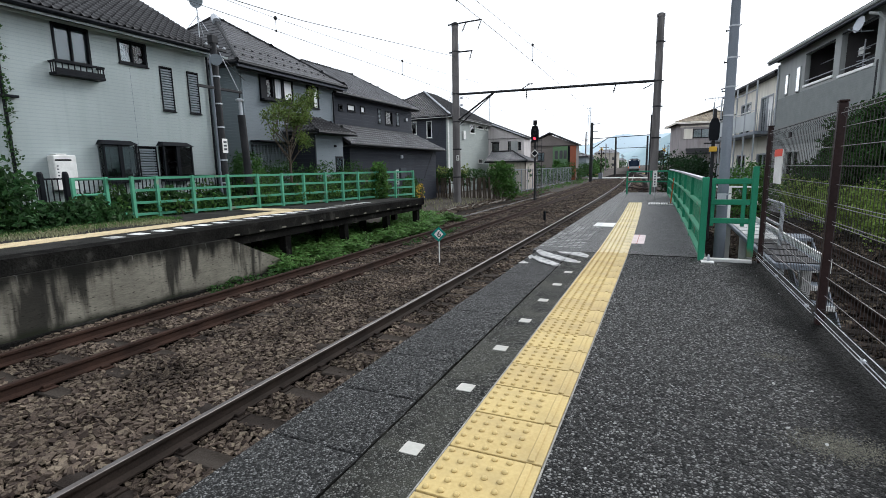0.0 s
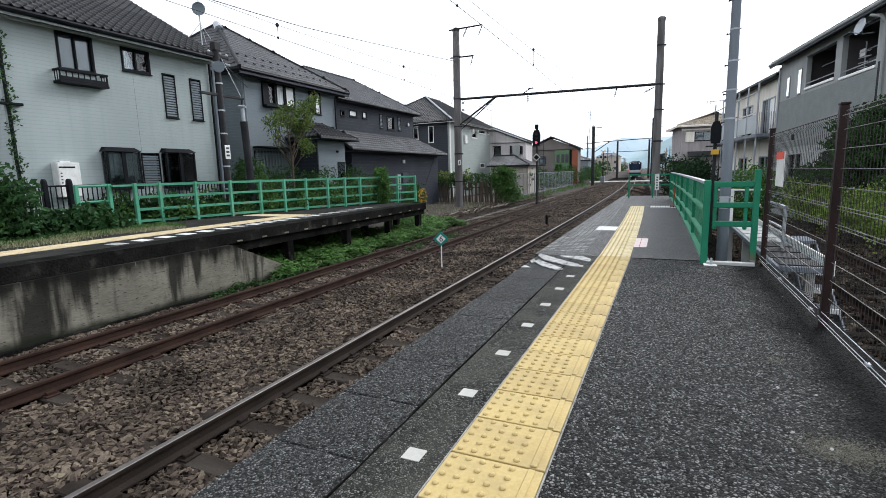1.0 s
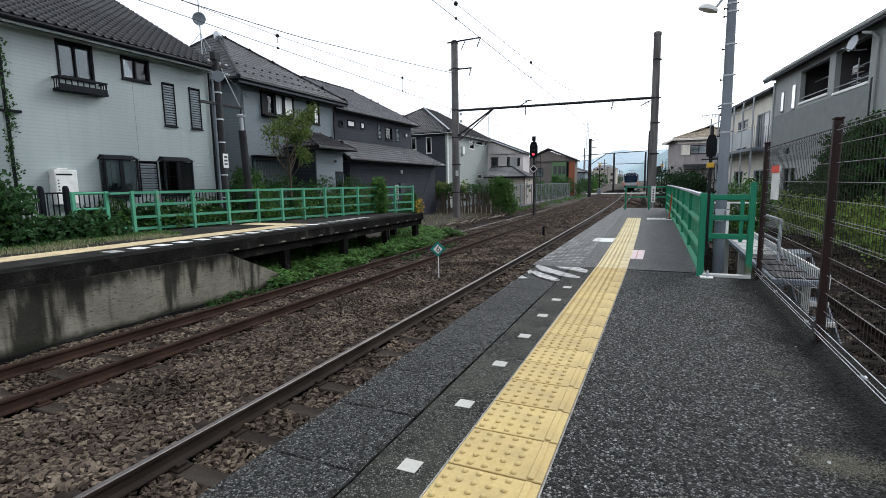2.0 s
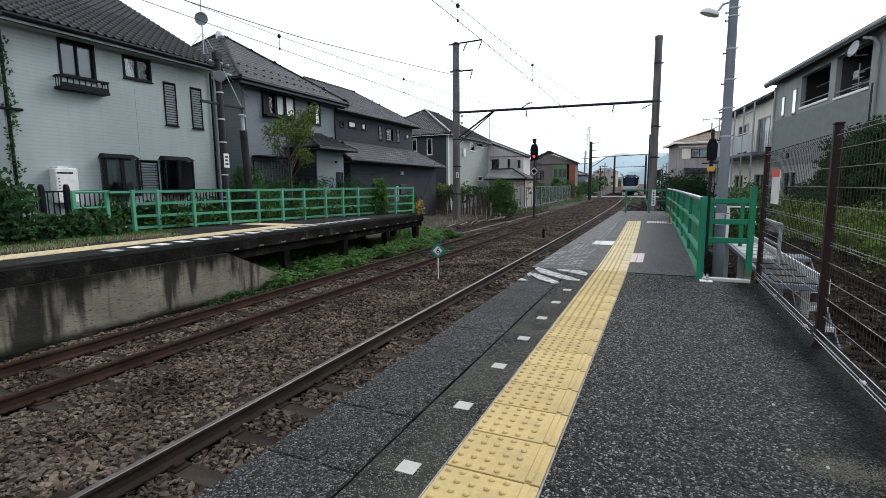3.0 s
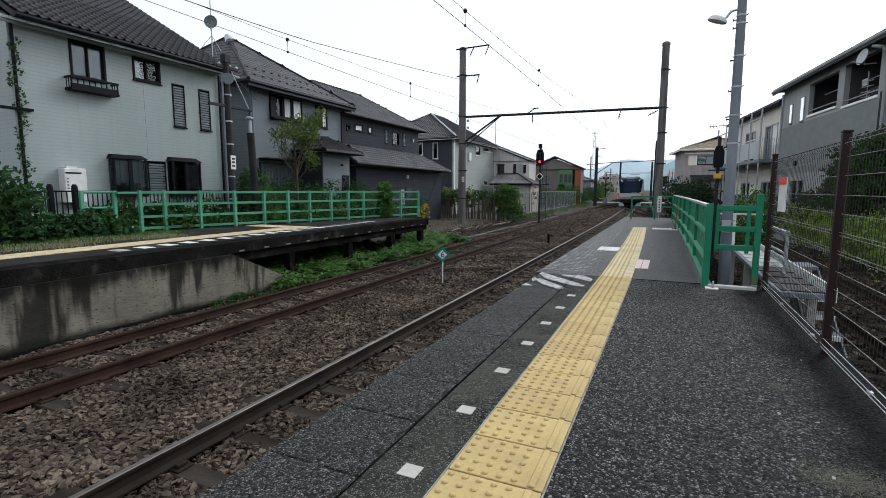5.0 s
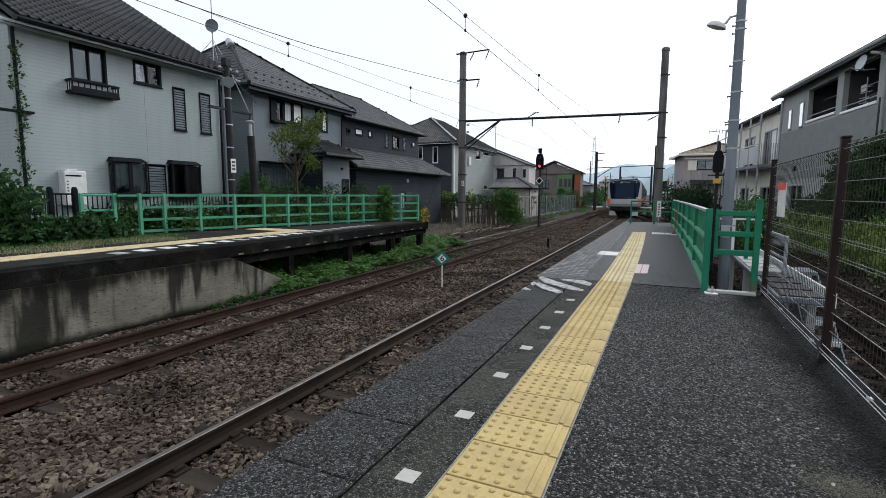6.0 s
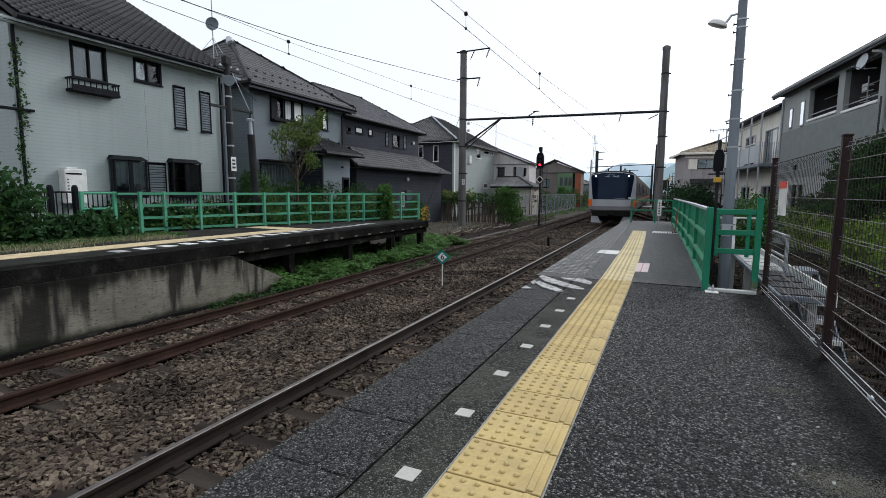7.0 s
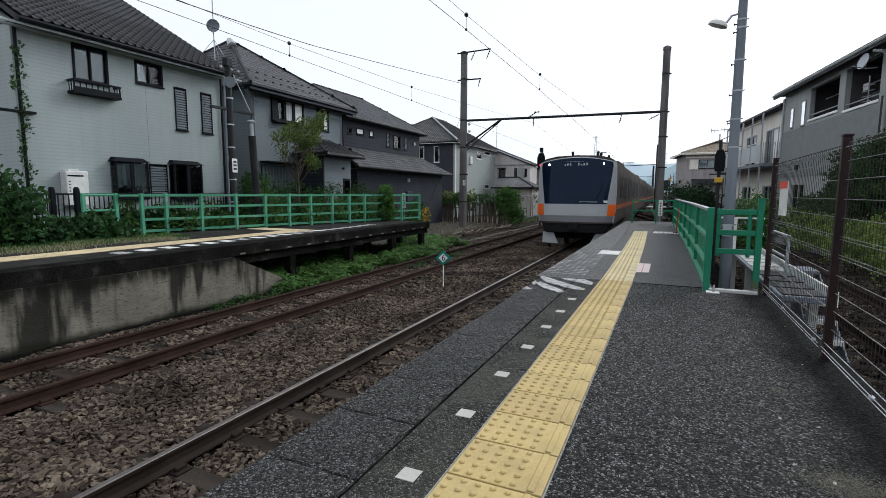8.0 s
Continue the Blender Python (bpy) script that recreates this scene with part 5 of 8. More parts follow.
    part("ridge_cap", Mb().rod((-14.42, 17.55, 3.42), (-14.42, 18.8, 3.42), 0.07, n=8), M_DARKMETAL, p)
    part("hip_cap", Mb().rod((-14.4, 17.6, 3.42), (-13.08, 16.73, 2.78), 0.05, n=8), M_DARKMETAL, p)
    part("hip_cap", Mb().rod((-14.4, 18.75, 3.42), (-13.08, 19.47, 2.78), 0.05, n=8), M_DARKMETAL, p)
    part("gutter", Mb().rod((-13.06, 16.7, 2.7), (-13.06, 19.5, 2.7), 0.05, n=8), M_BLACK, p)
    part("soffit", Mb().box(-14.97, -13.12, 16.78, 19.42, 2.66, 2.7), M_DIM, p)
    part("entry_panel", Mb().box(-13.598, -13.57, 18.5, 19.05, 0.2, 1.75, 0.01), M_BLACK, p)
    part("entry_glass", Mb().box(-13.569, -13.565, 18.58, 18.97, 0.9, 1.65), M_GLASS, p)
    part("porch_lamp", Mb().rod((-13.6, 18.5, 2.2), (-13.52, 18.5, 2.2), 0.05, n=8), M_BLACK, p)
    # charcoal house: lower storey under a long pent roof
    c = charcoal_house
    part("lower_wall", Mb().box(-15.49, -14.25, 20.6, 30.7, GZ, 2.34), M_SIDE_CHAR, c)
    roof_slope("lower_roof", c, [(-13.75, 19.95, 2.42), (-13.75, 31.15, 2.38), (-15.5, 29.9, 3.45), (-15.5, 20.6, 3.45)], M_ROOF_J, False, "dark tiled pent roof", False)
    part("lower_gutter", Mb().rod((-13.72, 19.9, 2.36), (-13.72, 31.15, 2.32), 0.055, n=8), M_BLACK, c)
    part("lower_soffit", Mb().box(-15.45, -13.8, 20.1, 31.0, 2.27, 2.31), M_DIM, c)
    part("wall_lamp", Mb().box(-15.5, -15.4, 28.78, 28.98, 4.2, 4.4, 0.02), M_GALV, c)
    part("wall_lamp", Mb().box(-14.25, -14.15, 25.7, 25.95, 1.75, 1.95, 0.02), M_GALV, c)
    part("wall_box", Mb().box(-14.25, -14.1, 25.5, 26.2, 0.6, 1.2, 0.02), M_SIDE_DARK, c)
    # pale house: front room under a tiled hood
    e = thing("annexe", (-12.9, 45, GZ), "pale single-storey annexe with a tiled hipped roof", "annexe")
    part("wall", Mb().box(-14.7, -11.35, 43.4, 46.98, GZ, 1.6), M_CREAM, e)
    roof_slope("roof", e, [(-15.0, 43.0, 1.66), (-11.04, 43.0, 1.66), (-12.9, 45.0, 2.56), (-15.0, 45.0, 2.56)], M_ROOF_J, False, "dark tiled roof", False)
    roof_slope("roof_end", e, [(-11.04, 43.0, 1.66), (-11.04, 47.0, 1.66), (-12.9, 45.0, 2.56), (-12.9, 45.0, 2.56)], M_ROOF_J, False, "", False)
    part("hip_cap", Mb().rod((-11.04, 43.0, 1.7), (-12.9, 45.0, 2.6), 0.07, n=8), M_DARKMETAL, e)
    part("ridge_cap", Mb().rod((-12.9, 45.0, 2.6), (-15.0, 45.0, 2.6), 0.08, n=8), M_DARKMETAL, e)
    part("gutter", Mb().rod((-15.0, 42.96, 1.6), (-11.0, 42.96, 1.6), 0.06, n=8), M_BLACK, e)
    downpipe(e, -11.3, 43.35, GZ, 1.6, M_BROWN)
    part("window", Mb().box(-13.9, -12.7, 43.36, 43.4, 0.1, 1.1, 0.01), M_BLACK, e)
    # dark house: white fascia and corner board, ridge of the hip
    k = dark_house
    part("fascia", Mb().box(-24.4, -15.6, 36.46, 36.5, 5.12, 5.26, 0.01), M_WHITE, k, "white fascia board")
    part("fascia", Mb().box(-15.6, -15.56, 36.5, 47.9, 5.12, 5.22, 0.01), M_SIDE_EAST, k)
    part("corner_board", Mb().box(-16.0, -15.94, 36.84, 37.05, GZ, 5.2, 0.01), M_WHITE, k, "white corner board")
    part("pale_hip_cap", Mb().rod((-15.6, 36.5, 5.35), (-20, 40.9, 7.98), 0.08, n=8), M_GALV, k, "pale hip flashing")
    for y0 in (38.2, 40.0):
        part("meter_box", Mb().box(-16.0, -15.85, y0, y0 + .5, 3.6, 4.3, 0.02), M_WHITE, k)
    downpipe(k, -15.93, 47.3, GZ, 5.1, M_SIDE_MID, 0.05)
    # pale house: grey panel that paints in a recess's shade, white rake board
    q = pale_house
    part("bay_wall", Mb().box(-13.65, -13.0, 46.9, 47.0, GZ, 3.6), M_SIDE_EAST, q, "mauve-grey wall panel")
    part("rake_board", Mb().rod((-16.7, 46.82, 5.73), (-12.25, 46.82, 3.95), 0.07, n=6), M_GALV, q, "pale rake board")
    part("shutter_box", Mb().box(-15.7, -14.85, 46.9, 47.0, 3.52, 3.62, 0.01), M_DARKMETAL, q)
    # creeper house: green bay and rust cladding on its gable end
    q = creeper_house
    gb = part("green_bay", Mb().box(-15.1, -12.95, 73.75, 74.0, GZ, 4.0, 0.02), M_GREEN_WALL, q, "pale green painted bay")
    for x0 in (-14.8, -14.1, -13.5):
        part("window", Mb().box(x0, x0 + .45, 73.71, 73.75, 2.2, 3.4, 0.01), M_DIM, gb)
    part("rust_cladding", Mb().box(-12.6, -11.75, 73.88, 74.0, GZ, 4.05, 0.02), mat("rust_cladding", (0.21, 0.07, 0.04), (0.28, 0.10, 0.06), 1, 0.8), q, "rust-red cladding")
    # flat black panel paints the shade of a gap beside the bay
    part("dark_recess", Mb().box(-12.94, -12.62, 73.95, 74.0, GZ, 4.0), M_BLACK, q)
    # tan-roofed house: eaves band, hood over the ground floor, flank balcony
    q = tan_house
    part("fascia", Mb().box(-.56, 7.5, -.58, -.54, 6.06, 6.26, 0.01), M_PALE_EAST, q, "pale fascia board", local=True)
    part("fascia", Mb().box(-.58, -.54, -.56, 6.7, 6.06, 6.26, 0.01), M_PALE_EAST, q, local=True)
    part("string_band", Mb().box(-.02, 7.02, -.03, 0.0, 5.75, 5.9, 0.01), M_PALE_EAST, q, local=True)
    part("hood", Mb().add([(0.6, -1.2, 3.15), (6.4, -1.2, 3.15), (6.4, 0, 3.65), (0.6, 0, 3.65), (0.6, -1.2, 3.05), (6.4, -1.2, 3.05), (6.4, 0, 3.5), (0.6, 0, 3.5)],
                          [(0, 1, 2, 3), (7, 6, 5, 4), (0, 4, 5, 1), (1, 5, 6, 2), (2, 6, 7, 3), (3, 7, 4, 0)]), M_DARKMETAL, q, "dark pent hood", local=True)
    part("shutter_box", Mb().box(.35, 1.15, -.08, 0.0, 4.6, 5.6, 0.01), M_PALE_EAST, q, local=True)
    bl = part("flank_balcony", Mb().box(-1.2, 0, 2.5, 6.0, 2.6, 2.75, 0.01), M_DARKMETAL, q, "dark flank balcony", local=True)
    for i in range(15):
        part("baluster", Mb().box(-1.2, -1.16, 2.5 + i * .25, 2.54 + i * .25, 2.75, 3.6), M_DARKMETAL, bl, local=True)
    part("balcony_rail", Mb().box(-1.22, -1.14, 2.5, 6.05, 3.6, 3.66, 0.01), M_DARKMETAL, bl, local=True)
    # satellite dish on a mast over the white house's ridge
    d = thing("satellite_dish", (-15.6, 13.3, 5.0), "grey satellite dish on a thin roof mast", "satellite dish")
    m = look((-15.5, 13.42, 7.15), (-12, 8, 7.0))
    part("reflector", Mb().lathe([(0.04, 0.0), (0.16, -0.02), (0.22, -0.06), (0.23, -0.07), (0.21, -0.055), (0.04, -0.015)], 20, m), M_SIDE_MID, d, smooth=True)
    part("mast", Mb().rod((-15.55, 13.45, 4.6), (-15.55, 13.45, 9.6), 0.018, n=6), M_GALV, d)
    part("wall_bracket", Mb().rod((-15.55, 13.45, 4.7), (-15.6, 12.25, 4.7), 0.025, n=6).rod((-15.55, 13.45, 4.9), (-15.6, 12.25, 4.9), 0.025, n=6), M_GALV, d)
    part("feed_arm", Mb().rod((-15.5, 13.42, 6.85), (-15.2, 13.0, 6.95), 0.012, n=6), M_GALV, d)
    for k in range(3):
        a = k * 2.1
        part("stay_leg", Mb().rod((-15.55, 13.45, 6.7), (-15.55 + .45 * math.cos(a), 13.45 + .45 * math.sin(a), 6.1), 0.01, n=5), M_GALV, d)
    # aerial on the far pale house
    an = thing("roof_aerial", (-16.5, 48, 5.5), "thin television aerial on a roof", "aerial")
    part("mast", Mb().rod((-16.2, 48, 5.2), (-16.2, 48, 8.3), 0.03, n=6), M_GALV, an)
    for z, l in ((8.0, 0.5), (7.8, 0.35)):
        part("element", Mb().rod((-16.2 - l, 48, z), (-16.2 + l * .3, 48, z), 0.02, n=5), M_GALV, an)


def right_details():
    m0 = pose(*R_AT, 0, 0, 7.6)
    h = grey_block

    def lp(name, mb, mt, label=""):
        return part(name, mb, mt, h, label, local=True)
    for y0, y1, z0 in ((2.05, 4.4, 5.05), (-0.55, 1.6, 4.95)):
        lp("balcony_floor", Mb().box(0.17, 1.5, y0 - .3, y1 + .3, z0 - .5, z0 - .4), M_SIDE_DARK)
        lp("balcony_back", Mb().box(1.5, 1.6, y0 - .3, y1 + .3, z0 - .4, 6.4), M_LOGGIA_SHADE)
        lp("balcony_cheek", Mb().box(0.17, 1.5, y0 - .42, y0 - .3, z0 - .4, 6.4), M_LOGGIA_SHADE)
        lp("balcony_cheek", Mb().box(0.17, 1.5, y1 + .3, y1 + .42, z0 - .4, 6.4), M_LOGGIA_SHADE)
        lp("white_coping", Mb().box(-0.04, 0.18, y0 - .03, y1 + .03, z0 - .09, z0 - .003, 0.008), M_BLIND, "bright white coping")
        lp("hand_rail", Mb().rod((0.05, y0, z0 + .16), (0.05, y1, z0 + .16), 0.02, n=6), M_GALV)
        lp("drying_pole", Mb().rod((0.5, y0, z0 + .75), (0.5, y1, z0 + .75), 0.018, n=6), M_GALV)
    for i in range(4):
        lp("laundry_rack_bar", Mb().rod((0.35, 0.5 + i * .02, 5.1 + i * .16), (0.35, 1.3, 5.15 + i * .16), 0.016, n=6), M_GALV)
    lp("laundry_rack_post", Mb().rod((0.35, 0.9, 4.6), (0.35, 0.9, 5.9), 0.02, n=6), M_GALV)
    lp("dark_screen", Mb().box(0.25, 0.3, -.3, .5, 4.6, 5.3, 0.01), M_BLACK)
    lp("white_towel", Mb().box(0.36, 0.38, 0.95, 1.3, 5.5, 5.72, 0.004), M_WHITE)
    lp("white_towel", Mb().box(0.30, 0.33, -0.4, 0.05, 5.5, 5.75, 0.004), M_WHITE)
    lp("fascia", Mb().box(-0.36, -0.28, -4.8, 7.5, 6.36, 6.5, 0.01), M_SIDE_DARK)
    lp("lower_cladding", Mb().box(-0.025, 0.0, -0.72, 7.14, 2.85, 4.84, 0.004), M_CLAD, "slate grey textured cladding")
    lp("corner_strip", Mb().box(-0.03, 0.0, -0.86, -0.73, 0.0, 5.0, 0.004), M_BLACK, "black corner strip")
    lp("downpipe", Mb().tube([(-0.07, -1.05, 0.0), (-0.07, -1.05, 6.0), (-0.2, -1.0, 6.2), (-0.3, -0.7, 6.3)], 0.045, 8), M_SIDE_EAST)
    for y0, y1, z1 in ((2.05, 4.4, 6.2), (-0.55, 1.6, 6.25)):
        lp("lintel_edge", Mb().box(-0.012, 0.0, y0, y1, z1 - .035, z1 + .02, 0.003), M_BLACK)
    lp("downpipe", Mb().rod((-0.05, 7.1, 0.0), (-0.05, 7.1, 6.3), 0.04, n=8), M_GALV)
    lp("wall_vent", Mb().box(-0.09, 0, 5.0, 5.2, 3.1, 3.35, 0.02), M_BLACK)
    d = thing("satellite_dish", tuple(m0 @ Vector((-0.05, 0.2, 6.1))), "pale satellite dish on a balcony bracket", "satellite dish")
    c = m0 @ Vector((-0.3, -0.25, 6.1))
    part("reflector", Mb().lathe([(0.03, 0.0), (0.13, -0.015), (0.22, -0.055), (0.235, -0.062), (0.21, -0.05), (0.03, -0.014)], 20, look(c, c + Vector((-1.2, -0.35, 0.3)))), M_GALV, d, smooth=True)
    part("bracket", Mb().rod(m0 @ Vector((0, -0.3, 5.9)), m0 @ Vector((-0.28, -0.25, 5.9)), 0.02, n=6).rod(m0 @ Vector((-0.28, -0.25, 5.9)), m0 @ Vector((-0.28, -0.25, 6.15)), 0.02, n=6), M_GALV, d)
    part("feed_arm", Mb().rod(c + Vector((0, 0, -.2)), c + Vector((-.35, -.2, -.15)), 0.014, n=6), M_GALV, d)
    # cream house: steel balcony
    b = cream_block

    def cp(name, mb, mt, label=""):
        return part(name, mb, mt, b, label, local=True)
    cp("balcony_deck", Mb().box(-0.55, 0.5, -0.3, 8.3, 3.45, 3.6, 0.01), M_GREY_STEEL, "grey steel balcony deck")
    for y in (-0.2, 1.4, 3.0, 4.6, 6.2, 8.1):
        cp("balcony_post", Mb().rod((-0.5, y, 0.0), (-0.5, y, 5.9), 0.04, n=8), M_GALV)
    for y in (-0.2, 1.4, 3.0, 4.6, 6.2):
        cp("balcony_panel", Mb().box(-0.5, -0.48, y + .05, y + 1.55, 3.68, 4.5), M_PANEL)
    cp("balcony_rail", Mb().rod((-0.5, -0.2, 4.58), (-0.5, 8.1, 4.58), 0.03, n=6), M_WHITE)
    for i in range(12):
        cp("railing_bar", Mb().rod((-0.5 + .08 * i, -0.24, 3.6), (-0.5 + .08 * i, -0.24, 4.58), 0.012, n=5), M_GALV)
    cp("upper_rail", Mb().rod((-0.5, -0.2, 5.5), (-0.5, 8.1, 5.5), 0.03, n=6), M_GALV)
    cp("downpipe", Mb().rod((0.4, 0.05, 0), (0.4, 0.05, 6.1), 0.05, n=8), M_CREAM)
    for i in range(7):
        cp("lower_screen", Mb().box(0.0, 0.03, 0.3 + i * 1.1, 1.3 + i * 1.1, 0.6, 1.9), M_SIDE_MID)


house_details()
right_details()

# ---- line-side structures ----
def build_portal():
    y = 26.8
    t = thing("catenary_portal", (-6, y, -1.2), "concrete pole portal with a steel beam over both tracks", "catenary portal")
    for x, top, r0, r1, bands in ((-11.08, 9.1, 0.235, 0.185, (7.6, 5.3, 3.75, 2.2, 0.6)), (-0.46, 8.15, 0.195, 0.165, (6.9, 5.1, 3.9, 2.4))):
        p = part("pole", Mb().rod((x, y, -1.3), (x, y, top), r0, r1, 18), M_POLE, t, smooth=True)
        part("pole_cap", Mb().lathe([(r1 + .02, top - .12), (r1 + .02, top), (r1 * .6, top + .06)], 16, Matrix.Translation((x, y, 0))), M_DARKMETAL if x < -5 else M_POLE, p)
        for z in bands:
            r = r0 + (r1 - r0) * (z + 1.3) / (top + 1.3) + 0.012
            part("pole_band", Mb().lathe([(r, z - .035), (r, z + .035)], 16, Matrix.Translation((x, y, 0))).box(x + r - .01, x + r + .07, y - .03, y + .03, z - .03, z + .03, 0.005), M_DARKMETAL, p)
    part("beam", Mb().rod((-11.05, y, 5.28), (-0.5, y, 5.12), 0.065, n=8), M_DARKMETAL, t)
    part("brace", Mb().rod((-11.0, y - .06, 3.8), (-8.78, y - .06, 5.22), 0.05, n=8), M_DARKMETAL, t)
    part("brace", Mb().rod((-10.95, y + .06, 3.55), (-8.78, y + .06, 5.22), 0.03, n=8), M_DARKMETAL, t)
    arms = ((-11.5, 9.08, -9.5, 9.12), (-11.45, 7.58, -10.05, 7.56))
    for x0, z0, x1, z1 in arms:
        part("cross_arm", Mb().rod((x0, y, z0), (x1, y, z1), 0.04, n=8), M_DARKMETAL, t)
    for p, q in (((-9.5, y, 9.12), (-9.72, y, 8.62)), ((-10.4, y, 9.1), (-10.66, y, 8.62)), ((-10.08, y, 7.56), (-10.22, y, 7.1)), ((-6.95, y, 5.2), (-6.95, y, 4.75)),
                 ((-2.4, y, 5.14), (-2.5, y, 4.7)), ((-7.25, y, 5.25), (-6.8, y, 5.5)), ((-6.95, y, 5.5), (-6.6, y, 5.5)), ((-0.66, y, 5.0), (-1.12, y, 4.78))):
        mb = Mb().rod(p, q, 0.02, n=6)
        d = (Vector(q) - Vector(p)) / 4
        for i in range(1, 4):
            c = Vector(p) + d * i
            mb.rod(c - d * .12, c + d * .12, 0.045, n=8)
        part("insulator", mb, M_DARKMETAL, t)
    plate = part("white_plate", Mb().box(-11.0, -10.84, y - .245, y - .235, 1.55, 1.85, 0.002), M_WHITE, t)
    part("writing_bar", Mb().box(-10.94, -10.9, y - .2495, y - .2455, 1.6, 1.8), M_BLACK, plate)
    part("guy_wire", Mb().rod((-11.0, y, 6.2), (-13.4, y + .2, 0.4), 0.012, n=5), M_CABLE, t)
    for px, pl in ((-11.0, 5.0), (-11.0, 4.6)):
        part("clamp", Mb().box(px + .2, px + .34, y - .05, y + .05, pl, pl + .12, 0.01), M_GALV, t)
    y2 = 75.0
    t2 = thing("catenary_portal", (-6, y2, -1.2), "distant pole portal spanning the tracks", "catenary portal")
    part("pole", Mb().rod((-9.75, y2, -1.3), (-9.75, y2, 7.25), 0.25, 0.2, 12), M_DARKMETAL, t2, smooth=True)
    part("pole", Mb().rod((-1.75, y2, -1.3), (-1.75, y2, 7.9), 0.25, 0.2, 12), M_DARKMETAL, t2, smooth=True)
    part("beam", Mb().rod((-9.75, y2, 4.95), (-1.75, y2, 5.2), 0.055, n=8), M_DARKMETAL, t2)
    part("brace", Mb().rod((-9.7, y2, 3.5), (-7.5, y2, 4.98), 0.06, n=6), M_DARKMETAL, t2)
    part("cross_arm", Mb().rod((-9.75, y2, 7.0), (-8.6, y2, 7.05), 0.05, n=6), M_DARKMETAL, t2)
    part("cross_arm", Mb().rod((-9.75, y2, 6.0), (-8.9, y2, 6.0), 0.05, n=6), M_DARKMETAL, t2)
    y3 = 122.0
    t3 = thing("catenary_portal", (-8, y3, -1.2), "far portal of slender poles over the line", "catenary portal")
    for x in (-10.4, -3.6):
        part("pole", Mb().rod((x, y3, -1.3), (x, y3, 7.5), 0.24, 0.2, 10), M_DARKMETAL, t3, smooth=True)
    part("beam", Mb().rod((-10.4, y3, 5.0), (-3.6, y3, 5.0), 0.065, n=8), M_DARKMETAL, t3)


def build_lamp_pole():
    x, y = 0.93, 9.2
    t = thing("lamp_pole", (x, y, -1.2), "tall grey steel pole with a small shaded lamp", "lamp pole")
    pole = part("pole", Mb().rod((x - .025, y, -1.25), (x - .045, y, 5.8), 0.09, 0.055, 20), M_GREY_STEEL, t, smooth=True)
    x0 = x
    for z in (3.81, 3.69, 3.20, 2.73, 2.29, 1.85, 0.6):
        x = x0 - .025 - .02 * (z + 1.25) / 7.05
        r = 0.09 - .035 * (z + 1.25) / 7.05
        part("band", Mb().lathe([(r + .006, z - .012), (r + .006, z + .012)], 18, Matrix.Translation((x, y, 0))), M_GALV, pole)
        part("step_bolt", Mb().rod((x - r - .035, y, z - .06), (x - r + .01, y, z - .06), 0.01, n=6).rod((x - r - .045, y, z - .06), (x - r - .03, y, z - .06), 0.018, n=6), M_DARKMETAL, pole)
        part("band_bolt", Mb().rod((x + r - .01, y, z), (x + r + .03, y, z + .01), 0.008, n=6), M_DARKMETAL, pole)
    x = x0 - .06
    part("lamp_arm", Mb().rod((x - .02, y, 3.91), (x - .13, y, 3.89), 0.016, n=8).rod((x - .12, y, 3.9), (x - .19, y, 3.80), 0.018, n=8), M_GALV, t)
    m = pose(x - .30, y, 3.80, 0, 20, 0)
    part("lamp_shade", Mb().lathe([(0.135, -0.05), (0.145, -0.045), (0.14, -0.01), (0.11, 0.03), (0.05, 0.05)], 20, Matrix.Diagonal((1, 1, 1, 1)) @ m @ Matrix.Diagonal((1.0, 0.75, 0.9, 1))), M_WHITE, t, "pale enamel lamp shade", smooth=True)
    part("white_plate", Mb().box(x0 - .12, x0 + .01, y - .122, y - .116, 0.42, 0.62, 0.002), M_GALV, pole)


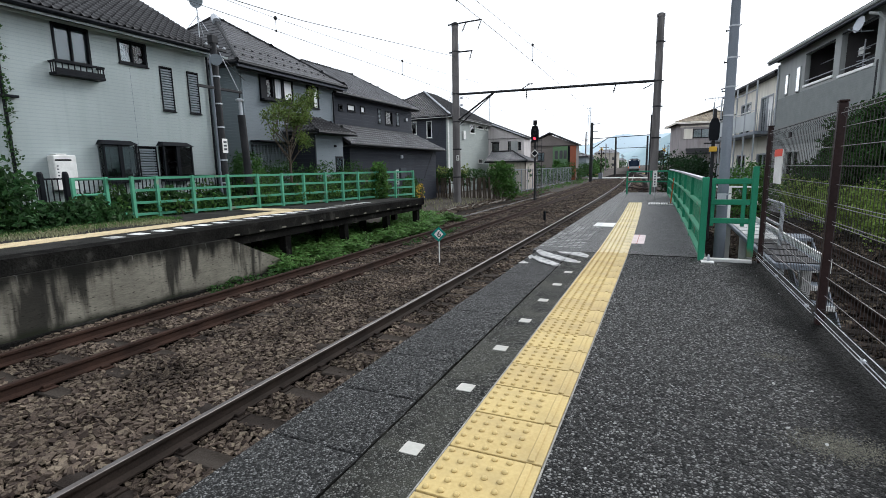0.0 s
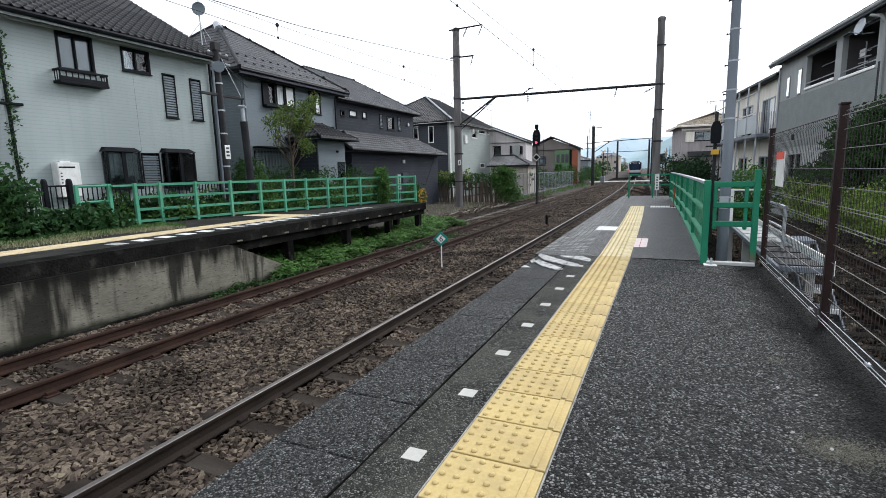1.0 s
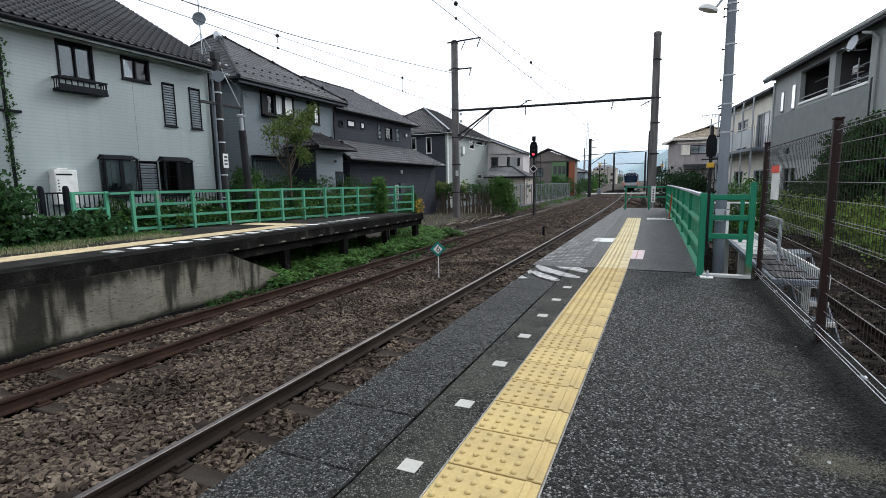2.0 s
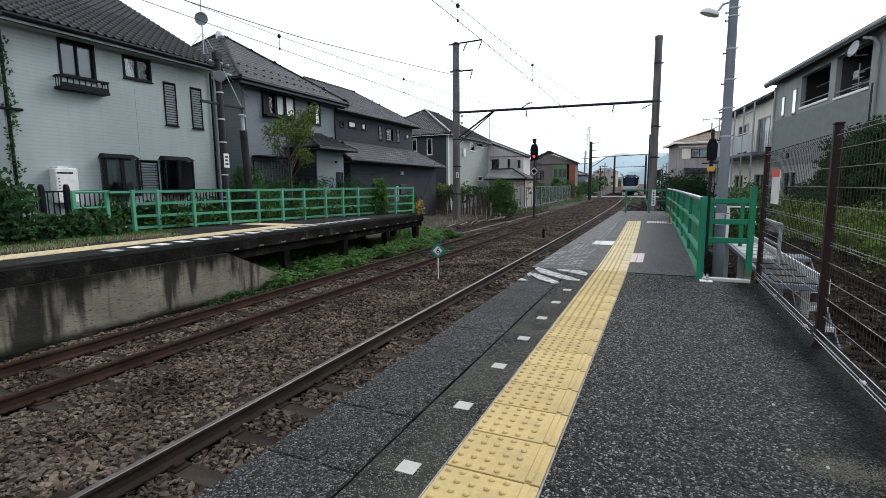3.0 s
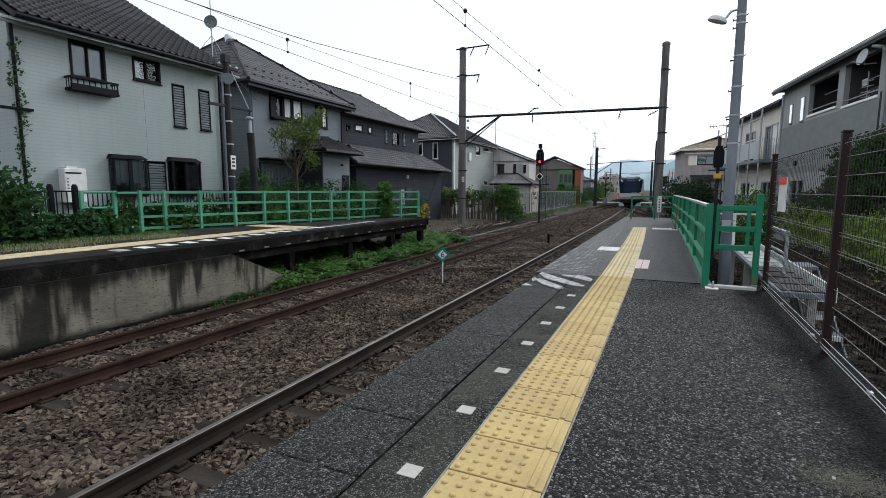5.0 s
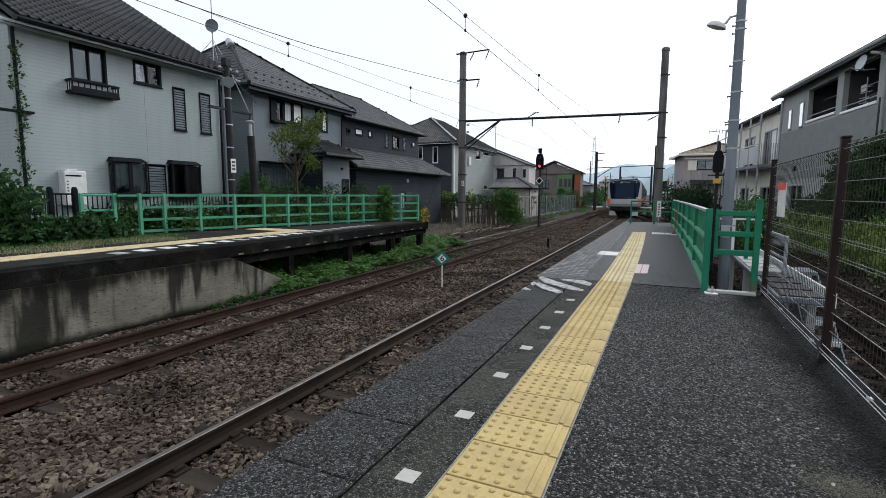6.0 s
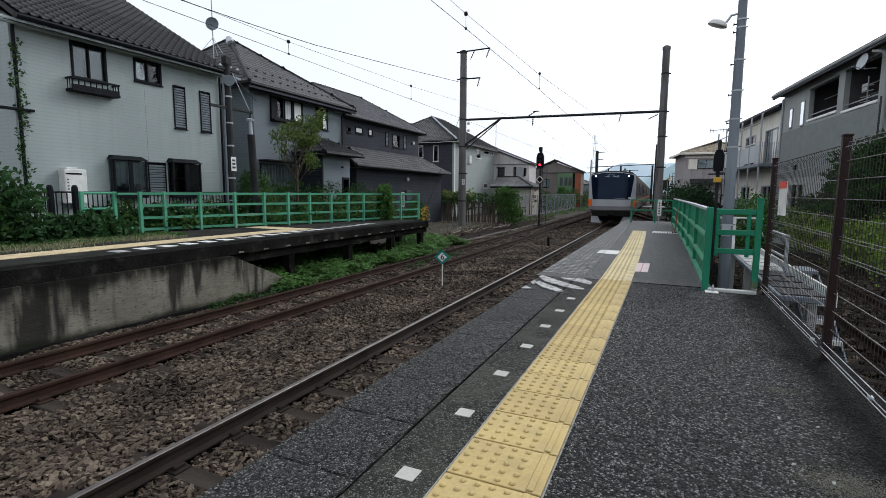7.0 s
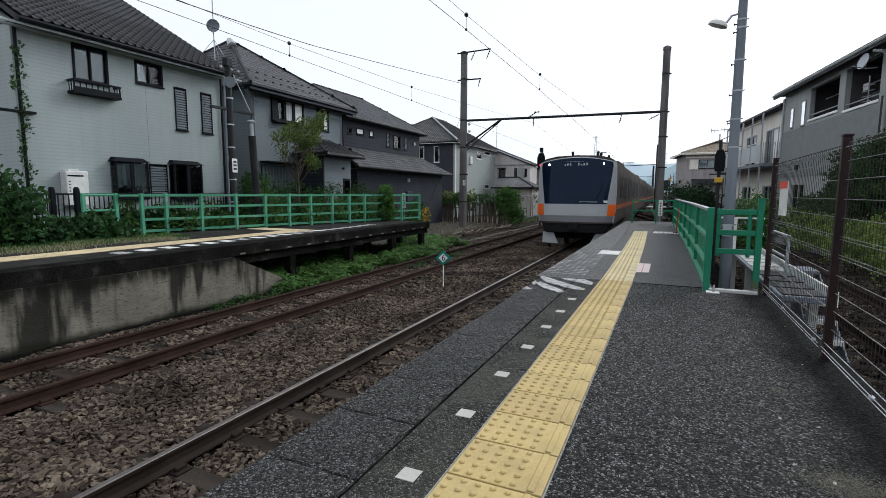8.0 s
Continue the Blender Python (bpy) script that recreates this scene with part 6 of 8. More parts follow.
def build_mesh_fence():
    x = 1.02
    t = thing("mesh_fence", (x, 3, 0), "brown steel mesh fence with folded wire edges", "fence")
    posts = [6.3, 3.98, 1.6, -0.8]
    top = 1.47
    for y in posts:
        p = part("post", Mb().box(x - .028, x + .022, y - .024, y + .024, -0.02, top, 0.006), M_BROWN, t, "dark brown square post")
        part("post_cap", Mb().box(x - .031, x + .025, y - .028, y + .028, top, top + .015, 0.004), M_BROWN, p)
    for a, b in zip(posts[1:], posts[:-1]):
        v, low = Mb(), Mb()
        n = int((b - a - .1) / 0.05)
        for i in range(n + 1):
            y = a + .05 + i * 0.05
            v.rod((x, y, 0.128), (x, y, 1.37), 0.0017, n=4, caps=False)
            # folded edges above and below
            v.tube([(x, y, 1.37), (x - .016, y, 1.388), (x - .015, y, 1.418), (x + .003, y, 1.42)], 0.0018, 4)
            low.tube([(x, y, 0.128), (x - .03, y, 0.118), (x - .046, y, 0.09), (x - .04, y, 0.062), (x, y, 0.055)], 0.0022, 4)
        tagged(part("wire_mesh", v, M_WIRE, t, "fine upright wires with folded edges"), kind="stuff")
        tagged(part("folded_edge", low, M_WIRE, t, "folded lower wire edge"), kind="stuff")
        for z in (0.062, 0.09, 0.118, 0.21, 0.335, 0.455, 0.575, 0.69, 0.71, 0.81, 0.83, 0.95, 1.07, 1.195, 1.315, 1.40, 1.43):
            o = {0.062: -.042, 0.09: -.048, 0.118: -.032, 1.40: -.017}.get(z, 0)
            # pale wire colours paint in the sky's glint along the cross wires
            part("cross_wire", Mb().rod((x + o, a + .04, z), (x + o, b - .04, z), 0.0026, n=5), M_GALV if z < .15 else M_WIRE_PALE, t)
    for y in (5.2, 4.15, 3.05):
        part("fixing_clip", Mb().box(x - .052, x - .03, y - .022, y + .022, 0.075, 0.09, 0.003), M_GALV, t)
    s = thing("notice_board", (x - .03, 5.95, 0.9), "white notice board with a red band on the fence", "sign")
    part("board", Mb().box(x - .045, x - .035, 5.40, 5.72, 0.90, 1.22, 0.003), M_WHITE, s)
    part("red_band", Mb().box(x - .0505, x - .0455, 5.40, 5.72, 1.155, 1.22), mat("red_band", (0.6, 0.08, 0.05), (0.7, 0.1, 0.07), 2, 0.6), s)


def build_green_fences():
    # gate across the stair head
    t = thing("green_gate", (0.67, 6.3, 0), "green tubular steel gate beside the mesh fence", "gate")
    part("gate_post", Mb().box(0.40, 0.47, 6.25, 6.33, -0.01, 0.95, 0.006), M_GREEN, t)
    part("gate_post", Mb().box(0.885, 0.945, 6.27, 6.33, 0.06, 1.06, 0.006), M_GREEN, t)
    for z in (0.87, 0.64, 0.43):
        part("gate_rail", Mb().box(0.5, 0.885, 6.28, 6.315, z, z + 0.06, 0.006), M_GREEN, t)
    part("gate_stile", Mb().box(0.50, 0.54, 6.285, 6.312, 0.40, 0.94, 0.005), M_GREEN, t)
    part("gate_stile", Mb().box(0.80, 0.84, 6.285, 6.312, 0.40, 0.94, 0.005), M_GREEN, t)
    part("threshold", Mb().box(0.46, 0.93, 6.2, 6.29, 0.0, 0.035, 0.005), M_CONC_CLEAN, t)
    # fence along the deck
    f = thing("deck_fence", (0.4, 12, 0), "green steel panel fence along the platform deck", "fence")

    def fx(y):
        return 0.44 + bend(y) - 0.006 * (y - 6.4)
    for i in range(7):
        y = 6.45 + i * 2.05
        part("post", Mb().box(fx(y) - .03, fx(y) + .03, y - .03, y + .03, -0.02, 0.93, 0.005), M_GREEN, f)
    # rails in paler colours, which paint in the light on their tops
    for z, m in ((0.91, M_WHITE), (0.6, M_GREEN), (0.3, M_GREEN), (0.06, M_GREEN)):
        part("rail", Mb().sweep([(-.04, 0), (.02, 0), (.02, .03), (-.04, .03)], [(fx(y), y, z) for y in (6.4, 9, 12, 15, 18.8)]), M_GREEN_PALE if z < .9 else M_GALV, f)
    y = 6.6
    while y < 18.7:
        part("picket", Mb().box(fx(y) + .012, fx(y) + .022, y, y + .10, 0.07, 0.91, 0.002), M_GREEN, f)
        y += 0.14
    # fence across the deck's end
    e = thing("end_fence", (-0.5, 20, 0), "green railing closing the platform's end", "fence")
    for x in (-1.25, -0.42, 0.18):
        part("post", Mb().box(x - .03, x + .03, 19.97, 20.03, -0.02, 0.88, 0.005), M_GREEN, e)
    for z in (0.83, 0.45):
        part("rail", Mb().box(-1.28, 0.21, 19.98, 20.02, z, z + .05, 0.005), M_GREEN, e)
    # fence of the far platform
    g = thing("platform_railing", (-11, 12, 0), "light green steel railing along the far platform", "railing")
    ys = [7.67, 8.22, 8.78, 9.67, 10.64, 11.55, 12.36, 13.15, 14.0, 14.73, 15.42, 16.3, 17.3, 18.31]
    for y in ys:
        x = far_fence_x(y)
        part("post", Mb().box(x - .045, x + .045, y - .04, y + .04, -0.05, 1.06, 0.006), M_GREEN_PALE, g)
    for z in (0.99, 0.68, 0.36, 0.06):
        part("rail", Mb().sweep([(-.03, -.01), (.03, -.01), (.03, .055), (-.03, .055)], [(far_fence_x(y), y, z) for y in (8.2, 18.35)]), M_GREEN_PALE, g)
    for z in (1.02, 0.64, 0.28):
        part("side_rail", Mb().rod((far_fence_x(7.67), 7.67, z), (-12.66, 6.98, z), 0.032, n=8), M_GREEN_PALE, g)
    part("end_post", Mb().box(-12.70, -12.62, 6.94, 7.02, -0.9, 1.06, 0.006), M_GREEN_PALE, g)
    for z in (0.98, 0.1):
        part("link_rail", Mb().box(far_fence_x(7.67) - .02, far_fence_x(8.2) + .02, 7.67, 8.2, z, z + .05, 0.004), M_GREEN_PALE, g)


build_portal()
build_lamp_pole()
build_mesh_fence()
build_green_fences()

# ---- wires, signals, small things of the line ----
def wire(label, pts, r=0.008, sag=0.0, m=None):
    mb = Mb()
    for a, b in zip(pts, pts[1:]):
        n = 12
        a, b = Vector(a), Vector(b)
        q = [a.lerp(b, i / n) - Vector((0, 0, sag * 4 * (i / n) * (1 - i / n))) for i in range(n + 1)]
        mb.tube(q, r, 5)
    o = part("overhead_wire", mb, m or M_CABLE)
    return tagged(o, label, "wire")


def build_wires():
    for cx in (-3.03, -6.6):
        ys = [-6, 2, 7.4, 12.2, 19, 26.8, 40, 58, 75]
        wire("thin dark contact wire over the track", [(cx + bend(y) * .9, y, 3.65) for y in ys], 0.0045)
        mz = [3.95, 3.85, 3.87, 4.0, 4.4, 4.95, 4.4, 4.4, 4.95]
        wire("thin dark messenger wire over the track", [(cx + bend(y) * .9, y, z) for y, z in zip(ys, mz)], 0.0035)
        for y, z in ((7.4, 3.87), (12.2, 4.0)):
            d = thing("wire_hanger", (cx, y, 3.65), "small black dropper clamp between overhead wires", "wire hanger")
            part("dropper", Mb().rod((cx, y, 3.65), (cx, y, z), 0.004, n=5), M_CABLE, d)
            part("upper_clamp", Mb().lathe([(0.02, -0.03), (0.035, 0), (0.02, 0.03)], 8, Matrix.Translation((cx, y, z))), M_CABLE, d)
            part("lower_clamp", Mb().lathe([(0.012, -0.02), (0.02, 0), (0.012, 0.02)], 8, Matrix.Translation((cx, y, 3.65))), M_CABLE, d)
    wire("thick black feeder cable along the line", [(-10.6, 2, 5.6), (-11.0, 8.4, 5.68), (-11.0, 13.6, 5.96), (-11.05, 26.8, 7.35)], 0.011, 0.02)
    wire("service cable from the street pole", [(-12.6, 11.35, 4.9), (-14.9, 14.8, 4.6)], 0.012, 0.05)


def build_street_pole():
    x, y = -12.6, 11.36
    t = thing("street_pole", (x, y, -0.95), "dark slim service pole with a siren and cables", "utility pole")
    p = part("pole", Mb().rod((x, y, -1.0), (x, y, 5.15), 0.12, 0.095, 14), M_DARKMETAL, t, smooth=True)
    for z in (4.6, 4.0, 3.2, 2.5, 1.5, 0.8):
        part("band", Mb().lathe([(0.125, z - .02), (0.125, z + .02)], 14, Matrix.Translation((x, y, 0))), M_GALV, p)
    part("pole_top_box", Mb().box(x - .1, x + .1, y - .12, y + .12, 4.95, 5.2, 0.02), M_DARKMETAL, t)
    part("cross_arm", Mb().box(x - .04, x + .04, y - .35, y + .45, 4.78, 4.86, 0.01), M_DARKMETAL, t)
    part("cross_arm", Mb().box(x - .04, x + .04, y - .7, y + .95, 3.62, 3.7, 0.01), M_DARKMETAL, t)
    for dy in (-.25, .15, .4):
        part("insulator", Mb().lathe([(0.03, 0), (0.05, .03), (0.02, .08)], 8, Matrix.Translation((x, y + dy, 4.86))), M_GALV, t)
    m = look((x + .16, y - .05, 4.45), (x + 3, y - 4, 4.3))
    part("siren_horn", Mb().lathe([(0.17, -0.12), (0.165, -0.12), (0.09, 0.0), (0.07, 0.08)], 18, m), M_SIDE_MID, t, "round grey horn", smooth=True)
    pl = part("pole_plate", Mb().box(x + .122, x + .128, y - .1, y + .1, 1.72, 2.15, 0.002), M_WHITE, t, "white plate")
    for i in range(3):
        part("writing_bar", Mb().box(x + .1285, x + .1325, y - .06, y + .06, 1.8 + .11 * i, 1.86 + .11 * i), M_SIDE_DARK, pl)
    part("stay", Mb().rod((x, y + .05, 5.0), (x, y + .85, 3.7), 0.012, n=5), M_GALV, t)
    part("drop_cable", Mb().rod((x + .02, y - .18, -0.9), (x, y - .16, 4.6), 0.03, n=6), M_GREY_STEEL, t)
    c = thing("cable_riser", (x - .1, y + 1.0, -0.95), "dark thick cable riser pipe hung beside the pole", "cable riser")
    part("pipe", Mb().rod((x - .1, y + 1.15, -0.95), (x - .05, y + .92, 2.95), 0.12, 0.12, 12), M_DARKMETAL, c, smooth=True)
    part("neck", Mb().rod((x - .05, y + .92, 2.95), (x - .05, y + .9, 3.4), 0.06, n=10), M_GALV, c)
    part("collar", Mb().lathe([(0.13, 3.38), (0.14, 3.43), (0.06, 3.47)], 12, Matrix.Translation((x - .05, y + .9, 0))), M_GALV, c)
    part("hook", Mb().rod((x - .05, y + .9, 3.46), (x - .02, y + .9, 3.66), 0.02, n=6), M_DARKMETAL, c)


def text_mesh(body, size, m, extrude=0.001):
    cu = bpy.data.curves.new("letters", "FONT")
    cu.body, cu.size, cu.align_x, cu.align_y, cu.extrude = body, size, "CENTER", "CENTER", extrude
    ob = bpy.data.objects.new("letters", cu)
    me = bpy.data.meshes.new_from_object(ob)
    bpy.data.objects.remove(ob)
    me.transform(m)
    return me


def build_six_sign():
    x, y, z = -4.88, 10.6, -0.455
    t = thing("car_stop_sign", (x, y, -1.17), "green diamond stop sign with the number 6 on a white post", "track sign")
    part("post", Mb().rod((x, y, -1.2), (x, y, -0.55), 0.016, n=8), M_WHITE, t)
    green = mat("sign_green", (0.01, 0.16, 0.13), (0.015, 0.2, 0.16), 3, 0.5)
    r = 0.185
    m = pose(x, y - .02, z, 0, 0, 25) @ pose(0, 0, 0, 0, 45, 0)
    k = r / math.sqrt(2)
    pl = part("plate", Mb().box(-k, k, -.006, .006, -k, k, 0.002, m), green, t)
    part("inner_diamond", Mb().box(-k * .62, k * .62, -.0095, -.0065, -k * .62, k * .62, 0, m), M_WHITE, pl)
    part("figure", text_mesh("6", 0.2, pose(x, y, z, 0, 0, 25) @ pose(0, -.034, 0, 90, 0, 0)), M_BLACK, pl)


def build_signals():
    x, y = -7.94, 33.0
    t = thing("railway_signal", (x, y, -1.1), "black railway signal with one red light on a dark mast", "railway signal")
    part("mast", Mb().rod((x, y, -1.25), (x, y, 4.1), 0.075, n=10), M_DARKMETAL, t)
    hd = part("signal_head", Mb().prism([(-.22, 2.75), (.22, 2.75), (.26, 3.0), (.26, 3.5), (.16, 3.78), (-.16, 3.78), (-.26, 3.5), (-.26, 3.0)], y - .16, y - .08, lambda p, q, s: (x + p, s, q)), M_BLACK, t)
    for z, m in ((2.98, M_RED), (3.25, M_DIM), (3.52, M_DIM)):
        part("lens", Mb().rod((x, y - .2, z), (x, y - .165, z), 0.085, n=14), m, hd, "lit red lens" if m is M_RED else "")
        part("hood", Mb().prism([(0.1 * math.cos(a), 0.1 * math.sin(a)) for a in [i * math.pi / 6 for i in range(7)]] + [(0.088 * math.cos(a), 0.088 * math.sin(a)) for a in [i * math.pi / 6 for i in range(6, -1, -1)]],
                                y - .36, y - .165, lambda p, q, s: (x + p, s, z + q)), M_BLACK, hd)
    part("backboard_top", Mb().box(x - .12, x + .12, y - .12, y - .06, 3.85, 4.15, 0.01), M_BLACK, t)
    dm = pose(x, y - .12, 2.0, 0, 45, 0)
    pl = part("diamond_plate", Mb().box(-.18, .18, -.01, .01, -.18, .18, 0.003, dm), M_WHITE, t)
    part("diamond_inner", Mb().box(-.14, .14, -.0145, -.0105, -.14, .14, 0, dm), M_BLACK, pl)
    for i in range(12):
        part("ladder_rung", Mb().rod((x + .12, y + .1, -0.8 + i * .33), (x + .42, y + .1, -0.8 + i * .33), 0.015, n=5), M_DARKMETAL, t)
    for dx in (.12, .42):
        part("ladder_rail", Mb().rod((x + dx, y + .1, -1.2), (x + dx, y + .1, 3.2), 0.018, n=5), M_DARKMETAL, t)
    # signal seen from behind, by the siding
    x, y = 1.32, 17.0
    s = thing("railway_signal", (x, y, -1.2), "back of a dark railway signal with a yellow box", "railway signal")
    part("mast", Mb().rod((x, y, -1.25), (x, y, 2.7), 0.05, n=10), M_DARKMETAL, s)
    part("signal_head", Mb().prism([(-.11, 1.78), (.11, 1.78), (.14, 1.9), (.14, 2.25), (.08, 2.42), (-.08, 2.42), (-.14, 2.25), (-.14, 1.9)], y - .1, y + .06, lambda p, q, q2: (x + p, q2, q)), M_BLACK, s)
    part("yellow_box", Mb().box(x - .1, x + .1, y - .1, y + .05, 1.45, 1.6, 0.01), mat("signal_yellow", (0.55, 0.33, 0.04), (0.65, 0.4, 0.06), 2, 0.6), s)
    part("bracket", Mb().box(x - .25, x + .18, y - .02, y + .02, 1.68, 1.72), M_DARKMETAL, s)
    # slim leaning service pole with an aerial, behind the lamp pole
    u = thing("utility_pole", (2.95, 34, -1.2), "slim dark service pole with an aerial on it", "utility pole")
    part("pole", Mb().rod((2.80, 34, -1.25), (3.15, 34, 5.7), 0.06, 0.04, 10), M_DARKMETAL, u)
    part("cross_arm", Mb().rod((2.85, 34, 5.4), (3.50, 34, 5.5), 0.04, n=6), M_DARKMETAL, u)
    part("aerial_boom", Mb().rod((2.05, 34, 4.9), (3.15, 34, 4.95), 0.02, n=5), M_GALV, u)
    for i in range(6):
        part("aerial_rod", Mb().rod((2.1 + i * .17, 33.8, 4.9), (2.1 + i * .17, 34.2, 4.9), 0.015, n=5).rod((2.1 + i * .17, 34, 4.75), (2.1 + i * .17, 34, 5.05), 0.012, n=5), M_GALV, u)


def build_crossing():
    y = 90.0
    c = line_bend(y) - 3.03
    t = thing("level_crossing", (c, y, -1.05), "pale concrete road panels of a level crossing", "level crossing", kind="structure")
    part("road_panel", Mb().box(c - 9, c + 8, y - 2.2, y + 2.2, -1.18, -1.005, 0.02), M_CONC_CLEAN, t)
    for dx, dy, h in ((-4.4, -3, 5.1), (5.2, -3, 4.6)):
        g = thing("crossing_gate", (c + dx, y + dy, -1.1), "striped crossing gate with warning lamps", "crossing gate")
        part("mast", Mb().rod((c + dx, y + dy, -1.2), (c + dx, y + dy, h - 1), 0.09, n=8), M_BROWN, g)
        for i in range(4):
            part("stripe", Mb().lathe([(0.1, i * .7 - .3), (0.1, i * .7)], 8, Matrix.Translation((c + dx, y + dy, 0))), M_BLACK, g)
        for a in (45, -45):
            part("cross_board", Mb().box(-.45, .45, -.02, .02, -.06, .06, 0, pose(c + dx, y + dy - .12, h - 1.2, 0, a, 0)), mat("crossing_yellow", (0.5, 0.3, 0.05), (0.6, 0.38, 0.08), 2, 0.6), g)
        part("lamp_pair", Mb().rod((c + dx - .35, y + dy - .15, h - 2), (c + dx - .35, y + dy, h - 2), 0.18, n=10).rod((c + dx + .35, y + dy - .15, h - 2), (c + dx + .35, y + dy, h - 2), 0.18, n=10), M_BLACK, g)
        for j in range(6):
            part("gate_bar", Mb().rod((c + dx - .4 - j * .55, y + dy - .3, -0.35), (c + dx - .95 - j * .55, y + dy - .3, -0.32), 0.06, n=6), M_BLACK if j % 2 else M_YELLOW, g)
        part("machine_box", Mb().box(c + dx - .3, c + dx + .3, y + dy - .6, y + dy - .1, -1.15, -0.1, 0.03), M_GREY_STEEL, g)


def build_side_stair():
    # pale steel walkway beside the siding, past the gate
    t = thing("service_walkway", (1.4, 9.5, -1.2), "pale steel walkway with a tubular frame behind the fence", "walkway")
    part("walkway", Mb().box(1.2, 1.72, 6.6, 11.6, -0.12, -0.05, 0.01), M_GREY_STEEL, t)
    for k in range(10):
        part("grating", Mb().box(1.24, 1.66, 6.66 + k * .5, 7.06 + k * .5, -0.05, -0.035, 0.004), M_DARKMETAL if k < 4 else M_CONC_CLEAN, t)
    part("edge_board", Mb().box(1.722, 1.75, 6.6, 11.6, -0.14, 0.03, 0.004), M_WHITE, t, "white edge board")
    for x in (1.25, 1.66):
        for y in (7.2, 9.3, 11.4):
            part("leg", Mb().box(x - .05, x + .05, y - .05, y + .05, -1.25, -0.121, 0.006), M_CONC_CLEAN, t)
    for y in (7.95, 9.2):
        part("frame_post", Mb().box(1.48, 1.52, y - .02, y + .02, -0.035, 0.55, 0.004), M_GALV, t)
    for z in (0.52, 0.22):
        part("frame_bar", Mb().box(1.485, 1.515, 7.972, 9.178, z, z + .03, 0.004), M_GALV, t)
    st = thing("service_stair", (2.0, 8.2, -1.2), "pale steel steps going down to the siding", "stair")
    for i in range(4):
        y = 8.95 - .33 * i
        tr = part("tread", Mb().box(1.8, 2.12, y - .3, y, -0.235 - .19 * i, -0.2 - .19 * i, 0.004), M_GREY_STEEL, st, "pale grating tread")
        part("nosing", Mb().box(1.8, 2.12, y - .335, y - .302, -0.26 - .19 * i, -0.195 - .19 * i, 0.003), M_WHITE, tr)
    for x in (1.775, 2.125):
        part("stringer", Mb().add([(x, 9.1, -.07), (x, 9.1, -.3), (x, 7.45, -1.2), (x, 7.45, -.98), (x + .02, 9.1, -.07), (x + .02, 9.1, -.3), (x + .02, 7.45, -1.2), (x + .02, 7.45, -.98)],
                                  [(0, 1, 2, 3), (7, 6, 5, 4), (0, 4, 5, 1), (1, 5, 6, 2), (2, 6, 7, 3), (3, 7, 4, 0)]), M_GREY_STEEL, st)
    part("landing", Mb().box(1.8, 2.12, 8.96, 9.5, -0.1, -0.05, 0.005), M_GREY_STEEL, st)
    for x in (1.83, 2.09):
        part("leg", Mb().box(x - .03, x + .03, 9.3, 9.36, -1.25, -0.1, 0.005), M_GALV, st)
    for z in (0.62, 0.32):
        part("back_rail", Mb().rod((0.95, 11.5, z), (1.75, 11.5, z), 0.02, n=6), M_WHITE, t)
    for x in (1.25, 1.68):
        part("rail_post", Mb().box(x - .03, x + .03, 11.47, 11.53, -0.05, 0.64, 0.004), M_WHITE, t)


def build_platform_signs():
    for x, y, z0, z1, side in ((-0.28, 19.95, 0.28, 0.88, "deck"), (-9.85, 17.55, 0.5, 1.1, "far")):
        t = thing("name_plate", (x, y, z0), "narrow white plate with upright dark writing", "sign")
        part("plate", Mb().box(x - .07, x + .07, y - .045, y - .037, z0, z1, 0.002), M_WHITE, t)
        part("stand", Mb().rod((x, y - .03, -0.02), (x, y - .03, z1), 0.012, n=6), M_GALV, t)
        n = 5
        for i in range(n):
            zz = z0 + .06 + (z1 - z0 - .12) * i / n
            part("writing_bar", Mb().box(x - .025, x + .025, y - .0495, y - .0455, zz, zz + (z1 - z0) * .09), M_SIDE_DARK, t)
    s = thing("marker_stake", (-4.5, 20.5, -1.17), "short dark marker stake in the ballast", "stake")
    part("stake", Mb().box(-4.55, -4.45, 20.45, 20.55, -1.2, -0.75, 0.01), M_BLACK, s)
    c = thing("orange_chain_post", (0.25, 15.4, 0), "rusty orange folded barrier post by the fence", "barrier post")
    part("post", Mb().rod((0.22, 15.2, 0), (0.27, 15.2, 0.72), 0.016, n=8), mat("rusty_orange", (0.32, 0.06, 0.02), (0.42, 0.1, 0.03), 6, 0.7), c)
    part("foot", Mb().box(0.14, 0.3, 15.1, 15.3, 0, 0.02, 0.004), M_RUST, c)
    b = thing("gate_latch", (0.48, 6.17, 0), "pale rounded gate stop bolted to the platform", "gate stop")
    part("plate", Mb().box(0.43, 0.56, 6.1, 6.24, 0.0, 0.012, 0.003), M_WHITE, b)
    part("stop", Mb().lathe([(0.016, 0.012), (0.016, 0.03), (0.009, 0.085), (0.0, 0.088)], 10, Matrix.Translation((0.505, 6.17, 0))), M_GALV, b)


build_wires()
build_street_pole()
build_six_sign()
build_signals()
build_crossing()
build_side_stair()
build_platform_signs()


# ---- plants ----
M_IVY = leaf_mat("ivy_leaves", (0.05, 0.115, 0.026), (0.12, 0.225, 0.06))
M_DEAD = mat("dead_wood", (0.16, 0.145, 0.125), (0.27, 0.25, 0.22), 5, 0.9, bump=0.003)
M_IVY_D = leaf_mat("dark_ivy_leaves", (0.014, 0.042, 0.014), (0.045, 0.10, 0.032))
M_LEAF_T = leaf_mat("young_tree_leaves", (0.055, 0.095, 0.022), (0.13, 0.17, 0.045))
M_LEAF_Y = leaf_mat("leaves_yellowish", (0.16, 0.25, 0.045), (0.27, 0.36, 0.09))

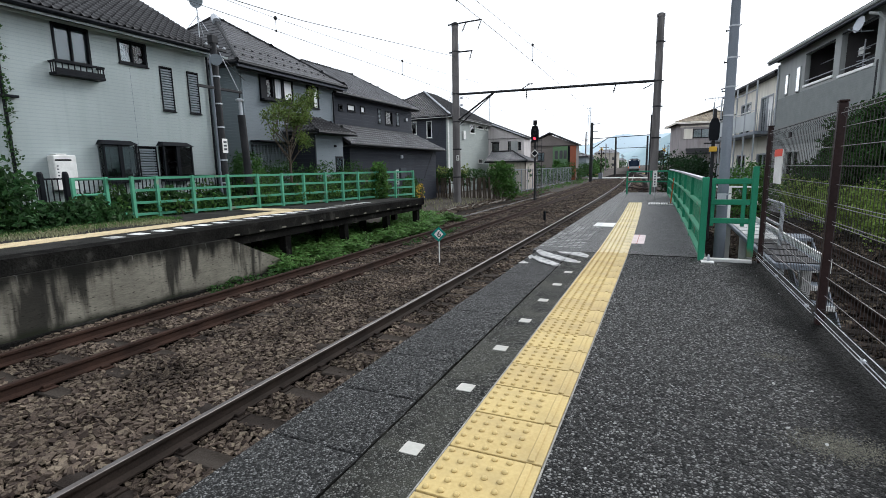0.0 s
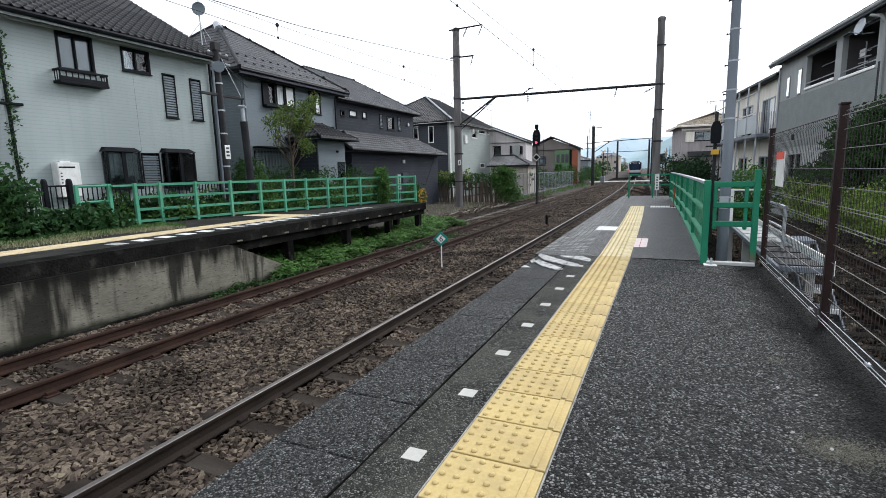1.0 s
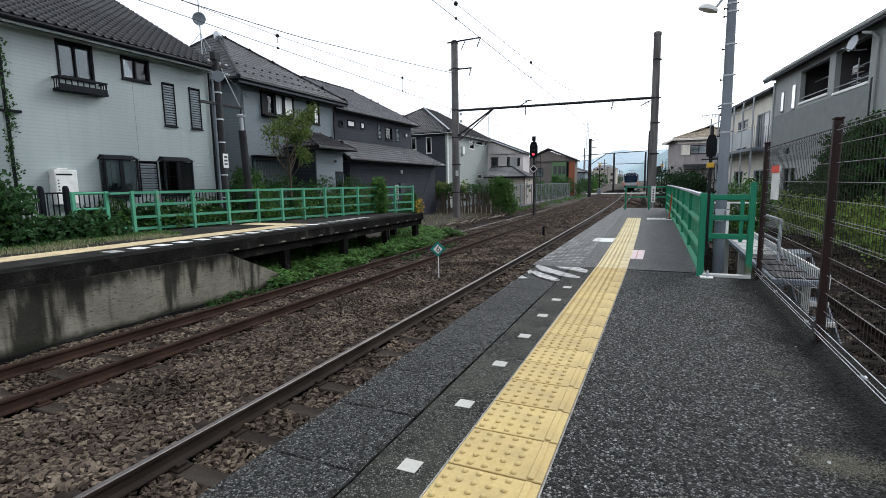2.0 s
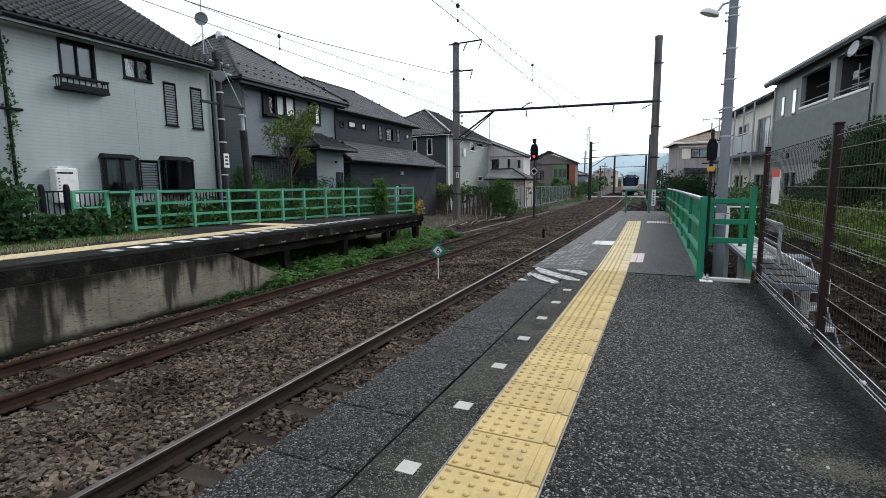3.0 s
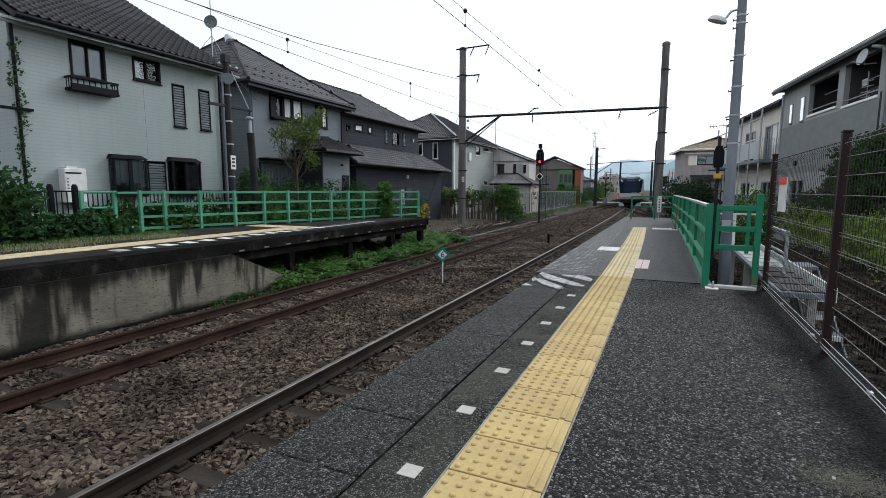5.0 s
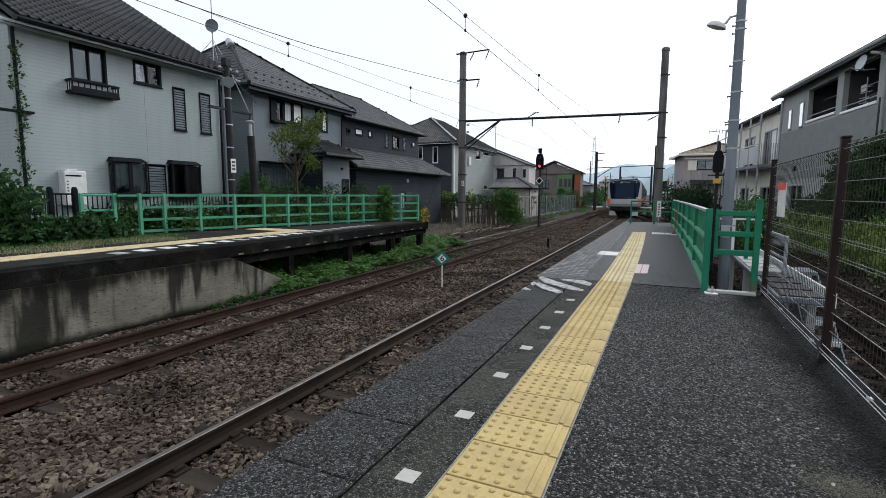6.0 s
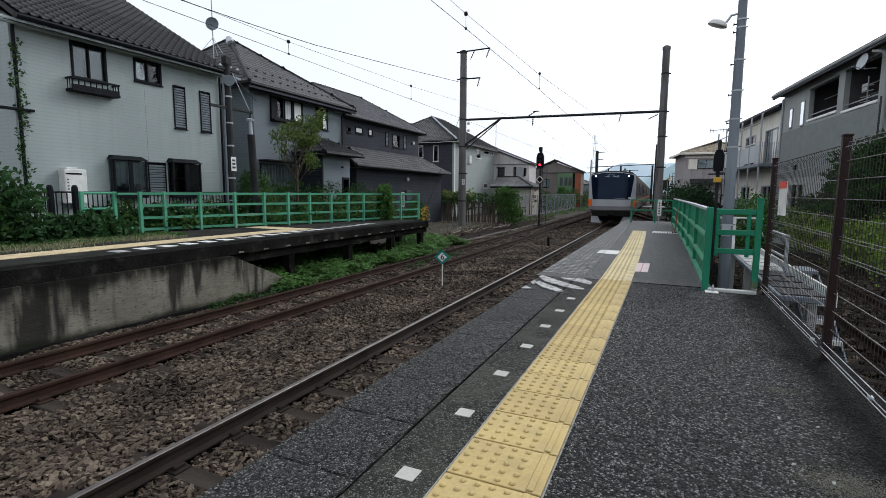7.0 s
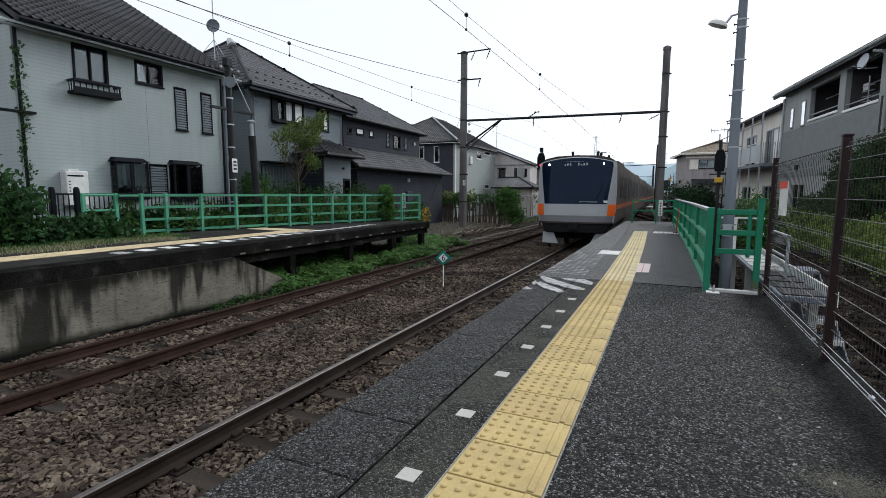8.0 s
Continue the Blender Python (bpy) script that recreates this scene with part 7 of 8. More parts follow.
def leaves(name, blobs, size, material, parent=None, flat=0.0, shell=0.55):
    """Small folded leaves scattered through uneven lumps. blobs: (x, y, z, rx, ry, rz, count)."""
    V, k = [], 0
    for x, y, z, rx, ry, rz, n in blobs:
        d = nrg.normal(size=(n, 3))
        d /= np.linalg.norm(d, axis=1, keepdims=True)
        rad = shell + (1 - shell) * nrg.uniform(size=(n, 1)) ** 0.7
        lump = 1 + 0.28 * np.sin(d[:, :1] * 5 + x) * np.sin(d[:, 1:2] * 6 + y) + 0.18 * np.sin(d[:, 2:3] * 9 + x * 3)
        c = d * rad * lump * np.array([rx, ry, rz]) + np.array([x, y, z])
        a = nrg.normal(size=(n, 3))
        a[:, 2] *= (1 - flat)
        a /= np.linalg.norm(a, axis=1, keepdims=True)
        b = np.cross(a, nrg.normal(size=(n, 3)) * (1 - flat) + np.array([0, 0, flat * 3]))
        b /= np.linalg.norm(b, axis=1, keepdims=True)
        nn = np.cross(a, b)
        s = size * nrg.uniform(0.6, 1.3, (n, 1))
        q = np.stack([c - a * s * .5, c + b * s * .3 + nn * s * .12, c + a * s * .55, c - b * s * .3 + nn * s * .12], 1)
        V.append(q.reshape(-1, 3))
        k += n
    V = np.concatenate(V)
    ob = part(name, raw(name, V, np.arange(4 * k).reshape(-1, 4)), material, parent)
    return ob


def blades(name, n, xf, y0, y1, zf, h, material, label):
    """Upright grass blades; xf(n) gives the places across."""
    py = nrg.uniform(y0, y1, n)
    px = xf(py, n)
    z = zf(px, py)
    hh = h * nrg.uniform(0.5, 1.2, n)
    ang = nrg.uniform(0, 6.28, n)
    lean = nrg.uniform(0.1, 0.6, n) * hh
    w = 0.012
    ca, sa = np.cos(ang), np.sin(ang)
    p0 = np.stack([px - sa * w, py + ca * w, z], 1)
    p1 = np.stack([px + sa * w, py - ca * w, z], 1)
    p2 = np.stack([px + ca * lean * .45 + sa * w * .7, py + sa * lean * .45 - ca * w * .7, z + hh * .6], 1)
    p3 = np.stack([px + ca * lean, py + sa * lean, z + hh], 1)
    V = np.stack([p0, p1, p2, p3], 1).reshape(-1, 3)
    return tagged(part(name, raw(name, V, np.arange(4 * n).reshape(-1, 4)), material), label, "grass", kind="stuff")


def shrub(label, blobs, size, material, base, name="shrub", stems=True, category="shrub"):
    t = thing(name, base, label, category)
    if stems:
        for k in range(5):
            x, y, z, rx, ry, rz, n = blobs[k % len(blobs)]
            foot = (x + rng.uniform(-.1, .1), y + rng.uniform(-.1, .1), min(base[2], z - rz * .5))
            part("stem", Mb().rod(foot, (x + rng.uniform(-.5, .5) * rx, y + rng.uniform(-.5, .5) * ry, z + rz * .3), 0.02, 0.008, 5), M_BARK, t)
    leaves("foliage", blobs, size, material, t)
    return t


def build_small_tree():
    base = Vector((-12.85, 14.65, -0.95))
    t = thing("small_tree", tuple(base), "slender young garden tree with sparse yellowish leaves", "tree")
    tr = Mb().rod(base, base + Vector((0.02, 0, 1.5)), 0.06, 0.05, 8).rod(base + Vector((0.02, 0, 1.5)), base + Vector((0, 0.02, 2.9)), 0.05, 0.035, 8)
    part("trunk", tr, M_BARK, t)
    tips = []
    top = base + Vector((0, 0.02, 2.9))
    for i in range(13):
        a = i * 2.4
        start = base + Vector((0, 0, 2.3 + 0.07 * i))
        r, zz = 0.45 + 0.55 * rng.random(), 0.8 + 1.7 * rng.random()
        mid = start + Vector((math.cos(a) * r * .5, math.sin(a) * r * 1.0, zz * .5))
        end = start + Vector((math.cos(a) * r * .8, math.sin(a) * r * 1.3 + .3, zz))
        part("limb", Mb().rod(start, mid, 0.022, 0.014, 6).rod(mid, end, 0.014, 0.005, 5), M_BARK, t)
        tips += [(end, 1.0), (mid.lerp(end, .5), .8)]
        for j in range(2):
            e2 = mid + Vector((rng.uniform(-.35, .35), rng.uniform(-.5, .5), rng.uniform(.2, .7)))
            part("twig", Mb().rod(mid, e2, 0.009, 0.003, 4), M_BARK, t)
            tips.append((e2, .7))
    bl = []
    for p, w in tips:
        bias = 2.8 if p.y > 14.8 else 0.6
        bl.append((p.x, p.y, min(p.z, 4.1), 0.26, 0.3, 0.26, int(75 * w * bias)))
    leaves("crown", bl, 0.085, M_LEAF_T, t, shell=0.1)


def build_plants():
    # thicket between the far platform's railing and the gardens
    bl = []
    for i in range(46):
        y = 2.6 + i * 0.36
        for k in range(2):
            x = -12.15 + rng.uniform(-.35, .5) if y < 7.3 else min(-12.85, far_fence_x(y) - .75) + rng.uniform(-.35, .25)
            h = (1.5 if y < 5.6 else 0.8 if y < 7.3 else 0.8) * rng.uniform(0.75, 1.15)
            bl.append((x, y + rng.uniform(-.2, .2), -0.55 + h * .5, 0.5, 0.45, h * .85, 800))
    shrub("dense dark green thicket of broad leaves by the railing", bl, 0.15, M_IVY_D, (-12.4, 8, -0.95), "thicket", category="thicket")
    bl = [((-12.0 if i < 10 else min(-12.75, far_fence_x(2.6 + i * .33) - .6)) + rng.uniform(-.4, .3), 2.6 + i * .33, rng.uniform(-.1, .7), .3, .3, .3, 45) for i in range(40)]
    shrub("bright young shoots and broad leaves over the thicket", bl, 0.12, M_LEAF, (-12.1, 7.6, -0.95), "climbing_plant", category="climber")
    # loose shoots hanging over the deck edge by the railing
    bl = [(far_fence_x(y) + rng.uniform(-.35, .1), y, rng.uniform(.05, .4), .22, .25, .22, 70) for y in [8 + .42 * i for i in range(24)]]
    shrub("trailing leafy weeds along the railing's foot", bl, 0.10, M_LEAF, (-11, 12, -0.1), "trailing_weeds", category="weeds")
    shrub("bright green round bush at the end of the railing", [(-10.1, 16.5, .4, .4, .4, .5, 1500), (-10.05, 16.45, .85, .36, .36, .45, 1200), (-10.2, 16.6, 1.1, .25, .25, .3, 500)], 0.10, M_LEAF, (-10.1, 16.5, -0.02), "bush", category="bush")
    shrub("dark shrub beside the street pole", [(-13.2, 12.6, 1.0, .35, .35, .8, 1100), (-13.6, 13.2, 1.2, .55, .6, .75, 1300), (-13.4, 13.9, 0.7, .6, .7, .8, 1200), (-13.5, 12.8, .7, .4, .4, .5, 600)], 0.085, M_LEAF_D, (-13.5, 13.3, -0.95))
    shrub("variegated pale green shrub at the cable riser", [(-12.5, 12.7, .9, .28, .3, .7, 500), (-12.4, 12.9, .3, .35, .4, .6, 500)], 0.08, M_LEAF, (-12.5, 12.8, -0.95))
    shrub("low garden hedge in front of the grey house", [(-13.6, 14.6 + i * .75, .75 + .25 * math.sin(i * 2.1), .5, .6, .75, 800) for i in range(9)], 0.08, M_LEAF_D, (-13.6, 17, -0.95), "hedge", category="hedge")
    shrub("olive hedge tops along the gardens", [(-12.6, 15.2 + i * .8, .35 + .2 * math.sin(i * 1.7), .45, .55, .6, 500) for i in range(8)], 0.08, M_LEAF, (-12.6, 17, -0.95), "hedge", category="hedge")
    build_small_tree()
    # creeping ivy under the deck and along the cess
    bl = []
    for i in range(37):
        y = 8.4 + i * 0.31
        for k in range(3):
            x = -7.6 - rng.uniform(0, 2.1) + (-0.022 * (y - 8)) - max(0, (y - 18)) * .12
            bl.append((x, y, -1.12 + 0.10 * (-8.0 - x) + rng.uniform(0, .16), .42, .34, .18, 330))
    o = leaves("ivy", bl, 0.125, M_IVY, None, flat=0.75, shell=0.2)
    tagged(o, "bright creeping ground ivy beside the rusty track", "ivy", kind="stuff")
    bl = [(-7.55 - rng.uniform(0, .35), 6.4 + i * .16, -1.08, .14, .12, .1, 26) for i in range(16)]
    bl += [(-7.2 + rng.uniform(-.3, .5), 12.8 + i * .35, -1.1, .2, .2, .06, 22) for i in range(12)]
    tagged(leaves("small_weeds", bl, 0.09, M_LEAF_D, None, flat=.4), "small weeds between wall and rusty rail", "weeds", kind="stuff")
    bl = [(-9.2 + bend(33 + i * .7) * .7 + rng.uniform(-.5, .6), 33 + i * .7, -1.0 + rng.uniform(-.05, .2), .3, .35, .2, 26) for i in range(60)]
    tagged(leaves("bank_weeds", bl, 0.13, M_LEAF, None, flat=.2), "low green weeds on the bank before the fence", "weeds", kind="stuff")
    # dead branches on the bank
    for i in range(7):
        x, y = -9.0 - rng.uniform(0, 1.2), 22.5 + i * 1.15
        d = thing("dead_branch", (x, y, -1.0), "bare grey dead branch lying on the stony bank", "branch", group="dead branches on the bank")
        p0, a = Vector((x, y, -0.97)), rng.uniform(-.5, .5)
        p1 = p0 + Vector((math.sin(a) * .8, math.cos(a) * 1.0, .08))
        part("stick", Mb().rod(p0, p1, 0.03, 0.018, 6), M_DEAD, d)
        for k in range(3):
            q = p0.lerp(p1, .3 + .25 * k)
            part("twig", Mb().rod(q, q + Vector((rng.uniform(-.35, .35), rng.uniform(.1, .4), rng.uniform(.02, .18))), 0.014, 0.005, 5), M_DEAD, d)
    for dx in (0.0, 0.13):
        c = thing("cable_duct", (-8.55 - dx, 30, -1.15), "grey cable pipe lying beside the rusty track", "cable duct")
        part("pipe", Mb().tube([(-8.55 - dx + .04 * math.sin(y * .9), y, -1.155) for y in range(19, 45, 2)], 0.022, 8), M_POLE, c)
    # vine-grown picket row beyond the platform end
    t = thing("picket_fence", (-12.8, 31.2, -1.0), "leaning dark wooden pickets overgrown with vines", "fence")
    me = Mb().box(-.055, .055, -.02, .02, 0, 1.62, 0.012).data("picket")
    me.materials.append(M_BARK)
    for i in range(46):
        x = -17.0 + i * 0.158
        piece("picket", me, t, pose(x, 31.3 + rng.uniform(-.05, .05), -1.15, rng.uniform(-4, 4), rng.uniform(-7, 7), rng.uniform(-20, 20)))
    part("rail", Mb().rod((-17.1, 31.36, 0.1), (-9.8, 31.36, 0.1), 0.03, n=6), M_BARK, t)
    shrub("vines and tall grass over the picket row", [(-15.4 + i * .5, 31.6, .5 + .3 * math.sin(i * 1.9), .42, .35, .45, 420) for i in range(12)], 0.10, M_LEAF_D, (-13, 31.7, -1.0), "vine", category="vine")
    shrub("pale yellow-green reeds behind the pickets", [(-15.6 + i * .5, 32.1, .75, .3, .3, .5, 200) for i in range(7)], 0.16, M_LEAF_O, (-13, 32.1, -1.0), "reeds", category="reeds")
    shrub("large rounded green bush beside the line", [(-9.75, 31.6, .1, .85, .8, .9, 1500), (-9.6, 31.9, .8, .55, .6, .6, 700), (-10.4, 32, .75, .5, .6, .65, 600), (-9.95, 31.8, 1.2, .35, .4, .4, 260), (-9.1, 31.5, -.4, .5, .5, .6, 500)], 0.15, M_LEAF, (-9.75, 31.7, -1.1), "bush", category="bush")
    shrub("yellow flowering weeds by the platform end", [(-9.9, 19.6, .15, .2, .2, .35, 160)], 0.08, leaf_mat("yellow_flower", (0.4, 0.25, 0.03), (0.5, 0.33, 0.05)), (-9.9, 19.6, -0.9), "flower_clump", category="flowers")
    shrub("dark weeds behind the platform end", [(-10.6 - i * .5, 20.2 + i * .9, -.1, .5, .5, .75, 600) for i in range(8)], 0.10, M_LEAF_D, (-12, 23, -1.0), "weeds", category="weeds")
    # beyond: shrubs along the fence and gardens
    bl = [(-11.5 - rng.uniform(0, 1.5), 40 + i * 2.3, rng.uniform(-.4, .8), .9, 1.1, 1.0, 420) for i in range(26)]
    shrub("mixed green shrubs along the far fence", bl, 0.2, M_LEAF_D, (-12, 60, -1.0), "shrubbery", category="shrubs")
    bl = [(-17 + i * .62, 73.2, -.1 + .5 * math.sin(i * 1.4), .55, .4, .9, 420) for i in range(7)] + [(-14.4, 73.5, 1.1, .6, .3, .9, 600), (-13.6, 73.5, .4, .7, .3, .9, 600), (-13.1, 73.4, -.3, .8, .4, .7, 500)]
    shrub("green creeper climbing a painted house bay", bl, 0.22, M_LEAF, (-14, 73.3, -1.0), "creeper", category="creeper")
    bl = [(-11.2 - rng.uniform(0, 2), 98 + i * 3.1, rng.uniform(-.4, .6), 1.1, 1.5, 1.1, 350) for i in range(4)]
    shrub("green shrubs near the level crossing", bl, 0.3, M_LEAF, (-12, 110, -1.0), "shrubbery", category="shrubs")
    # east side
    bl = []
    for i in range(30):
        y = 8.5 + i * .55
        bl.append((4.95 - 0.02 * (y - 9) + rng.uniform(-.25, .35), y, -0.4 + rng.uniform(0, .45), .5, .5, .65, 900))
    shrub("sunlit yellowish-green hedge beside the siding", bl, 0.085, M_LEAF_Y, (4.2, 14, -1.2), "hedge", category="hedge")
    bl = [(5.15 + rng.uniform(-.2, .3), 8.0 + i * .45, rng.uniform(.1, 2.2 if i < 30 else 1.4), .6, .6, .7, 1500) for i in range(34)]
    shrub("dark garden shrubs behind the siding hedge", bl, 0.12, M_LEAF_D, (4.9, 13, -1.0), "shrub")
    shrub("green bush behind the gate", [(1.85, 14.3, .3, .55, .6, .75, 1500), (2.25, 14.8, .5, .5, .5, .6, 900)], 0.085, M_LEAF, (1.9, 14.4, -1.2), "bush", category="bush")
    bl = [(0.2 + rng.uniform(0, 1.5), 27 + i * .6, rng.uniform(0, 1.1), .8, .8, .8, 620) for i in range(12)]
    shrub("dark evergreen trees past the platform end", bl, 0.13, M_LEAF_E, (1.0, 30, -1.2), "evergreen_clump", category="trees")
    # dry grass on the far platform's verge
    blades("dry_grass", 9000, lambda y, n: -11.05 + nrg.normal(0, .3, n) + .25 * np.sin(y * 2.7), 2.5, 7.9, lambda x, y: np.full(len(x), -0.01), 0.07, M_DRY, "pale dry grass at the back of the far platform")
    blades("grass", 3500, lambda y, n: -11.3 + nrg.uniform(-.6, .5, n), 2.5, 8.4, lambda x, y: np.full(len(x), -0.01), 0.09, M_LEAF, "green grass tufts at the back of the far platform")
    blades("rough_grass", 1500, lambda y, n: -10.2 - nrg.uniform(0, 4.0, n), 19, 31, lambda x, y: np.full(len(x), -0.98), 0.2, M_DRY, "dry grass on the bank by the line")
    # ivy on the white house's corner pipe
    t = thing("wall_ivy", (-13.9, 6.5, -0.9), "thin ivy climbing the house's corner pipe", "ivy")
    bl = [(-13.88, 6.5 + rng.uniform(-.1, .12), -0.2 + i * .115, .07, .09, .1, 12) for i in range(42)]
    leaves("foliage", bl, 0.085, M_LEAF_D, t)
    for k in range(16):
        z = 0.5 + k * .26
        part("tendril", Mb().rod((-13.96, 6.5, z), (-13.97, 6.5 + rng.uniform(.05, .3), z + rng.uniform(-.12, .1)), 0.005, n=4), M_BARK, t)


build_plants()


# ---- distance ----
def ridge(name, y, x0, x1, base, hf, material, label):
    n = 90
    vs, fs = [], []
    for i in range(n + 1):
        x = x0 + (x1 - x0) * i / n
        h = hf(x)
        vs += [(x, y, base), (x, y + 60, h * .55), (x, y + 140, h), (x, y + 300, base)]
    for i in range(n):
        for k in range(3):
            a = i * 4 + k
            fs.append((a, a + 4, a + 5, a + 1))
    o = part(name, Mb().add(vs, fs), material, smooth=True)
    return tagged(o, label, "mountain", kind="structure")


# pale blue colours hold the air's haze over the green hills
M_HILL_FAR = mat("far_hill_woods", (0.50, 0.61, 0.68), (0.57, 0.68, 0.74), 0.004, 1.0, fine=0.03)
M_HILL_NEAR = mat("near_hill_woods", (0.27, 0.37, 0.41), (0.34, 0.44, 0.47), 0.006, 1.0, fine=0.05)


def bump_sum(x, s, seed):
    return sum(math.sin(x / (s / (k + 1)) + seed * (k + 2)) / (k + 1.5) for k in range(5))


ridge("far_mountains", 2300, -1500, 1200, -10, lambda x: max(8, 100 + 38 * math.exp(-((x - 40) / 260) ** 2) + 14 * bump_sum(x, 160, 1.3)), M_HILL_FAR, "pale blue hazy mountains on the horizon")
ridge("near_mountains", 1500, -900, 1600, -10, lambda x: max(4, 34 + 90 * smooth01(-160, 120, x) + 9 * bump_sum(x, 70, 2.2)), M_HILL_NEAR, "blue-green wooded hills behind the town")


def build_town():
    r2 = random.Random(11)
    walls = [M_CREAM, M_PINKISH, M_SIDE_MID, M_CONC_CLEAN, M_SIDE_DARK]
    roofs = [mat("town_roof_grey", (0.12, 0.12, 0.13), (0.2, 0.2, 0.21), 0.5, 0.7), mat("town_roof_brown", (0.16, 0.11, 0.08), (0.24, 0.17, 0.13), 0.5, 0.7)]
    for i in range(46):
        y = r2.uniform(135, 420)
        x = r2.choice((-1, 1)) * r2.uniform(7, 60) + bend(y) * .9 - 3 - (y - 135) * .02
        if i < 8:
            y, x = 105 + i * 5, -22 - r2.uniform(0, 12)
        elif i < 14:
            y, x = 70 + (i - 8) * 11, 9 + r2.uniform(0, 6) - .03 * (i * 10)
        w, d, h = r2.uniform(6, 10), r2.uniform(7, 11), r2.uniform(4.2, 6.8)
        zb = ground_z(x, y) - .1
        t = thing("town_house", (x, y, zb), "small distant town house with a low roof", "house", group="distant town houses")
        part("wall", Mb().box(x - w / 2, x + w / 2, y - d / 2, y + d / 2, zb, zb + h), r2.choice(walls), t)
        k = h * .0 + 1.6
        o = .4
        part("roof", Mb().add([(x - w / 2 - o, y - d / 2 - o, zb + h), (x + w / 2 + o, y - d / 2 - o, zb + h), (x + w / 2 + o, y + d / 2 + o, zb + h), (x - w / 2 - o, y + d / 2 + o, zb + h),
                               (x - w / 4, y, zb + h + k), (x + w / 4, y, zb + h + k)], [(0, 1, 5, 4), (1, 2, 5), (2, 3, 4, 5), (3, 0, 4), (3, 2, 1, 0)]), r2.choice(roofs), t)
        for j in range(3):
            u = x - w / 2 + w * (j + .5) / 3
            for z in (1.0, 3.6):
                if z + 1.2 < h:
                    part("window", Mb().box(u - .55, u + .55, y - d / 2 - .04, y - d / 2 + .02, zb + z, zb + z + 1.1), M_DIM, t)
    for i in range(20):
        y = 99 + i * 13
        x = bend(y) + (-14 if i % 2 else 6) + r2.uniform(-2, 2)
        t = thing("utility_pole", (x, y, -1.2), "thin distant street pole with cross arms", "utility pole", group="distant street poles")
        part("pole", Mb().rod((x, y, -1.3), (x, y, r2.uniform(7, 9.5)), 0.16, 0.12, 8), M_POLE, t)
        part("cross_arm", Mb().box(x - .9, x + .9, y - .05, y + .05, 6.6, 6.72), M_DARKMETAL, t)
    bl = []
    for i in range(60):
        y = r2.uniform(140, 420)
        x = r2.choice((-1, 1)) * r2.uniform(6, 70) + bend(y)
        bl.append((x, y, r2.uniform(0, 2.5), 3.2, 3.2, 2.6, 160))
    o = leaves("far_trees", bl, 0.9, M_LEAF_D)
    tagged(o, "dark green trees among the distant houses", "trees", kind="stuff")
    for x, y, h in ((-54, 400, 46), (-8, 900, 70)):
        t = thing("pylon", (x, y, -0.5), "thin steel lattice power pylon in the distance", "pylon")
        s = h / 46
        k = 1.9 * s
        for sx in (-1, 1):
            for sy in (-1, 1):
                part("leg", Mb().rod((x + sx * k, y + sy * k, -1), (x + sx * .5 * s, y + sy * .5 * s, h), 0.11 * s, n=4), M_FAR_STEEL, t)
        for j in range(9):
            z, f = h * j / 9, 1 - j / 9 * .8
            part("lattice", Mb().rod((x - k * f, y - k * f, z), (x + k * f * .9, y - k * f, z + h / 9), 0.06 * s, n=4).rod((x + k * f, y - k * f, z), (x - k * f * .9, y - k * f, z + h / 9), 0.06 * s, n=4), M_FAR_STEEL, t)
        for z in (.97, .86, .75):
            part("cross_arm", Mb().rod((x - 2.4 * s, y, h * z), (x + 2.4 * s, y, h * z), 0.13 * s, n=4), M_FAR_STEEL, t)
    # galvanised fence along the west side past the bush
    f = thing("line_fence", (-10.3, 45, -1.0), "grey steel fence along the railway", "fence")
    for i in range(16):
        y = 34.5 + i * 2.0
        x = -9.9 + bend(y) * .6
        part("post", Mb().box(x - .03, x + .03, y - .03, y + .03, -1.2, 0.95), M_GREY_STEEL, f)
    for z in (0.9, -0.8):
        part("rail", Mb().sweep([(-.02, 0), (.02, 0), (.02, .05), (-.02, .05)], [(-9.9 + bend(y) * .6, y, z) for y in range(34, 66, 3)]), M_GREY_STEEL, f)
    v = Mb()
    for i in range(170):
        y = 34.6 + i * .178
        x = -9.9 + bend(y) * .6
        v.box(x - .003, x + .003, y - .003, y + .003, -0.8, 0.9)
    tagged(part("fence_infill", v, M_GALV, f), kind="stuff")


build_town()


# ---- train ----
def half_width(z):
    """Half the body's width at a height over the rails."""
    pts = ((0.6, 1.30), (0.95, 1.40), (1.5, 1.475), (2.5, 1.475), (3.1, 1.46), (3.3, 1.41), (3.44, 1.2), (3.53, 0.8), (3.56, 0.0))
    for (a, w0), (b, w1) in zip(pts, pts[1:]):
        if z <= b:
            return w0 + (w1 - w0) * max(0, z - a) / (b - a)
    return 0.0


def nose(u, z):
    """A point of the front: u from -1 to 1 across."""
    w = half_width(min(z, 3.5))
    y = 0.34 * abs(u) ** 5 + 0.10 * max(0, z - 1.2) / 2.2 + 0.35 * max(0, (z - 3.3) / 0.33) ** 2
    return (u * w, y, z)


def nose_top(u):
    return 3.28 + 0.20 * (1 - abs(u) ** 2.4)


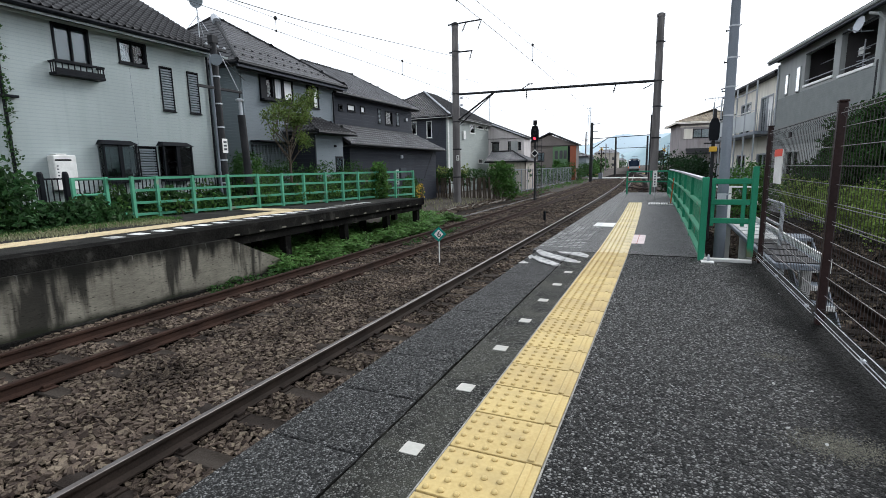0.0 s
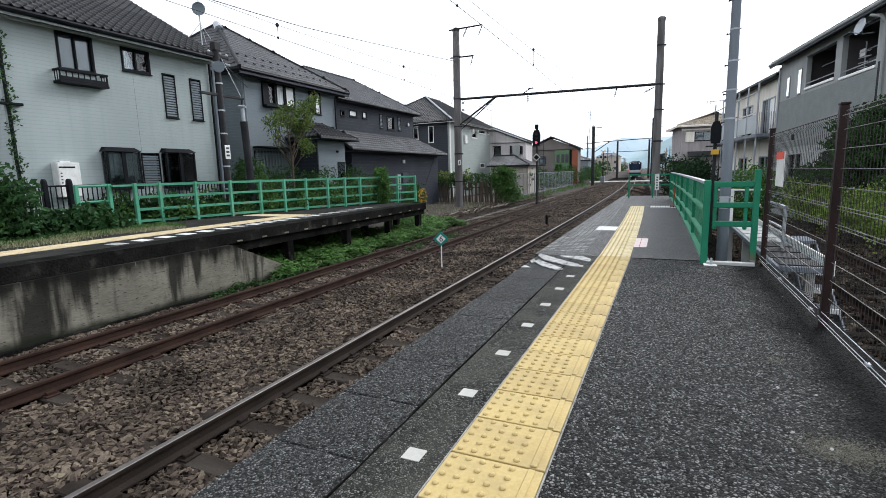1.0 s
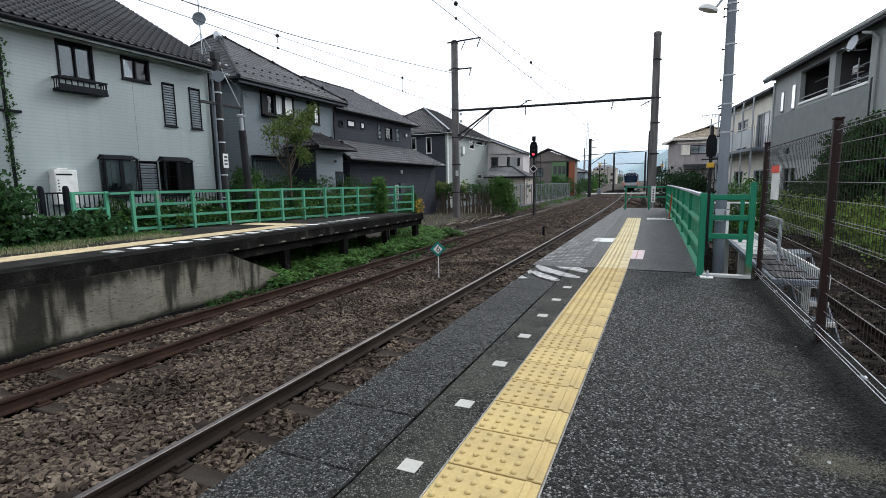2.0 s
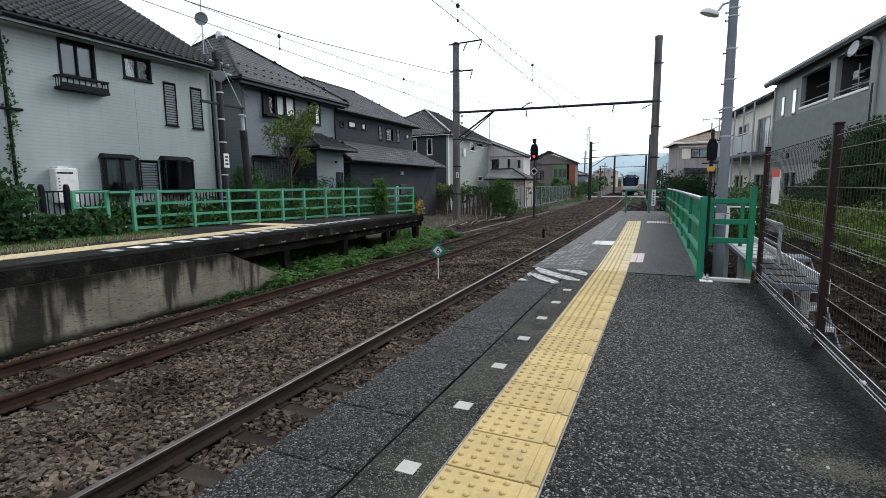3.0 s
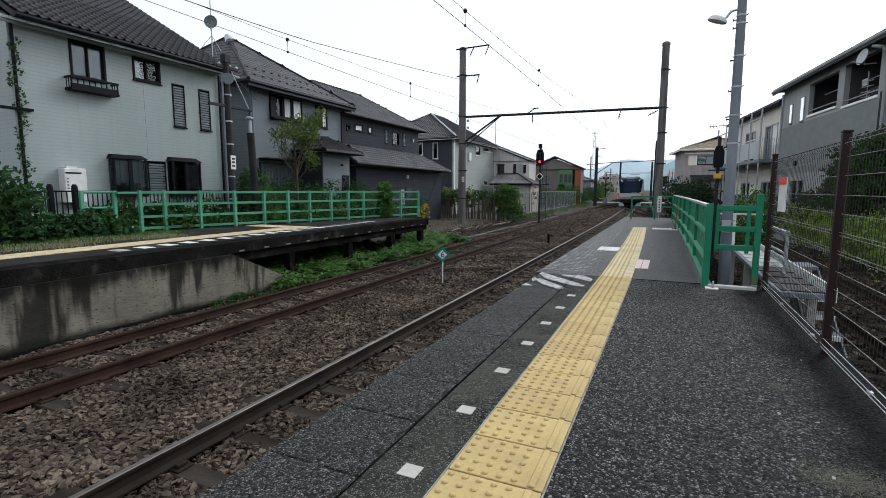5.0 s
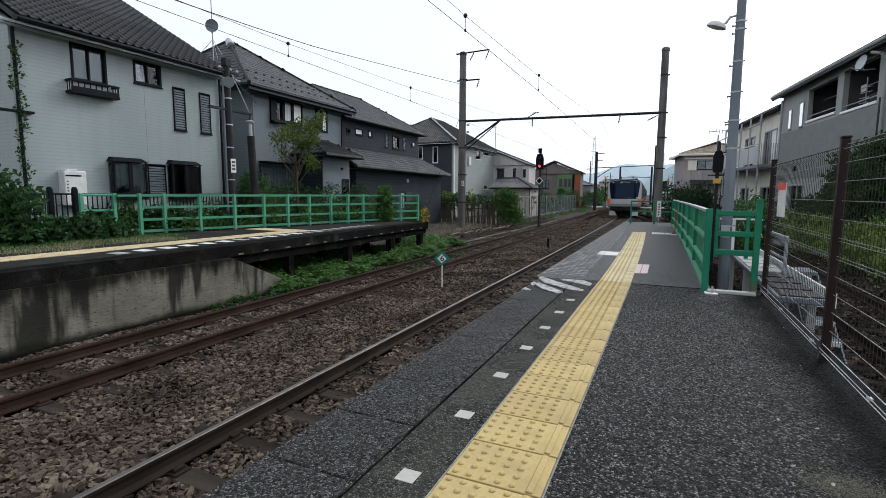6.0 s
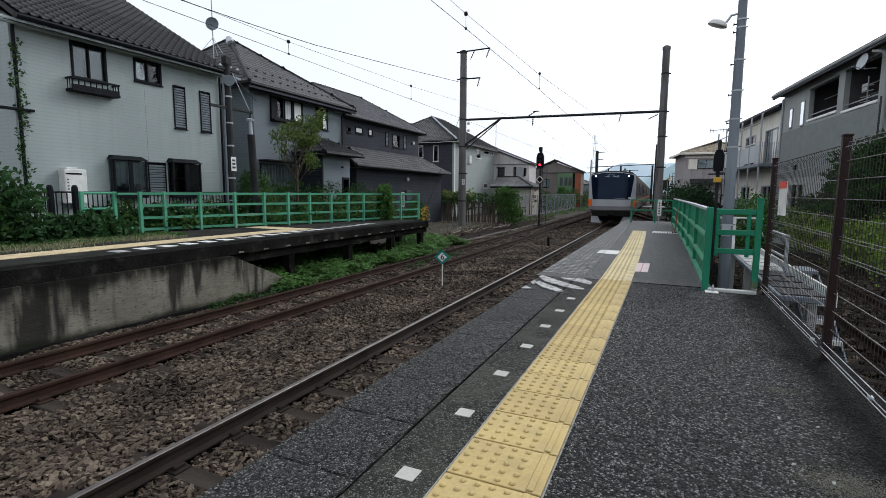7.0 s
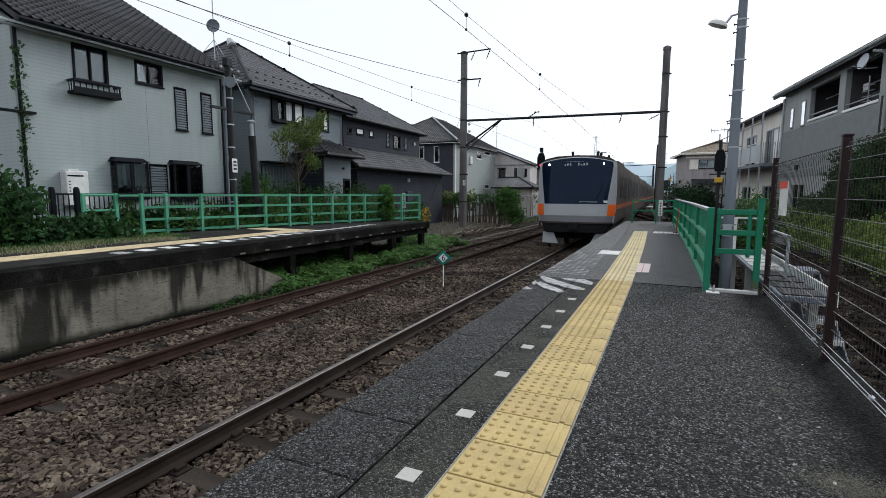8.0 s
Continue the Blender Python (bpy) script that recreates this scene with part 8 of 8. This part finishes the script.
def patch(u0, u1, zf0, zf1, off, nu=14, nz=6, thick=0.02):
    """A shaped panel of the front, between two heights that may depend on u."""
    mb = Mb()
    rows = []
    for j in range(nz + 1):
        for i in range(nu + 1):
            u = u0 + (u1 - u0) * i / nu
            a, b = zf0(u), zf1(u)
            x, y, z = nose(u, a + (b - a) * j / nz)
            rows.append((x, y - off, z))
    n = len(rows)
    back = [(x, y + thick + off, z) for x, y, z in rows]
    fs = []
    W = nu + 1
    for j in range(nz):
        for i in range(nu):
            q = (j * W + i, j * W + i + 1, (j + 1) * W + i + 1, (j + 1) * W + i)
            fs += [q, tuple(n + k for k in q[::-1])]
    for i in range(nu):
        fs += [(i, n + i, n + i + 1, i + 1), (nz * W + i, nz * W + i + 1, n + nz * W + i + 1, n + nz * W + i)]
    for j in range(nz):
        fs += [(j * W, (j + 1) * W, n + (j + 1) * W, n + j * W), (j * W + nu, n + j * W + nu, n + (j + 1) * W + nu, (j + 1) * W + nu)]
    return mb.add(rows + back, fs)


def trapezoid():
    """The windscreen mask, wider at the top than at the bottom."""
    mb = Mb()
    nu, nz = 20, 10
    W = nu + 1
    rows = []
    for j in range(nz + 1):
        k = j / nz
        half = 0.79 + 0.14 * k
        for i in range(W):
            u = half * (2 * i / nu - 1)
            x, y, z = nose(u, 1.70 + (nose_top(u) - .04 - 1.70) * k)
            rows.append((x, y - .012, z))
    n = len(rows)
    fs = []
    for j in range(nz):
        for i in range(nu):
            q = (j * W + i, j * W + i + 1, (j + 1) * W + i + 1, (j + 1) * W + i)
            fs += [q, tuple(n + k for k in q[::-1])]
    for i in range(nu):
        fs += [(i, n + i, n + i + 1, i + 1), (nz * W + i, nz * W + i + 1, n + nz * W + i + 1, n + nz * W + i)]
    for j in range(nz):
        fs += [(j * W, (j + 1) * W, n + (j + 1) * W, n + j * W), (j * W + nu, n + j * W + nu, n + (j + 1) * W + nu, (j + 1) * W + nu)]
    return mb.add(rows + [(x, y + .03, z) for x, y, z in rows], fs)


def build_train():
    """Origin at the foot of the front, on the rail tops; the train runs back along +y."""
    t = thing("commuter_train", (-3.3, 19.2, RAIL), "silver commuter train with orange bands and a dark front", "train")

    def lp(name, mb, mt, parent=None, label="", smooth=False):
        return part(name, mb, mt, parent or t, label, smooth, True)

    def c(v):
        return lambda u: v
    # front shell
    front = lp("front_shell", patch(-1, 1, c(1.0), nose_top, 0.0, 28, 14, 0.05), M_TRAIN_W, None, "silver front shell", True)
    lp("windscreen_mask", trapezoid(), M_TRAIN_D, front, "dark glossy windscreen and mask", True)
    lp("lower_panel", patch(-0.81, 0.81, c(1.26), c(1.69), 0.016, 16, 3), M_TRAIN_W, front, "pale silver lower panel", True)
    for s in (-1, 1):
        lp("orange_corner", patch(s * 0.82, s * 0.999, c(1.26), c(1.69), 0.018, 6, 3), M_ORANGE, front, "orange corner panel", True)
    lp("grey_apron", patch(-0.97, 0.97, c(1.02), c(1.25), 0.016, 18, 2), mat("train_grey", (0.17, 0.17, 0.18), (0.22, 0.22, 0.23), 1, 0.5), front, "grey apron", True)
    lp("bumper_edge", patch(-0.98, 0.98, c(0.96), c(1.02), 0.06, 18, 1), M_TRAIN, front, "", True)
    lp("under_apron", patch(-0.9, 0.9, c(0.62), c(0.955), 0.0, 18, 2), M_UNDER, front, "", True)
    for s in (-1, 1):
        x, y, z = nose(s * 0.70, 3.2)
        lp("headlight_bezel", Mb().rod((x, y - .02, z), (x, y + .04, z), 0.08, n=14), M_TRAIN_D, front)
        lp("headlight", Mb().rod((x, y - .03, z), (x, y - .021, z), 0.038, n=14), M_LAMPON, front, "lit headlight")
    for i in range(9):
        if i in (3, 4):
            continue
        u = -0.28 + i * .07
        x, y, z = nose(u, 3.2)
        lp("display_bar", Mb().box(x - .025, x + .025, y - .022, y - .016, 3.15, 3.15 + (.05 + .05 * (i % 3) / 2)), M_GALV, front)
    x, y, z = nose(0.35, 1.78)
    lp("white_stripe", Mb().box(x - .35, x + .32, y - .03, y - .024, 1.775, 1.79), M_WHITE, front)
    x, y, z = nose(0.76, 1.78)
    lp("logo_bar", Mb().box(x - .08, x - .03, y - .035, y - .028, 1.75, 1.84), M_WHITE, front)
    lp("logo_bar", Mb().box(x - .015, x + .07, y - .035, y - .028, 1.75, 1.84), M_WHITE, front)
    wx = nose(0.62, 2.3)
    lp("wiper", Mb().rod((wx[0] + .12, wx[1] - .05, 2.45), (wx[0] - .15, wx[1] - .06, 1.85), 0.012, n=6), M_BLACK, front)
    for s in (-1, 1):
        lp("skirt_plate", Mb().add([(s * 1.25, 0.35, 0.58), (s * 0.80, 0.15, 0.58), (s * 0.58, 0.05, 0.16), (s * 1.25, 0.3, 0.16),
                                    (s * 1.25, 0.39, 0.58), (s * 0.80, 0.19, 0.58), (s * 0.58, 0.09, 0.16), (s * 1.25, 0.34, 0.16)],
                                   [(0, 1, 2, 3), (7, 6, 5, 4), (0, 4, 5, 1), (1, 5, 6, 2), (2, 6, 7, 3), (3, 7, 4, 0)]), M_TRAIN_W, front, "pale grey skirt plate")
    lp("coupler", Mb().rod((0, -0.2, 0.86), (0, 0.9, 0.86), 0.12, n=12).box(-.17, .17, -.28, -.05, .72, 1.0, 0.03), M_UNDER, front, "dark coupler")
    side = (0.95, 1.5, 2.5, 3.1, 3.3, 3.44, 3.53)
    prof = [(-half_width(z), z) for z in side] + [(0, 3.56)] + [(half_width(z), z) for z in side[::-1]]
    for k in range(5):
        y0, y1 = k * 20.0 + (0.45 if k == 0 else 0.2), k * 20.0 + 19.8
        body = lp("car_body", Mb().prism(prof, y0, y1, lambda p, q, s: (p, s, q)), M_TRAIN, None, "stainless steel car body", True)
        lp("underframe", Mb().box(-1.15, 1.15, y0 + .5, y1 - .5, 0.5, 0.95, 0.03), M_UNDER, body)
        for yb in (2.9, 17.0):
            lp("bogie", Mb().box(-1.05, 1.05, k * 20 + yb - 1.4, k * 20 + yb + 1.4, 0.25, 0.62, 0.05), M_UNDER, body)
            for dy in (-1.05, 1.05):
                for sx in (-1, 1):
                    lp("wheel", Mb().rod((sx * .5, k * 20 + yb + dy, 0.43), (sx * .62, k * 20 + yb + dy, 0.43), 0.43, n=18), M_UNDER, body)
                lp("axle", Mb().rod((-.5, k * 20 + yb + dy, 0.43), (.5, k * 20 + yb + dy, 0.43), 0.08, n=8), M_UNDER, body)
        if k < 4:
            lp("gangway", Mb().box(-.6, .6, y1, y1 + .4, 0.95, 3.1, 0.02), M_UNDER, body)
        for s in (-1, 1):
            def sd(u0, u1, z0, z1, off):
                """A panel on the body's side."""
                a, b = half_width(z0), half_width(z1)
                q = [(s * (a + off), u0, z0), (s * (a + off), u1, z0), (s * (b + off), u1, z1), (s * (b + off), u0, z1)]
                q += [(s * (a - .02), u0, z0), (s * (a - .02), u1, z0), (s * (b - .02), u1, z1), (s * (b - .02), u0, z1)]
                return Mb().add(q, [(0, 1, 2, 3), (7, 6, 5, 4), (0, 4, 5, 1), (1, 5, 6, 2), (2, 6, 7, 3), (3, 7, 4, 0)])
            lp("orange_band", sd(y0 + .1, y1, 1.50, 1.68, 0.004), M_ORANGE_SHADED, body, "orange waist band")
            for d in range(4):
                yc = k * 20 + 2.6 + d * 4.93
                for e in (-1, 1):
                    dr = lp("door_leaf", sd(yc + (0 if e > 0 else -.66), yc + (.66 if e > 0 else 0), 1.12, 2.95, 0.009), M_TRAIN, body)
                    lp("door_glass", sd(yc + (.12 if e > 0 else -.54), yc + (.54 if e > 0 else -.12), 1.9, 2.8, 0.013), M_SIDE_GLASS, dr)
                if d < 3:
                    lp("side_window", sd(yc + 1.25, yc + 3.65, 1.85, 2.8, 0.007), M_SIDE_GLASS, body, "dark side window")
            if k == 0:
                lp("cab_window", sd(0.75, 1.35, 1.9, 2.75, 0.008), M_SIDE_GLASS, body)
        lp("air_conditioner", Mb().box(-.95, .95, k * 20 + 8, k * 20 + 11.5, 3.52, 3.78, 0.06), M_TRAIN, body)
        if k == 1:
            lp("pantograph", Mb().rod((-.5, k * 20 + 3.6, 3.7), (0, k * 20 + 4.6, 4.15), 0.03, n=5).rod((0, k * 20 + 4.6, 4.15), (0, k * 20 + 3.8, 4.6), 0.03, n=5).rod((-.8, k * 20 + 3.8, 4.6), (.8, k * 20 + 3.8, 4.6), 0.03, n=5), M_DARKMETAL, body)
    for x, y, h in ((-0.38, 1.6, 0.2), (0.62, 2.6, 0.22), (0.9, 2.9, 0.12)):
        lp("roof_aerial", Mb().rod((x, y, 3.5), (x, y, 3.55 + h), 0.035, 0.03, 8).lathe([(0.05, 3.55 + h * .6), (0.055, 3.55 + h), (0.02, 3.6 + h)], 10, Matrix.Translation((x, y, 0))), M_UNDER, t)
    return t


train = build_train()


# ---- what moves ----
def motions():
    rows = []
    for t, x, y in ((0.0, -7.0, 136.5), (1.5, -6.1, 114.0), (3.0, -5.1, 92.0), (4.0, -4.66, 77.5), (4.5, -4.4, 70.0), (6.0, -3.66, 48.0), (6.5, -3.5, 40.5), (7.0, -3.38, 33.6),
                    (7.5, -3.31, 26.2), (8.0, -3.27, 19.0)):
        lean = math.degrees(math.atan2(line_bend(y) - line_bend(y + 14), 14))
        rows.append((t, pose(x, y, RAIL, 0, 0, lean)))
    walk(train, rows)


motions()
